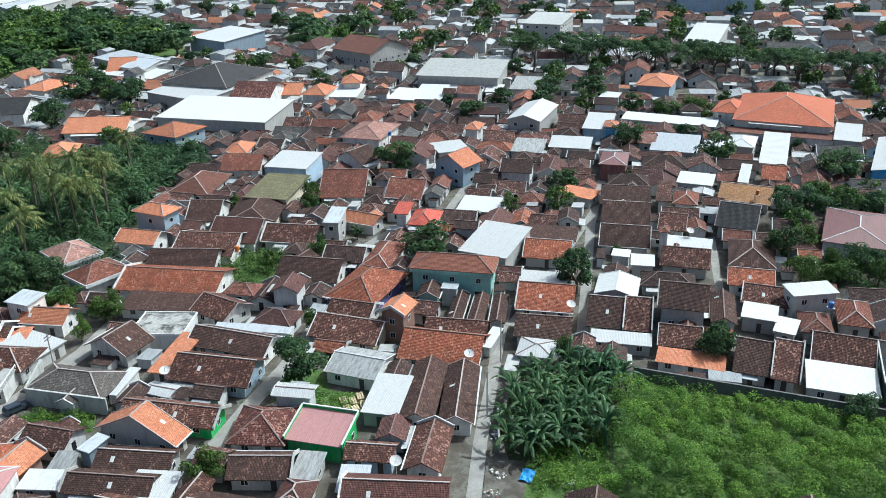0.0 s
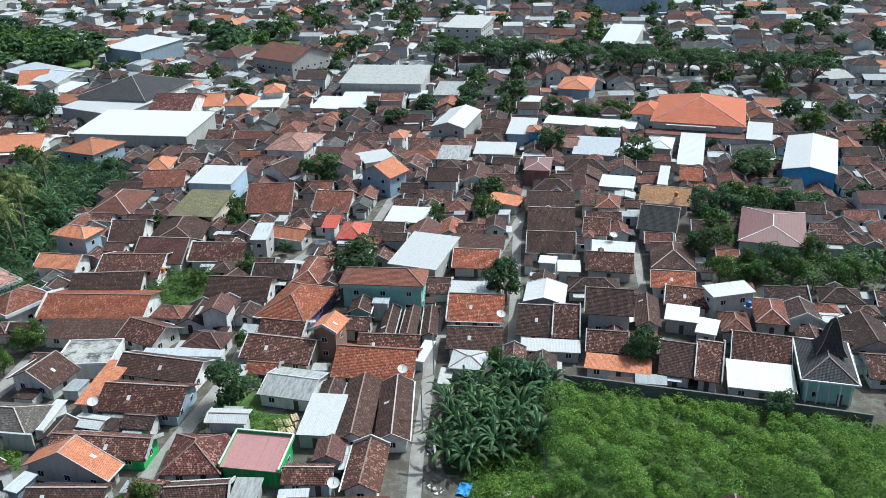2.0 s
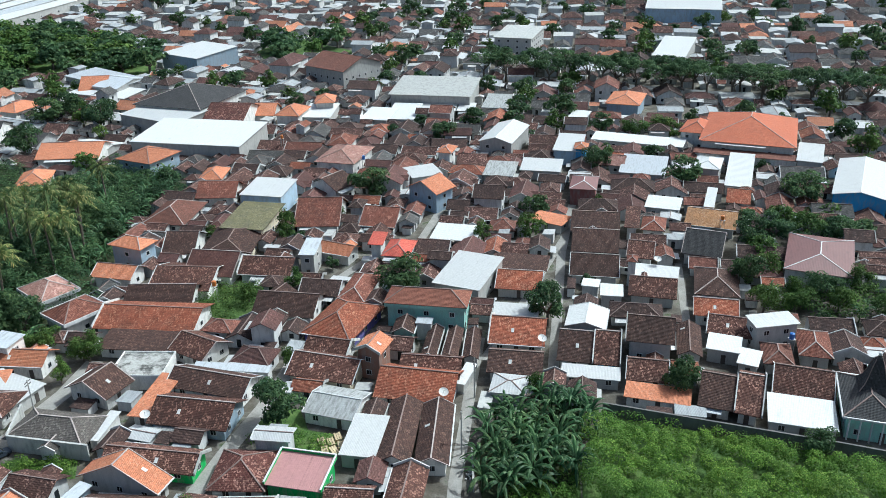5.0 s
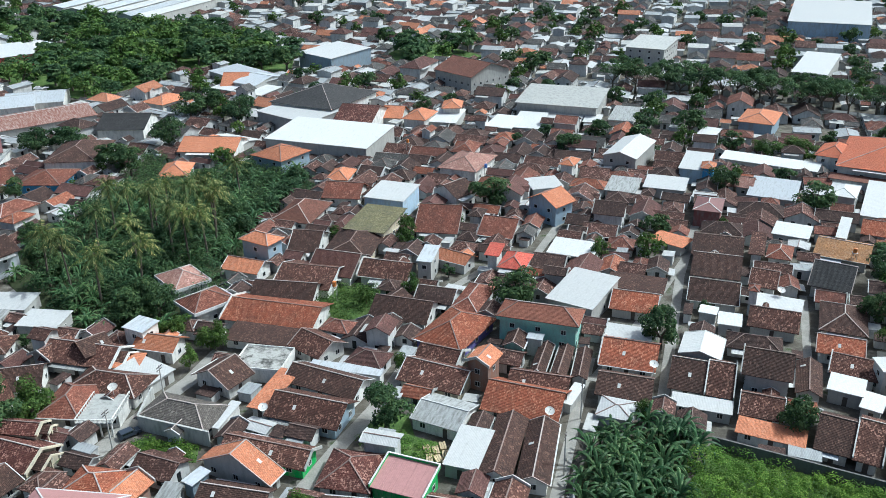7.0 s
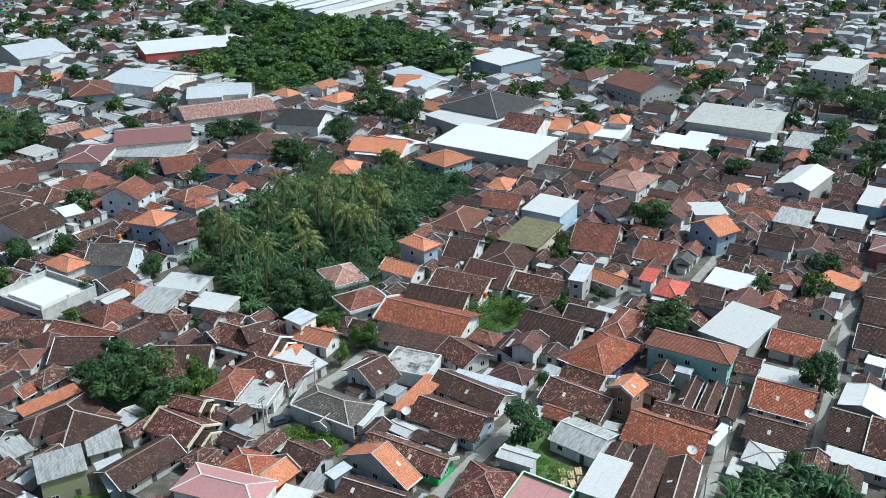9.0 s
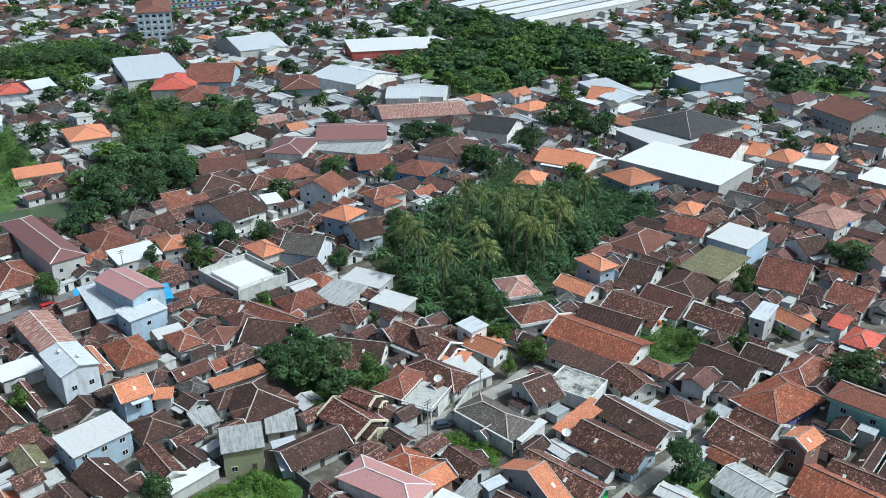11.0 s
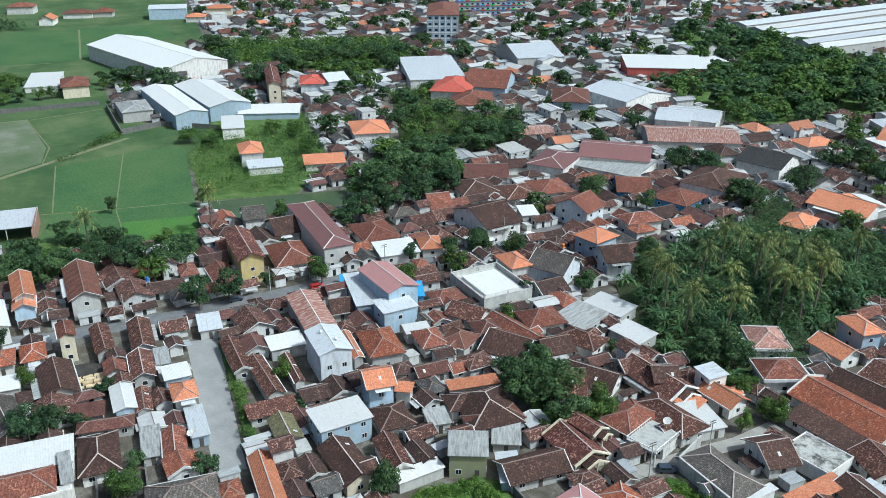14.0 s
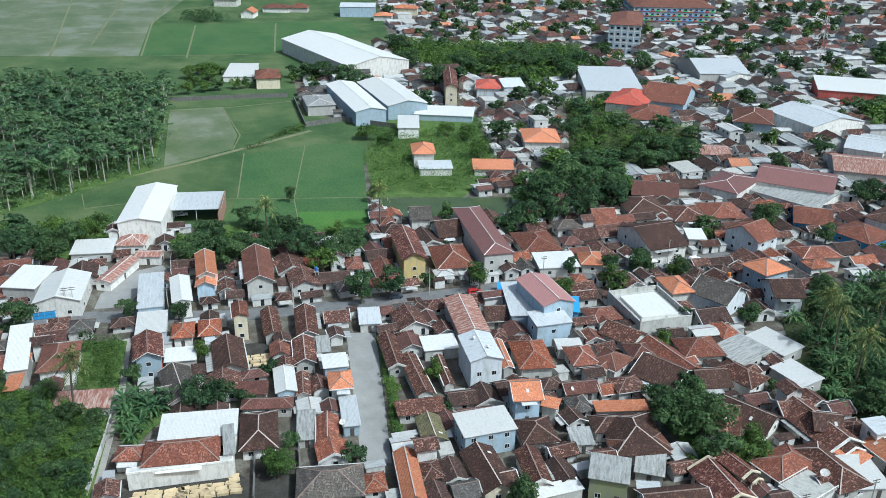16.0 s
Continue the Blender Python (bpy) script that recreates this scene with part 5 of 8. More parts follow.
house(-226.9, 28.3, 7.1, 20.3, 78, 5.25, "f", "palemetal", "bluegrey", 2)
house(-224.9, 36.1, 17.1, 5.6, 171, 5.25, "g", "white", "white", 2)
house(-233.9, 45.6, 17.0, 6.1, 169, 7.35, "g", "orange", "white", 2)
house(-225.8, 43.6, 7.3, 6.1, 165, 5.67, "g", "orange", "lightblue", 2)
house(-228.6, 59.8, 23.5, 8.8, 167, 6.3, "g", "redbrown", "grey", 2)
house(-198.7, 54.6, 15.1, 5.0, 168, 2.95, "g", "mottled", "grey", 2)
house(-194.5, 63.1, 16.2, 6.0, 164, 3.28, "g", "mottled", "grey", 2)
house(-185.9, 39.8, 15.8, 8.3, 170, 3.28, "g", "dark", "grey", 2)
house(-179.9, 57.6, 12.9, 5.9, 164, 3.12, "g", "mottled", "grey", 2)
house(-169.3, 41.2, 7.2, 5.7, 70, 2.79, "f", "tilered", "grey", 3)
house(-161.8, 42.4, 12.1, 4.7, 68, 2.79, "h", "tilered", "grey", 3)
house(-149.9, 47.7, 4.3, 10.8, 71, 2.46, "f", "asbestos", "grey", 3)
house(-146.1, 51.3, 9.6, 5.1, 160, 2.95, "g", "redm", "grey", 3)
house(-165.7, 52.3, 10.1, 3.8, 163, 2.79, "g", "mottled", "grey", 3)
house(-181.3, 63.2, 3.6, 8.0, 74, 2.95, "f", "asbestos", "grey", 2)
house(-190.4, 80.0, 6.2, 9.0, 71, 2.95, "f", "palemetal", "grey", 2)
house(-170.7, 77.9, 17.4, 5.0, 166, 2.79, "g", "mottled", "grey", 2)
house(-157.7, 78.7, 18.7, 4.7, 169, 2.95, "g", "mottled", "grey", 3)
house(-156.5, 85.6, 13.9, 2.7, 165, 2.95, "g", "mottled", "grey", 3)
house(-145.0, 73.6, 11.5, 5.8, 75, 2.79, "f", "mottled", "grey", 3)
house(-117.6, 75.8, 14.6, 7.6, 171, 3.28, "g", "dark", "cream", 3)
house(-114.2, 84.8, 12.2, 5.4, 163, 3.28, "g", "mottled", "white", 3)
house(-106.9, 85.7, 10.7, 3.7, 82, 2.79, "f", "white", "grey", 3)
house(-151.3, 107.9, 9.3, 14.1, 71, 4.62, "h", "orangem", "grey", 2)
house(-153.5, 100.7, 13.9, 2.7, 162, 5.25, "g", "orange", "grey", 3)
house(-153.2, 120.8, 7.0, 5.1, 69, 3.28, "f", "white", "grey", 2)
house(-110.1, 99.6, 5.4, 6.8, 75, 3.28, "g", "mottled", "white", 3)
house(-119.3, 111.0, 13.2, 7.0, 69, 2.95, "h", "dark", "white", 3)
house(-111.0, 109.9, 13.2, 6.2, 75, 2.95, "h", "redbrown", "white", 3)
house(-124.9, 92.2, 8.5, 9.6, 74, 3.28, "h", "dark", "grey", 3)
house(-119.2, 100.4, 5.2, 6.3, 67, 2.79, "f", "asbestos", "grey", 3)
house(-290.4, 39.2, 35.6, 14.7, 160, 8.4, "g", "white", "white", 1)
house(-293.1, 56.8, 17.5, 15.7, 70, 5.25, "f", "palemetal", "open", 1)
house(-272.5, 30.6, 9.4, 10.6, 67, 3.28, "h", "rust", "white", 1)
house(-271.4, 18.2, 13.0, 10.7, 72, 3.28, "f", "white", "grey", 1)
house(-251.0, 22.4, 18.0, 5.4, 143, 3.0, "g", "rust", "white", 2)
house(-259.2, 33.4, 8.4, 5.2, 65, 3.0, "g", "rust", "white", 2)
house(-518.9, 199.7, 101.3, 41.1, 5, 9.45, "g", "white", "white", 1)
house(-408.4, 163.7, 62.6, 16.2, 173, 7.35, "g", "white", "bluegrey", 1)
house(-408.9, 184.5, 56.1, 21.6, 174, 7.35, "g", "white", "bluegrey", 1)
house(-414.9, 146.3, 14.9, 22.4, 78, 5.25, "h", "asbestos", "grey", 1)
house(-408.1, 219.6, 41.7, 7.6, 154, 11.55, "g", "maroonm", "cream", 1)
house(-403.6, 241.2, 13.9, 20.8, 59, 7.35, "h", "red", "pale", 1)
house(-401.3, 253.1, 12.7, 19.1, 78, 7.35, "g", "palemetal", "pale", 1)
house(-314.8, 217.3, 17.1, 22.0, 63, 4.83, "h", "orange", "white", 1)
house(-314.2, 157.1, 10.1, 15.2, 68, 6.3, "h", "orange", "white", 1)
house(-290.6, 178.1, 17.1, 12.1, 63, 3.28, "f", "orange", "white", 1)
house(-375.4, 199.4, 29.9, 15.5, 57, 3.28, "f", "white", "bluegrey", 1)
house(-357.5, 170.6, 10.3, 18.9, 65, 5.25, "f", "white", "white", 1)
house(-300.3, 156.0, 14.1, 9.8, 68, 3.28, "f", "palemetal", "white", 1)
house(-228.1, 249.6, 16.1, 23.6, 23, 5.25, "h", "maroon", "white", 1)
house(-283.7, 359.9, 34.1, 32.7, -6, 6.3, "g", "palemetal", "white", 1)
house(-395.3, 397.5, 30.8, 46.2, 65, 6.3, "g", "palemetal", "grey", 1)
house(-387.7, 311.5, 32.1, 49.8, 61, 6.3, "f", "palemetal", "white", 1)
house(-354.1, 300.9, 22.2, 33.3, 41, 5.25, "h", "red", "white", 1)
house(-314.8, 431.0, 47.1, 30.9, 47, 7.35, "f", "white", "red", 1)
house(-507.0, 130.8, 17.5, 29.5, 66, 3.28, "f", "white", "white", 1)
house(-480.1, 139.0, 14.7, 22.1, 74, 6.3, "h", "redm", "cream", 1)
house(-356.4, 678.9, 188.5, 16.5, 84, 8.4, "g", "palemetal", "grey", 1)
house(-337.0, 667.4, 182.6, 13.5, 84, 8.4, "g", "white", "grey", 1)
house(-318.9, 657.0, 175.9, 14.5, 82, 8.4, "g", "palemetal", "grey", 1)
house(-301.6, 647.3, 172.8, 13.5, 82, 8.4, "g", "white", "grey", 1)
house(-285.2, 637.3, 168.0, 11.5, 82, 8.4, "g", "palemetal", "grey", 1)
house(-269.5, 628.6, 162.5, 13.0, 80, 8.4, "g", "white", "grey", 1)
house(-350.0, 323.5, 23.8, 35.6, 38, 5.25, "g", "redm", "bluegrey", 1)
house(-295.6, 330.5, 19.4, 29.2, 44, 6.3, "h", "redbrown", "bluegrey", 1)
house(-184.0, 216.4, 12.2, 14.4, 99, 6.3, "g", "redm", "pale", 1)
house(-196.5, 183.9, 14.7, 22.0, 83, 6.3, "g", "dark", "white", 1)
house(-331.0, 293.5, 22.0, 29.7, 47, 3.28, "h", "redm", "white", 1)
house(-270.2, 277.8, 17.5, 15.4, 62, 2.95, "g", "rust", "grey", 1)
house(-238.9, 342.1, 16.5, 24.7, 32, 6.3, "g", "palemetal", "white", 1)
house(-220.3, 278.0, 29.3, 25.5, 36, 5.25, "g", "maroon", "white", 1)
house(-212.6, 268.1, 28.6, 22.6, 16, 3.28, "f", "asbestos", "white", 1)
house(-249.6, 124.2, 7.9, 10.9, 70, 4.83, "g", "greytile", "white", 1)
house(-236.3, 128.0, 9.2, 13.8, 79, 3.28, "g", "dark", "white", 1)
house(-215.9, 119.1, 12.3, 17.8, 74, 3.12, "h", "redm", "white", 1)
house(-214.7, 150.3, 13.4, 17.0, 76, 3.28, "h", "redm", "white", 1)
house(-198.8, 147.5, 13.3, 11.0, 71, 3.28, "f", "white", "grey", 1)
house(-195.3, 158.6, 7.9, 10.2, 63, 3.28, "h", "orange", "grey", 1)
house(-164.1, 224.8, 13.9, 9.0, 69, 5.25, "h", "redm", "white", 1)
house(153.2, 565.2, 44.8, 64.5, -15, 10.5, "f", "white", "lightblue", 1)
house(-384.5, 395.6, 31.4, 19.2, -6, 5.25, "g", "palemetal", "white", 1)
house(-307.7, 445.6, 52.5, 19.8, 71, 6.3, "f", "white", "red", 1)
house(-235.9, 353.9, 25.4, 24.7, 24, 5.25, "g", "palemetal", "white", 1)
house(-216.9, 324.5, 40.5, 26.0, 46, 4.73, "g", "rust", "grey", 1)
house(-173.6, 318.5, 19.8, 21.8, 7, 5.25, "g", "slate", "white", 1)
house(-173.3, 280.4, 18.8, 25.5, 12, 5.25, "h", "dark", "white", 1)
house(-131.6, 269.7, 10.4, 14.6, 13, 3.28, "h", "orange", "white", 1)
house(-127.8, 294.2, 21.9, 17.8, 3, 4.73, "g", "orange", "white", 1)
house(-172.6, 257.9, 15.9, 17.1, 7, 3.28, "h", "redm", "blue", 1)
house(-156.3, 404.7, 43.7, 16.9, -38, 5.25, "f", "palemetal", "grey", 1)
house(-76.6, 237.4, 12.8, 18.1, -7, 2.95, "h", "redbrown", "white", 1)
house(-67.8, 215.5, 8.9, 13.4, -1, 2.79, "g", "dark", "white", 2)
house(-55.6, 202.1, 12.9, 14.4, -9, 2.79, "g", "tilered", "white", 2)
house(-33.4, 234.7, 12.9, 19.3, -2, 2.95, "g", "redm", "white", 2)
house(-15.5, 231.0, 10.6, 13.5, -12, 2.79, "g", "redm", "white", 2)
house(-73.2, 270.8, 8.0, 12.0, -2, 3.28, "h", "orange", "white", 1)
house(-67.7, 255.3, 12.4, 12.7, -1, 2.95, "g", "redm", "white", 1)
house(-83.4, 369.9, 7.0, 10.4, 4, 5.25, "h", "orange", "white", 1)
house(-70.2, 347.5, 9.1, 13.7, -3, 3.28, "g", "orange", "white", 1)
house(-81.9, 337.5, 16.6, 25.0, -7, 5.25, "g", "maroonm", "white", 1)
house(-178.8, 363.2, 13.6, 18.3, -20, 3.28, "h", "orange", "white", 1)
house(-132.1, 301.0, 11.4, 14.9, -27, 3.28, "h", "orange", "white", 1)
house(-124.7, 303.6, 17.7, 14.2, -21, 3.28, "g", "white", "grey", 1)
house(-149.4, 385.8, 32.4, 14.9, -23, 3.28, "f", "white", "grey", 1)
house(-157.9, 396.9, 12.5, 18.8, 7, 3.28, "g", "orange", "white", 1)
house(-145.5, 396.1, 15.2, 22.8, -26, 5.25, "g", "palemetal", "grey", 1)
house(-172.9, 325.7, 13.8, 18.5, -19, 3.28, "g", "slate", "white", 1)
house(23.8, 354.5, 10.5, 18.7, -12, 3.28, "f", "asbestos", "grey", 1)
house(-1.6, 365.0, 34.7, 27.5, -11, 7.35, "f", "concrete", "grey", 1)
house(45.0, 289.6, 9.3, 17.0, -15, 5.25, "f", "white", "lightblue", 1)
house(48.1, 283.1, 4.8, 7.2, -12, 6.3, "h", "orange", "blue", 1)
house(33.8, 272.7, 13.3, 11.1, -12, 3.28, "f", "white", "grey", 1)
house(53.3, 328.4, 7.2, 15.7, -23, 3.28, "f", "white", "grey", 1)
house(58.8, 275.1, 5.8, 8.6, -18, 3.28, "g", "pinkm", "grey", 1)
house(20.2, 269.6, 10.0, 12.6, -13, 3.28, "f", "asbestos", "grey", 1)
house(-0.2, 349.4, 14.7, 13.4, -7, 3.28, "f", "white", "grey", 1)
house(11.0, 346.8, 7.0, 10.4, -9, 3.28, "f", "white", "grey", 1)
house(2.8, 282.8, 5.5, 8.2, -17, 6.3, "h", "orange", "white", 1)
house(88.0, 240.4, 6.7, 10.1, -18, 3.28, "g", "orangem", "white", 1)
house(78.2, 234.9, 2.9, 14.1, -20, 5.25, "f", "white", "grey", 1)
house(-4.9, 263.3, 10.4, 9.5, 21, 5.25, "f", "white", "grey", 1)
house(-151.8, 137.7, 10.7, 9.2, 20, 2.95, "g", "mottled", "white", 2)
house(-147.1, 120.3, 7.4, 9.9, 73, 3.28, "h", "redm", "white", 2)
house(-142.1, 135.4, 7.7, 8.7, 72, 3.28, "h", "tilered", "white", 2)
house(-137.2, 150.6, 11.4, 10.3, 71, 3.28, "h", "redm", "white", 2)
house(-124.4, 142.5, 8.7, 9.1, 70, 3.28, "g", "dark", "white", 2)
house(-106.1, 151.0, 8.4, 7.0, 72, 3.28, "g", "mottled", "grey", 3)
house(-135.6, 111.7, 8.9, 5.8, 75, 2.79, "g", "tilered", "grey", 3)
house(-177.0, 112.3, 6.3, 9.4, 70, 2.79, "g", "dark", "grey", 2)
house(-239.0, 221.1, 18.0, 16.8, 52, 2.95, "g", "tilered", "white", 1)
house(-222.7, 183.4, 8.9, 13.4, 69, 3.28, "g", "redm", "white", 1)
house(-188.6, 173.7, 8.8, 6.2, 79, 2.79, "f", "white", "grey", 1)
house(-196.3, 203.1, 6.4, 8.9, 61, 3.28, "f", "white", "grey", 1)
house(-191.5, 253.9, 13.4, 18.2, 46, 3.28, "g", "redm", "blue", 1)
house(-222.3, 168.0, 9.9, 7.4, 77, 3.28, "h", "greytile", "white", 1)
house(-237.3, 236.0, 12.0, 9.9, 63, 3.28, "f", "dark", "white", 1)
house(-227.0, 205.0, 15.5, 17.8, 69, 3.28, "h", "dark", "white", 1)
house(-213.3, 214.0, 13.9, 16.0, 69, 3.28, "h", "mottled", "white", 1)
house(-209.9, 227.9, 14.5, 16.0, 68, 3.28, "h", "redm", "white", 1)


# ---- plants ----
def quads_mesh(name, corners, mat):
    """A mesh of loose quads; corners: n x 4 x 3."""
    n = len(corners)
    me = bpy.data.meshes.new(name)
    me.vertices.add(n * 4)
    me.vertices.foreach_set("co", corners.astype(np.float32).ravel())
    me.loops.add(n * 4)
    me.loops.foreach_set("vertex_index", np.arange(n * 4, dtype=np.int32))
    me.polygons.add(n)
    me.polygons.foreach_set("loop_start", np.arange(0, n * 4, 4, dtype=np.int32))
    me.materials.append(MATS[mat])
    me.update(calc_edges=True)
    me.validate()
    return me


def leaf_quads(rng, centres, normals, size, droop=0.3):
    """Leaf sprays at the centres, facing outward with a random turn."""
    n = len(centres)
    nor = normals + rng.normal(0, 0.4, (n, 3)) + np.array((0, 0, droop))
    nor /= np.linalg.norm(nor, axis=1, keepdims=True) + 1e-9
    a = np.cross(nor, rng.normal(0, 1, (n, 3)))
    a /= np.linalg.norm(a, axis=1, keepdims=True) + 1e-9
    b = np.cross(nor, a)
    s = size * rng.uniform(0.6, 1.35, (n, 1))
    bend = nor * s * 0.25
    return np.stack([centres - a * s - bend, centres - b * s * 0.55, centres + a * s - bend, centres + b * s * 0.55], axis=1)


def clump_points(rng, middles, radii, each, flat=0.75):
    """Points over the skins of many clumps."""
    d = rng.normal(0, 1, (len(middles) * each, 3))
    d /= np.linalg.norm(d, axis=1, keepdims=True)
    d[:, 2] = np.where(d[:, 2] < -0.35, -d[:, 2], d[:, 2])
    r = np.repeat(radii, each)[:, None] * rng.uniform(0.72, 1.08, (len(d), 1))
    return np.repeat(middles, each, axis=0) + d * r * np.array((1, 1, flat)), d


def broad_tree(seed, leaf, label, size=0.29):
    """A tree of crown radius 1 x 5 m and height 8 m, to be scaled."""
    rng = np.random.default_rng(seed)
    base = thing("tree", Matrix(), label, "tree")
    n = 20
    d = rng.normal(0, 1, (n, 3))
    d /= np.linalg.norm(d, axis=1, keepdims=True)
    mid = d * rng.uniform(0.45, 1.0, (n, 1)) * np.array((3.6, 3.6, 2.7)) + np.array((0, 0, 4.2))
    rad = rng.uniform(1.0, 1.9, n)
    pieces = [limb((0, 0, -0.1), (0.1, 0.05, 2.4), 0.34, 0.22)]
    for k in range(7):
        pieces.append(limb((0.1, 0.05, 1.7 + 0.1 * k), mid[k], 0.16, 0.04, 5))
    part("trunk", mesh_of("trunk", *merge(*pieces), ["bark"]), base)
    p, d = clump_points(rng, mid, rad, 118)
    part("crown", quads_mesh("crown", rng.permutation(leaf_quads(rng, p, d, size)), leaf), base)
    return base


def timber_tree(seed):
    """A tall pale trunk with a thin layered crown."""
    rng = np.random.default_rng(seed)
    base = thing("tree", Matrix(), "tall slender plantation tree with a pale trunk and layered crown", "tree", "plantation trees")
    top = rng.uniform(11.5, 14)
    pieces = [limb((0, 0, -0.1), (0.2, 0.1, top - 1), 0.2, 0.07)]
    mid = []
    for k in range(11):
        z, a = rng.uniform(top - 5.5, top), rng.uniform(0, math.tau)
        r = rng.uniform(0.8, 3.4) * (1.15 - 0.5 * (z - top + 5) / 5)
        mid.append((math.cos(a) * r, math.sin(a) * r, z))
        pieces.append(limb((0.15, 0.08, z - 0.9), mid[-1], 0.06, 0.02, 4))
    part("trunk", mesh_of("trunk", *merge(*pieces), ["pale_bark"]), base)
    p, d = clump_points(rng, np.array(mid), rng.uniform(1.0, 1.7, len(mid)), 42, 0.45)
    part("crown", quads_mesh("crown", rng.permutation(leaf_quads(rng, p, d, 0.42, 0.9)), "leaf_wood"), base)
    return base


def shade_tree(seed):
    """A roadside tree: forked trunk, wide flat-topped crown of many clumps, clear space below."""
    rng = np.random.default_rng(seed)
    base = thing("tree", Matrix(), "tall roadside shade tree with a wide flat dark crown", "tree", "trees of the avenue")
    n = 34
    a, r = rng.uniform(0, math.tau, n), 7.2 * np.sqrt(rng.uniform(0, 1, n))
    mid = np.c_[np.cos(a) * r, np.sin(a) * r, 11.2 - 0.035 * r * r + rng.uniform(-1.7, 0.9, n)]
    pieces = [limb((0, 0, -0.1), (0.2, 0.1, 4.6), 0.5, 0.36)]
    for k in range(9):
        pieces.append(limb((0.2, 0.1, 4.2), mid[k], 0.24, 0.05, 5))
    part("trunk", mesh_of("trunk", *merge(*pieces), ["bark"]), base)
    p, d = clump_points(rng, mid, rng.uniform(1.3, 2.3, n), 75, 0.6)
    part("crown", quads_mesh("crown", rng.permutation(leaf_quads(rng, p, d, 0.36, 0.6)), "leaf_deep"), base)
    return base


def palm_tree(seed):
    """A coconut palm: a curved ringed trunk and arching fronds cut into leaflets."""
    rng = np.random.default_rng(seed)
    base = thing("palm_tree", Matrix(), "tall coconut palm with arching feathery fronds", "palm tree", "palms of the grove")
    top = rng.uniform(11.0, 14.5)
    lean = rng.uniform(-1, 1, 2)
    path = [Vector((lean[0] * (k / 6) ** 2, lean[1] * (k / 6) ** 2, top * k / 6)) for k in range(7)]
    part("trunk", mesh_of("trunk", *merge(*[limb(path[k] - Vector((0, 0, 0.05)), path[k + 1], 0.24 - 0.015 * k, 0.22 - 0.015 * k) for k in range(6)]), ["bark"]), base)
    quads = []
    for k in range(21):
        a = k * 2.4 + rng.uniform(-0.2, 0.2)
        rise = 1.9 - 2.8 * k / 20 + rng.uniform(-0.2, 0.2)
        out = np.array((math.cos(a), math.sin(a), 0))
        side = np.array((-math.sin(a), math.cos(a), 0))
        length = rng.uniform(3.6, 4.6)
        reach = 1.0 - 0.3 * max(rise, 0) - 0.22 * max(-rise, 0)
        spine = [np.array(path[6]) + out * length * reach * s + np.array((0, 0, length * (rise * 0.75 * s - (0.42 + 0.3 * max(rise, 0)) * s * s))) for s in np.linspace(0, 1, 15)]
        for i in range(1, 14):
            w = 1.0 * math.sin(math.pi * min(1.0, 0.2 + 0.78 * i / 14)) ** 0.7
            step = spine[i + 1] - spine[i]
            for g in (-1, 1):
                tip = spine[i] + side * g * w * 0.6 + step * 1.5 - np.array((0, 0, 0.5 * w))
                quads.append((spine[i], spine[i] + step * 0.8, tip + step * 0.25, tip))
    part("crown", quads_mesh("crown", np.array(quads), "leaf_palm"), base)
    return base


def banana_plant(seed):
    """A banana plant: a green stem and broad arching blades folded at the rib."""
    rng = np.random.default_rng(seed)
    base = thing("banana_plant", Matrix(), "banana plant with broad arching green leaves", "banana plant", "banana grove")
    part("stem", mesh_of("stem", *limb((0, 0, -0.05), (0, 0, 2.2), 0.16, 0.09), ["leaf_banana"]), base)
    quads = []
    for k in range(16):
        a = k * 2.4 + rng.uniform(-0.5, 0.5)
        out = np.array((math.cos(a), math.sin(a), 0))
        side = np.array((-math.sin(a), math.cos(a), 0))
        length, rise = rng.uniform(2.3, 3.9), rng.uniform(0.4, 1.9)
        spine = [np.array((0, 0, 2.0)) + out * length * s * 0.9 + np.array((0, 0, length * (rise * s - (0.5 + 0.45 * rise) * s * s))) for s in np.linspace(0, 1, 7)]
        wide = [v * rng.uniform(0.65, 0.95) for v in (0.05, 0.2, 0.27, 0.29, 0.26, 0.18, 0.04)]
        for g in (-1, 1):
            for i in range(6):
                quads.append((spine[i], spine[i + 1], spine[i + 1] + side * g * wide[i + 1] - np.array((0, 0, wide[i + 1] * 0.45)), spine[i] + side * g * wide[i] - np.array((0, 0, wide[i] * 0.45))))
    part("leaf", quads_mesh("leaf", np.array(quads), "leaf_banana"), base)
    return base


def inside(x, y, outline):
    hit = False
    for (x0, y0), (x1, y1) in zip(outline, outline[1:] + outline[:1]):
        if (y0 > y) != (y1 > y) and x < (x1 - x0) * (y - y0) / (y1 - y0) + x0:
            hit = not hit
    return hit


def scatter(rng, outline, step, jitter=0.45):
    xs, ys = [p[0] for p in outline], [p[1] for p in outline]
    found = []
    for x in np.arange(min(xs), max(xs), step):
        for y in np.arange(min(ys), max(ys), step):
            px, py = x + rng.uniform(-jitter, jitter) * step, y + rng.uniform(-jitter, jitter) * step
            if inside(px, py, outline):
                found.append((px, py))
    return found


def built_on(x, y, margin=0.6):
    """Whether a house or a road stands at this place."""
    for q in TAKEN:
        dx, dy = x - q[0], y - q[1]
        if abs(dx) < 40 and abs(dy) < 40:
            c, s = math.cos(q[4]), math.sin(q[4])
            if abs(dx * c + dy * s) < q[2] + margin and abs(-dx * s + dy * c) < q[3] + margin:
                return True
    return False


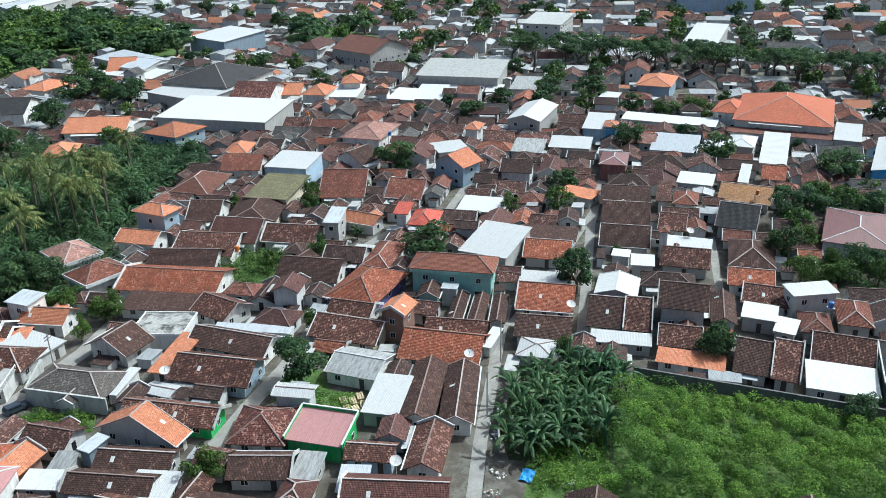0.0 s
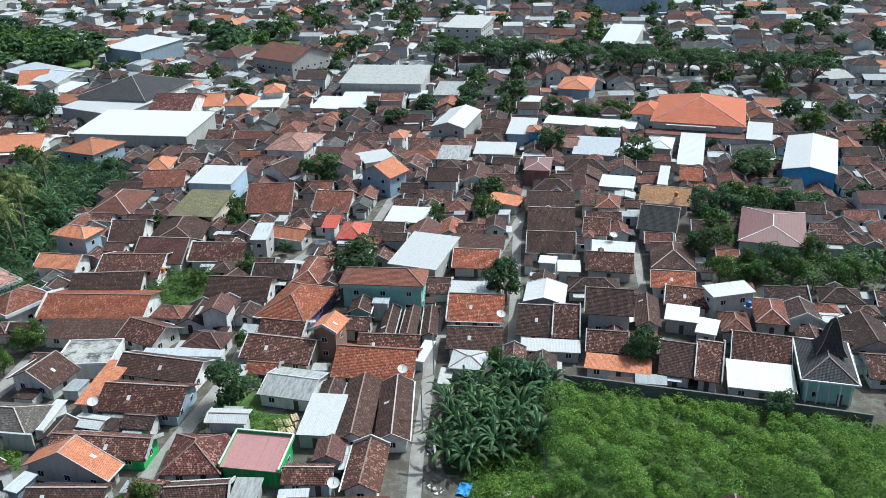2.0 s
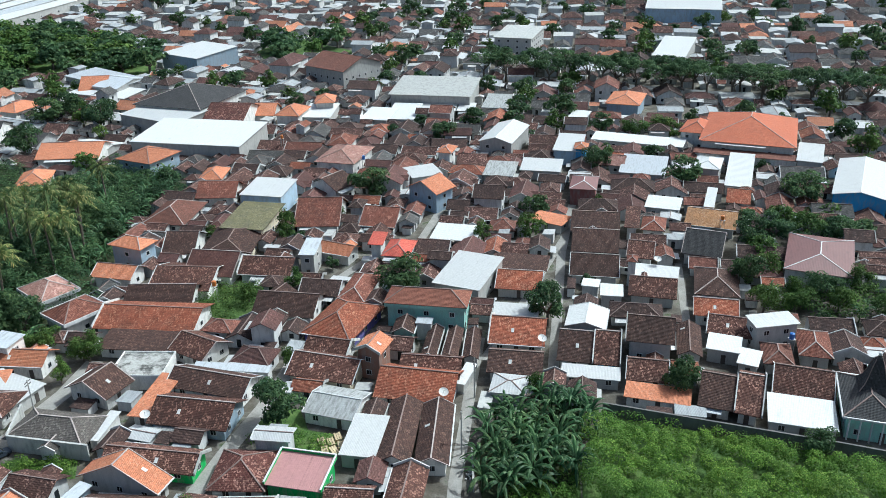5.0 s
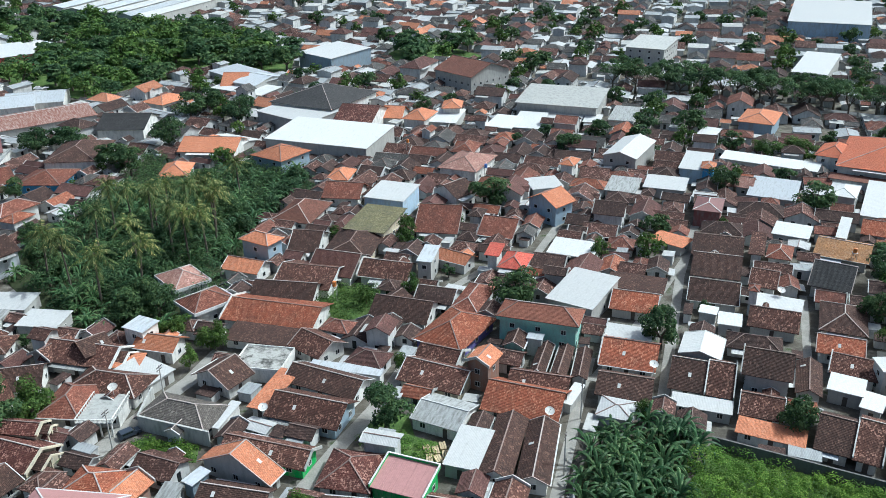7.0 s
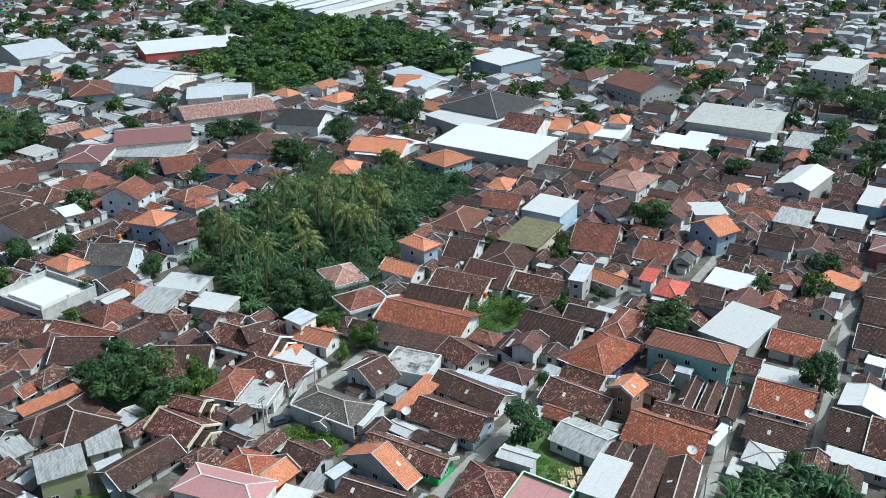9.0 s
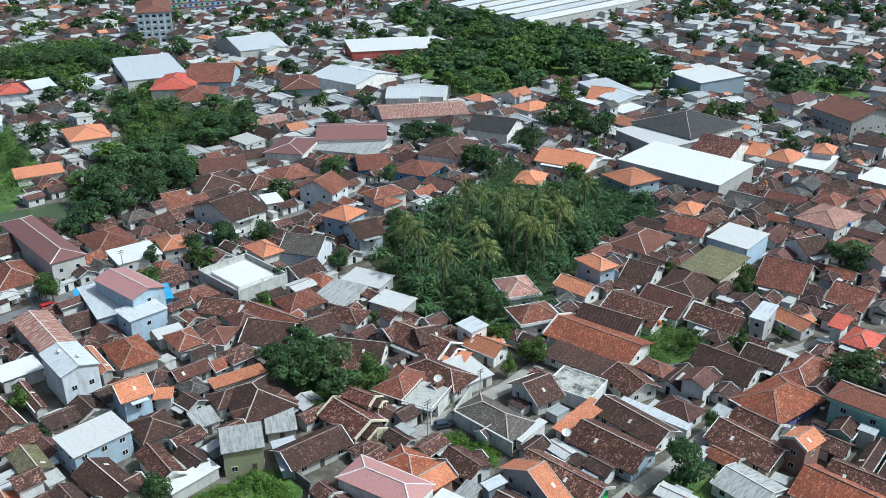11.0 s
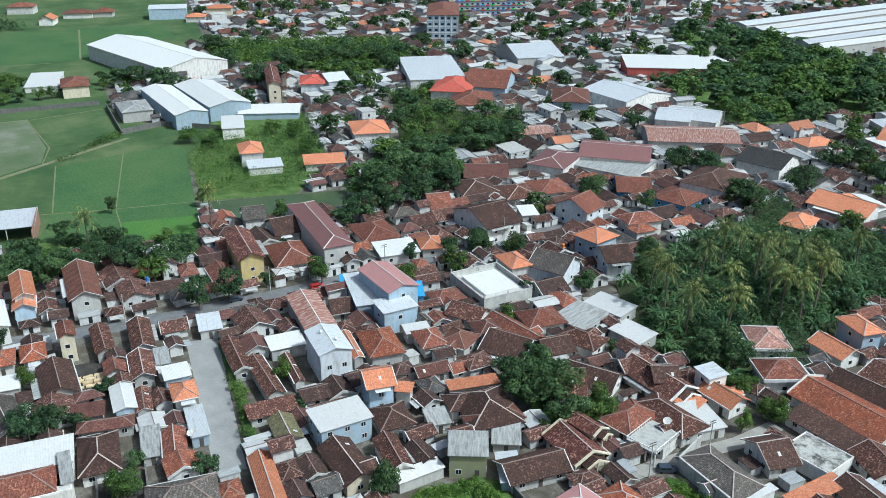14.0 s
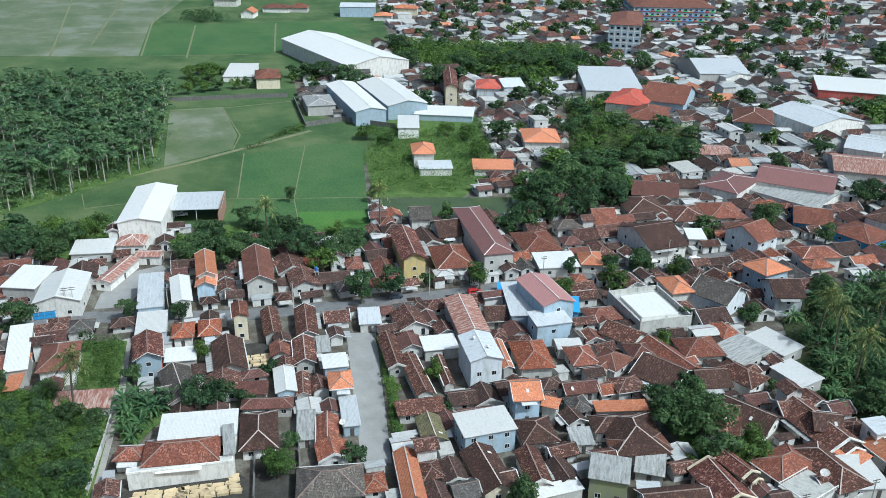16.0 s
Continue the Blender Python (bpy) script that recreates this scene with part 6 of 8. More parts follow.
def thicket(name, outline, step, tall, leaf, label, seed, leaves=70, size=0.3, hilly=False, lowest=0.12):
    """Dense undergrowth, one mesh."""
    rng = np.random.default_rng(seed)
    spots = np.array([q for q in scatter(rng, outline, step) if not built_on(*q, 0.4)])
    swell = np.array([0.55 + 0.45 * (noise.noise((x * 0.12, y * 0.12, seed)) + 0.6) for x, y in spots])
    h = tall * np.clip(swell, 0.25, 1.2) * rng.uniform(0.7, 1.1, len(spots))
    wide = step * rng.uniform(0.55, 1.0, len(spots))
    if hilly:
        mound = np.array([noise.noise((x * 0.16, y * 0.16, seed + 3)) + 0.6 * noise.noise((x * 0.06, y * 0.06, seed + 7)) for x, y in spots])
        h = tall * np.clip(0.62 + 0.95 * mound, lowest, 1.5) * rng.uniform(0.75, 1.15, len(spots))
        wide = step * np.clip(0.3 + 0.5 * h / tall, 0.35, 0.95)
    mid = np.c_[spots, h * 0.55 if not hilly else h * 0.75]
    p, d = clump_points(rng, mid, wide, leaves, 0.9)
    p[:, 2] = np.maximum(p[:, 2], 0.05)
    return tagged(new(name, quads_mesh(name, leaf_quads(rng, p, d, size, 0.8), leaf)), label, "bushes", "", "stuff")


DEEP = [broad_tree(s, "leaf_deep", "broad leafy tree with dense dark green foliage") for s in (1, 2, 3, 4)]
FRESH = [broad_tree(s, "leaf_fresh", "leafy tree with fresh light green foliage", 0.25) for s in (5, 6, 7)]
TIMBER = [timber_tree(s) for s in (11, 12, 13, 14)]
PALMS = [palm_tree(s) for s in (21, 22, 23, 24)]
SHADE = [shade_tree(s) for s in (61, 62, 63)]
BANANAS = [banana_plant(s) for s in (31, 32, 33)]
PLANTED = random.Random(11)


def plant(kinds, x, y, sx=1.0, sz=1.0):
    ob = copy_thing(PLANTED.choice(kinds), pose(x, y, 0, 0, 0, PLANTED.uniform(0, 360)))
    ob.scale = (sx, sx, sz)
    return ob


JOINED = {}


def join_plant(stand, kinds, x, y, sx=1.0, sz=1.0):
    """A plant of a wood too large to count: kept for the one mesh of that wood."""
    JOINED.setdefault(stand, []).append((PLANTED.choice(kinds), pose(x, y, 0, 0, 0, PLANTED.uniform(0, 360)) @ Matrix.Diagonal((sx, sx, sz, 1))))


def build_stand(stand, name, label, thins=()):
    """Joins the plants of a stand; thins: farther than so many metres, one leaf spray in so many, each larger."""
    verts, counts, loops, index, mats = [], [], [], [], []
    base = 0
    for mould, m in JOINED.get(stand, ()):
        r, off = np.array(m.to_3x3()), np.array(m.translation)
        thin = max([k for far, k in thins if math.hypot(off[0], off[1]) > far], default=1)
        for ob in mould.children:
            me = ob.data
            co = np.empty(len(me.vertices) * 3, np.float32)
            me.vertices.foreach_get("co", co)
            co = co.reshape(-1, 3)
            lv = np.empty(len(me.loops), np.int32)
            me.loops.foreach_get("vertex_index", lv)
            n = np.empty(len(me.polygons), np.int32)
            me.polygons.foreach_get("loop_total", n)
            if ob.name.startswith("crown") and thin > 1:
                keep = len(n) // thin
                n, lv, co = n[:keep], lv[:keep * 4], co[:keep * 4].reshape(-1, 4, 3)
                mid = co.mean(axis=1, keepdims=True)
                co = (mid + (co - mid) * math.sqrt(thin) * 0.95).reshape(-1, 3)
            if me.materials[0] not in mats:
                mats.append(me.materials[0])
            verts.append(co @ r.T + off)
            loops.append(lv + base)
            counts.append(n)
            index.append(np.full(len(n), mats.index(me.materials[0]), np.int32))
            base += len(co)
    if not verts:
        return None
    verts, loops, counts, index = (np.concatenate(q) for q in (verts, loops, counts, index))
    me = bpy.data.meshes.new(name)
    me.vertices.add(len(verts))
    me.vertices.foreach_set("co", verts.astype(np.float32).ravel())
    me.loops.add(len(loops))
    me.loops.foreach_set("vertex_index", loops.astype(np.int32))
    me.polygons.add(len(counts))
    me.polygons.foreach_set("loop_start", (np.cumsum(counts) - counts).astype(np.int32))
    for m in mats:
        me.materials.append(m)
    me.polygons.foreach_set("material_index", index)
    me.update(calc_edges=True)
    return tagged(new(name, me), label, "trees", "", "stuff")


def tree(x, y, r, h, kinds):
    plant(kinds, x, y, r / 4.6, h / 7.6)
    TAKEN.append((x, y, min(r * 0.35, 1.6), min(r * 0.35, 1.6), 0))


# ---- trees that stand alone ----
tree(-7.9, 187.7, 7.8, 10.8, DEEP)
tree(-28.9, 135.6, 5.8, 10.8, DEEP)
tree(24.9, 172.4, 5.8, 10.8, DEEP)
tree(-19.9, 251.2, 7.8, 12, DEEP)
tree(19.6, 143.8, 2.4, 6, FRESH)
tree(47.6, 144.1, 4.3, 8.4, DEEP)
tree(-37.8, 107.2, 3.6, 7.2, FRESH)
tree(51.7, 273.4, 5.4, 9.6, DEEP)
tree(76.0, 257.8, 7.2, 10.8, DEEP)
tree(79.9, 310.6, 7.2, 8.4, FRESH)
tree(71.9, 311.0, 6, 8.4, FRESH)
tree(84.3, 308.1, 6, 8.4, FRESH)
tree(106.7, 240.5, 7.2, 10.8, DEEP)
tree(12.5, 217.3, 3.1, 7.2, FRESH)
tree(-28.4, 234.9, 3.1, 7.2, FRESH)
tree(-42.0, 225.2, 3, 8.4, FRESH)
tree(-41.3, 220.6, 3, 6, FRESH)
tree(0.9, 307.4, 6, 9.6, DEEP)
tree(-60.3, 358.8, 4.8, 8.4, DEEP)
tree(-35.0, 191.9, 2.9, 6, FRESH)
tree(-44.6, 185.6, 2.6, 4.8, FRESH)
tree(-29.4, 155.1, 2.4, 6, FRESH)
tree(74.1, 188.2, 4.8, 9.6, DEEP)
tree(74.1, 176.2, 4.1, 7.2, FRESH)
tree(81.3, 176.1, 4.3, 7.2, FRESH)
tree(88.9, 180.3, 4.8, 8.4, DEEP)
tree(89.4, 213.6, 5.4, 9.6, DEEP)
tree(98.8, 215.4, 5.4, 8.4, FRESH)
tree(105.0, 213.2, 5.4, 8.4, DEEP)
tree(81.7, 209.7, 4.8, 9.6, DEEP)
tree(-73.1, 160.0, 3.6, 7.2, FRESH)
tree(-84.4, 164.0, 4.1, 7.2, FRESH)
tree(-75.8, 151.8, 2.4, 6, FRESH)
tree(-92.0, 171.9, 5.4, 9.6, DEEP)
tree(-96.6, 174.9, 5.4, 9.6, DEEP)
tree(-97.6, 169.1, 6, 9.6, DEEP)
tree(66.6, 124.5, 3.8, 6, DEEP)
tree(-112.8, 122.6, 6.6, 10.8, DEEP)
tree(-109.0, 126.1, 7.2, 12, DEEP)
tree(-99.8, 122.8, 6, 9.6, DEEP)
tree(-98.0, 129.0, 5.4, 9.6, FRESH)
tree(-102.2, 118.3, 2.9, 4.8, FRESH)
tree(-74.5, 160.3, 3.6, 6, FRESH)
tree(-183.3, 169.2, 5.4, 9.6, DEEP)
tree(-176.2, 177.7, 4.8, 8.4, DEEP)
tree(-144.3, 176.1, 4.2, 7.2, DEEP)
tree(-195.6, 288.2, 7.2, 10.8, DEEP)
tree(-186.0, 293.8, 7.2, 10.8, DEEP)
tree(-194.5, 233.7, 4.8, 8.4, DEEP)
tree(-175.6, 243.1, 4.8, 8.4, DEEP)
tree(-148.7, 300.2, 7.2, 13.2, DEEP)
tree(-149.1, 270.5, 7.2, 10.8, DEEP)
tree(-157.5, 275.1, 7.2, 10.8, DEEP)
tree(-149.6, 347.2, 8.4, 13.2, DEEP)
tree(-157.0, 339.6, 8.4, 13.2, DEEP)
tree(-133.9, 335.1, 7.2, 12, DEEP)
tree(-137.8, 37.3, 3.6, 8.4, FRESH)
tree(-107.2, 77.6, 3.8, 8.4, DEEP)
tree(-185.4, 170.7, 4.2, 8.4, DEEP)
tree(-177.1, 177.4, 3.6, 7.2, FRESH)
tree(-196.7, 118.7, 4.8, 9.6, FRESH)
tree(-203.2, 92.0, 5.4, 10.8, DEEP)
tree(-203.3, 83.1, 5.4, 10.8, DEEP)
tree(-216.2, 33.4, 3.4, 6, DEEP)
tree(-222.3, 21.0, 3.6, 7.2, DEEP)
tree(-226.7, -6.2, 6, 10.8, DEEP)
tree(-190.2, 34.5, 2.9, 7.2, FRESH)
tree(-188.1, 16.8, 3.1, 6, DEEP)
tree(-170.1, 28.6, 4.8, 8.4, DEEP)
tree(-169.3, 32.9, 4.2, 7.2, DEEP)
tree(-247.0, 173.8, 8.4, 13.2, DEEP)
tree(-252.4, 187.6, 8.4, 14.4, DEEP)
tree(-245.1, 195.6, 9, 14.4, DEEP)
tree(-233.3, 196.0, 8.4, 13.2, DEEP)
tree(-230.8, 180.1, 8.4, 13.2, DEEP)
tree(-232.4, 167.8, 7.2, 12, DEEP)
tree(-230.8, 156.2, 7.2, 10.8, DEEP)
tree(-256.1, 77.4, 6, 10.8, DEEP)
tree(-240.4, 77.0, 6, 10.8, DEEP)
tree(-237.7, 81.7, 6, 9.6, DEEP)
tree(-248.2, 70.0, 5.4, 9.6, DEEP)
tree(-245.8, 60.1, 6, 10.8, DEEP)
tree(-243.7, 54.2, 6, 10.8, DEEP)
tree(-254.5, 47.0, 6, 10.8, DEEP)
tree(-263.4, 54.5, 5.4, 9.6, DEEP)
tree(-250.7, 43.5, 6, 9.6, DEEP)
tree(-232.5, 87.4, 6, 9.6, DEEP)
tree(-238.7, 94.7, 4.8, 8.4, DEEP)
tree(-268.5, 5.6, 6, 9.6, DEEP)
tree(-280.3, 1.6, 6, 9.6, DEEP)
tree(-280.7, 11.8, 6, 9.6, DEEP)
tree(-280.2, 18.7, 6, 9.6, FRESH)
tree(-278.4, -5.1, 6, 9.6, DEEP)
tree(-291.9, 90.3, 2.6, 7.2, DEEP)
tree(-278.8, 118.7, 2.6, 7.2, DEEP)
tree(-145.7, 176.9, 3.8, 6, FRESH)
tree(-197.8, 238.5, 6, 9.6, DEEP)
tree(-192.8, 149.0, 3.1, 7.2, DEEP)
tree(-189.2, 161.6, 3.4, 7.2, DEEP)
tree(-279.1, 254.4, 8.4, 13.2, DEEP)
tree(-268.9, 252.2, 8.4, 12, DEEP)
tree(-266.5, 237.9, 8.4, 12, DEEP)
tree(-273.1, 265.6, 6, 9.6, DEEP)
tree(-304.9, 243.0, 7.2, 10.8, FRESH)
tree(-281.8, 219.9, 7.2, 10.8, FRESH)
tree(-318.2, 236.5, 7.2, 10.8, DEEP)
tree(-344.3, 152.2, 6, 7.2, FRESH)
tree(-356.0, 148.8, 6, 7.2, FRESH)
tree(-334.2, 190.7, 6, 8.4, FRESH)
tree(-345.2, 184.6, 6, 7.2, FRESH)
tree(-308.9, 182.3, 6, 8.4, FRESH)
tree(-431.7, 222.3, 9.6, 14.4, DEEP)
tree(-460.2, 256.0, 10.8, 14.4, DEEP)
tree(-460.9, 276.5, 10.8, 14.4, DEEP)
tree(-452.7, 296.2, 10.8, 14.4, DEEP)
tree(-438.5, 307.7, 10.8, 14.4, DEEP)
tree(-416.8, 305.3, 9.6, 13.2, DEEP)
tree(-484.9, 229.4, 9.6, 13.2, DEEP)
tree(-539.9, 246.8, 10.8, 13.2, DEEP)
tree(-477.7, 171.2, 9.6, 12, DEEP)
tree(-465.4, 180.5, 9.6, 12, DEEP)
tree(-444.5, 182.5, 8.4, 10.8, DEEP)
tree(-491.8, 98.5, 6, 7.2, FRESH)
tree(-502.5, 110.6, 6, 7.2, FRESH)
tree(-520.3, 108.2, 6, 7.2, FRESH)
tree(-429.7, 371.4, 8.4, 12, DEEP)
tree(-416.7, 402.2, 8.4, 12, DEEP)
tree(-491.7, 557.6, 10.8, 13.2, DEEP)
tree(-296.0, 364.8, 7.2, 10.8, DEEP)
tree(-139.2, 38.3, 3.6, 6, FRESH)
tree(-146.3, 42.6, 2.4, 4.8, DEEP)
tree(-166.8, 38.1, 3.1, 4.8, DEEP)

# ---- groves, woods and fields ----
thicket("thicket", ACACIA, 2.55, 6.0, "leaf_bright", "dense bright green feathery acacia thicket", 41, 270, 0.19, True, 0.5)
thicket("weeds", WALL_FOOT, 2.0, 2.0, "leaf_bright", "tall weeds at the foot of the block wall", 79, 90, 0.2)
thicket("weeds", CLEARING, 1.7, 1.5, "leaf_bright", "tangled light green weeds and saplings in a clearing", 78, 90, 0.2)
for x, y in scatter(np.random.default_rng(42), BANANA, 3.5):
    plant(BANANAS, x, y, PLANTED.uniform(1.03, 1.49), PLANTED.uniform(1.15, 1.72))
grove = np.random.default_rng(43)
plant(PALMS, -122.8, 200.9, PLANTED.uniform(1.25, 1.5), PLANTED.uniform(1.1, 1.35))
plant(PALMS, -114.1, 215.4, PLANTED.uniform(1.25, 1.5), PLANTED.uniform(1.1, 1.35))
plant(PALMS, -97.6, 202.1, PLANTED.uniform(1.25, 1.5), PLANTED.uniform(1.1, 1.35))
plant(PALMS, -96.6, 219.2, PLANTED.uniform(1.25, 1.5), PLANTED.uniform(1.1, 1.35))
plant(PALMS, -101.2, 182.7, PLANTED.uniform(1.25, 1.5), PLANTED.uniform(1.1, 1.35))
plant(PALMS, -109.1, 176.3, PLANTED.uniform(1.25, 1.5), PLANTED.uniform(1.1, 1.35))
plant(PALMS, -128.0, 184.6, PLANTED.uniform(1.25, 1.5), PLANTED.uniform(1.1, 1.35))
plant(PALMS, -118.7, 179.6, PLANTED.uniform(1.25, 1.5), PLANTED.uniform(1.1, 1.35))
plant(PALMS, -101.5, 250.7, PLANTED.uniform(1.25, 1.5), PLANTED.uniform(1.1, 1.35))
plant(PALMS, -113.3, 225.0, PLANTED.uniform(1.25, 1.5), PLANTED.uniform(1.1, 1.35))
plant(PALMS, -104.0, 225.4, PLANTED.uniform(1.25, 1.5), PLANTED.uniform(1.1, 1.35))
plant(PALMS, -124.4, 213.5, PLANTED.uniform(1.25, 1.5), PLANTED.uniform(1.1, 1.35))
plant(PALMS, -104.1, 217.7, PLANTED.uniform(1.25, 1.5), PLANTED.uniform(1.1, 1.35))
plant(PALMS, -99.2, 224.7, PLANTED.uniform(1.25, 1.5), PLANTED.uniform(1.1, 1.35))
plant(PALMS, -115.2, 220.4, PLANTED.uniform(1.25, 1.5), PLANTED.uniform(1.1, 1.35))
plant(PALMS, -110.7, 198.8, PLANTED.uniform(1.25, 1.5), PLANTED.uniform(1.1, 1.35))
plant(PALMS, -104.4, 206.8, PLANTED.uniform(1.25, 1.5), PLANTED.uniform(1.1, 1.35))
plant(PALMS, -93.2, 204.4, PLANTED.uniform(1.25, 1.5), PLANTED.uniform(1.1, 1.35))
plant(PALMS, -123.0, 220.6, PLANTED.uniform(1.25, 1.5), PLANTED.uniform(1.1, 1.35))
plant(PALMS, -94.2, 213.6, PLANTED.uniform(1.25, 1.5), PLANTED.uniform(1.1, 1.35))
plant(PALMS, -177.9, 2.3, PLANTED.uniform(1.25, 1.5), PLANTED.uniform(1.1, 1.35))
plant(PALMS, -251.8, 109.9, PLANTED.uniform(1.25, 1.5), PLANTED.uniform(1.1, 1.35))
plant(PALMS, -254.2, 70.4, PLANTED.uniform(1.25, 1.5), PLANTED.uniform(1.1, 1.35))
thicket("undergrowth", PALM_GROVE, 3.3, 3.2, "leaf_deep", "dark undergrowth beneath the palms", 44, 60, 0.36, True)
for x, y in scatter(np.random.default_rng(81), PALM_GROVE, 9.0):
    if not built_on(x, y, 2.0) and PLANTED.random() < 0.5:
        s = PLANTED.uniform(0.75, 1.05)
        plant(DEEP, x, y, s, s)
for x, y in scatter(grove, PALM_GROVE, 4.4):
    if not built_on(x, y, 2.0) and PLANTED.random() < 0.62:
        join_plant("banana", BANANAS, x, y, PLANTED.uniform(1.0, 1.4), PLANTED.uniform(1.0, 1.6))
for x, y in scatter(np.random.default_rng(45), FOREST, 6.75):
    if x > -356:
        plant(TIMBER, x, y, PLANTED.uniform(1.08, 1.5), PLANTED.uniform(1.02, 1.38))
    else:
        join_plant("timber", TIMBER, x, y, PLANTED.uniform(1.14, 1.56), PLANTED.uniform(1.02, 1.38))
thicket("undergrowth", FOREST, 5, 2, "leaf_wood", "low green undergrowth of the plantation", 46, 40, 0.5)
thicket("thicket", WOODLOT, 2.2, 4.0, "leaf_fresh", "dense dark green shrubs and saplings", 47, 130, 0.3)
for x, y in scatter(np.random.default_rng(49), WOODLOT, 4.6):
    if not built_on(x, y, 1.0):
        s = PLANTED.uniform(0.55, 0.85)
        plant(FRESH if PLANTED.random() < 0.6 else DEEP, x, y, s, s * PLANTED.uniform(0.9, 1.2))
for x, y in scatter(np.random.default_rng(48), PLANTAIN, 3.25):
    plant(BANANAS, x, y, PLANTED.uniform(1.03, 1.38), PLANTED.uniform(1.03, 1.49))
for k, (outline, step, low, high) in enumerate(((TREEMASS, 8.75, 1.22, 1.71), (PARK, 16, 0.98, 1.71), (STRIP, 17, 1.1, 1.6), (HEDGE, 8.6, 0.75, 1.2), (HEDGE_TWO, 8.75, 0.85, 1.28),
                                                (WOODS, 14.5, 1.46, 2.32), (WOODS_TWO, 13.5, 1.34, 2.2), (WOODS_THREE, 15.5, 1.59, 2.44), (WOODS_FOUR, 12.5, 1.46, 2.2), (GARDEN, 8.75, 0.73, 1.16), (CLUMP, 6.25, 0.85, 1.22))):
    for x, y in scatter(np.random.default_rng(50 + k), outline, step):
        s = PLANTED.uniform(low, high)
        if not built_on(x, y, 1.5):
            kinds = FRESH if PLANTED.random() < 0.38 else DEEP
            if math.hypot(x, y) < 215:
                plant(kinds, x, y, s, s * PLANTED.uniform(0.75, 1.0))
            else:
                join_plant("woods", kinds, x, y, s, s * PLANTED.uniform(0.6, 0.95))
for k in range(17):
    plant(SHADE, 22 + 9.3 * k + PLANTED.uniform(-1.5, 1.5), 409 - 4.05 * k + PLANTED.uniform(-2.5, 2.5), PLANTED.uniform(0.95, 1.25), PLANTED.uniform(1.0, 1.25))
    if k % 3 != 1:
        plant(SHADE, 27 + 9.3 * k + PLANTED.uniform(-1.5, 1.5), 420 - 4.05 * k + PLANTED.uniform(-2.5, 2.5), PLANTED.uniform(0.9, 1.15), PLANTED.uniform(0.95, 1.2))
for k in range(11):
    plant(FRESH if k % 3 else DEEP, -476 - 0.4 * k + PLANTED.uniform(-1.5, 1.5), 84 + 8.4 * k + PLANTED.uniform(-2, 2), PLANTED.uniform(0.75, 1.05), PLANTED.uniform(0.8, 1.0))
for x, y in ((-492, 158), (-497, 182), (-500, 196), (-497, 208), (-510, 112), (-518, 121), (-513, 101), (-527, 114)):
    plant(DEEP if y > 150 else FRESH, x, y, PLANTED.uniform(0.9, 1.4), PLANTED.uniform(0.9, 1.25))
thicket("weeds", [(-365, 92), (-369, 100), (-392, 128), (-386, 132), (-372, 112), (-362, 98)], 2.6, 1.8, "leaf_fresh", "rough weeds along the field track", 91, 50, 0.34)
thicket("bushes", [(-735, 140), (-700, 150), (-705, 172), (-742, 166)], 6.0, 7.0, "leaf_deep", "dark bushes beside far houses in the fields", 92, 60, 0.8)
thicket("bushes", STRIP, 5.5, 7.5, "leaf_fresh", "belt of dense green bushes beside the fields", 93, 70, 0.7)
thicket("bushes", PARK, 4.6, 3.2, "leaf_fresh", "overgrown garden bushes between the houses", 94, 60, 0.42, True)
thicket("undergrowth", GROVE_EDGE, 3.75, 5.62, "leaf_deep", "dark green bushes at the edge of the grove", 71, 90, 0.36)
thicket("bushes", LOT_GREEN, 2.4, 2.6, "leaf_fresh", "lush bushes in an overgrown lot", 75, 110, 0.24)
thicket("weeds", LOT_WEEDS, 1.5, 1.0, "leaf_bright", "low weeds in a walled lot", 76, 70, 0.2)
thicket("weeds", LOT_GRASS, 1.6, 0.8, "leaf_bright", "tufts of grass and weeds in an open lot", 77, 50, 0.2)
thicket("weeds", [(-103.6, 84), (-99.4, 95.6), (-90, 95.6), (-87.8, 93), (-90.6, 86), (-95.5, 91), (-101, 78)], 1.5, 1.5, "leaf_bright", "lush green weeds in an open lot", 95, 80, 0.22)
thicket("bushes", GARDEN_EDGE, 3.0, 4.2, "leaf_fresh", "lush garden shrubs behind the houses", 96, 90, 0.28, True)
for x, y in scatter(np.random.default_rng(97), GARDEN_EDGE, 5.5):
    if not built_on(x, y, 1.0):
        plant(BANANAS if PLANTED.random() < 0.6 else FRESH, x, y, PLANTED.uniform(0.8, 1.1), PLANTED.uniform(0.8, 1.2))
thicket("bushes", LANE_GREEN, 1.7, 3.2, "leaf_fresh", "green shrubs along the concrete yard", 73, 90, 0.24)
thicket("bushes", GREEN_PLOT, 2.3, 3.6, "leaf_fresh", "leafy vegetable plot behind the houses", 74, 90, 0.26)
thicket("bushes", MEADOW_BUSHES, 4.25, 2.75, "leaf_fresh", "light green bushes in the overgrown meadow", 72, 70, 0.32)


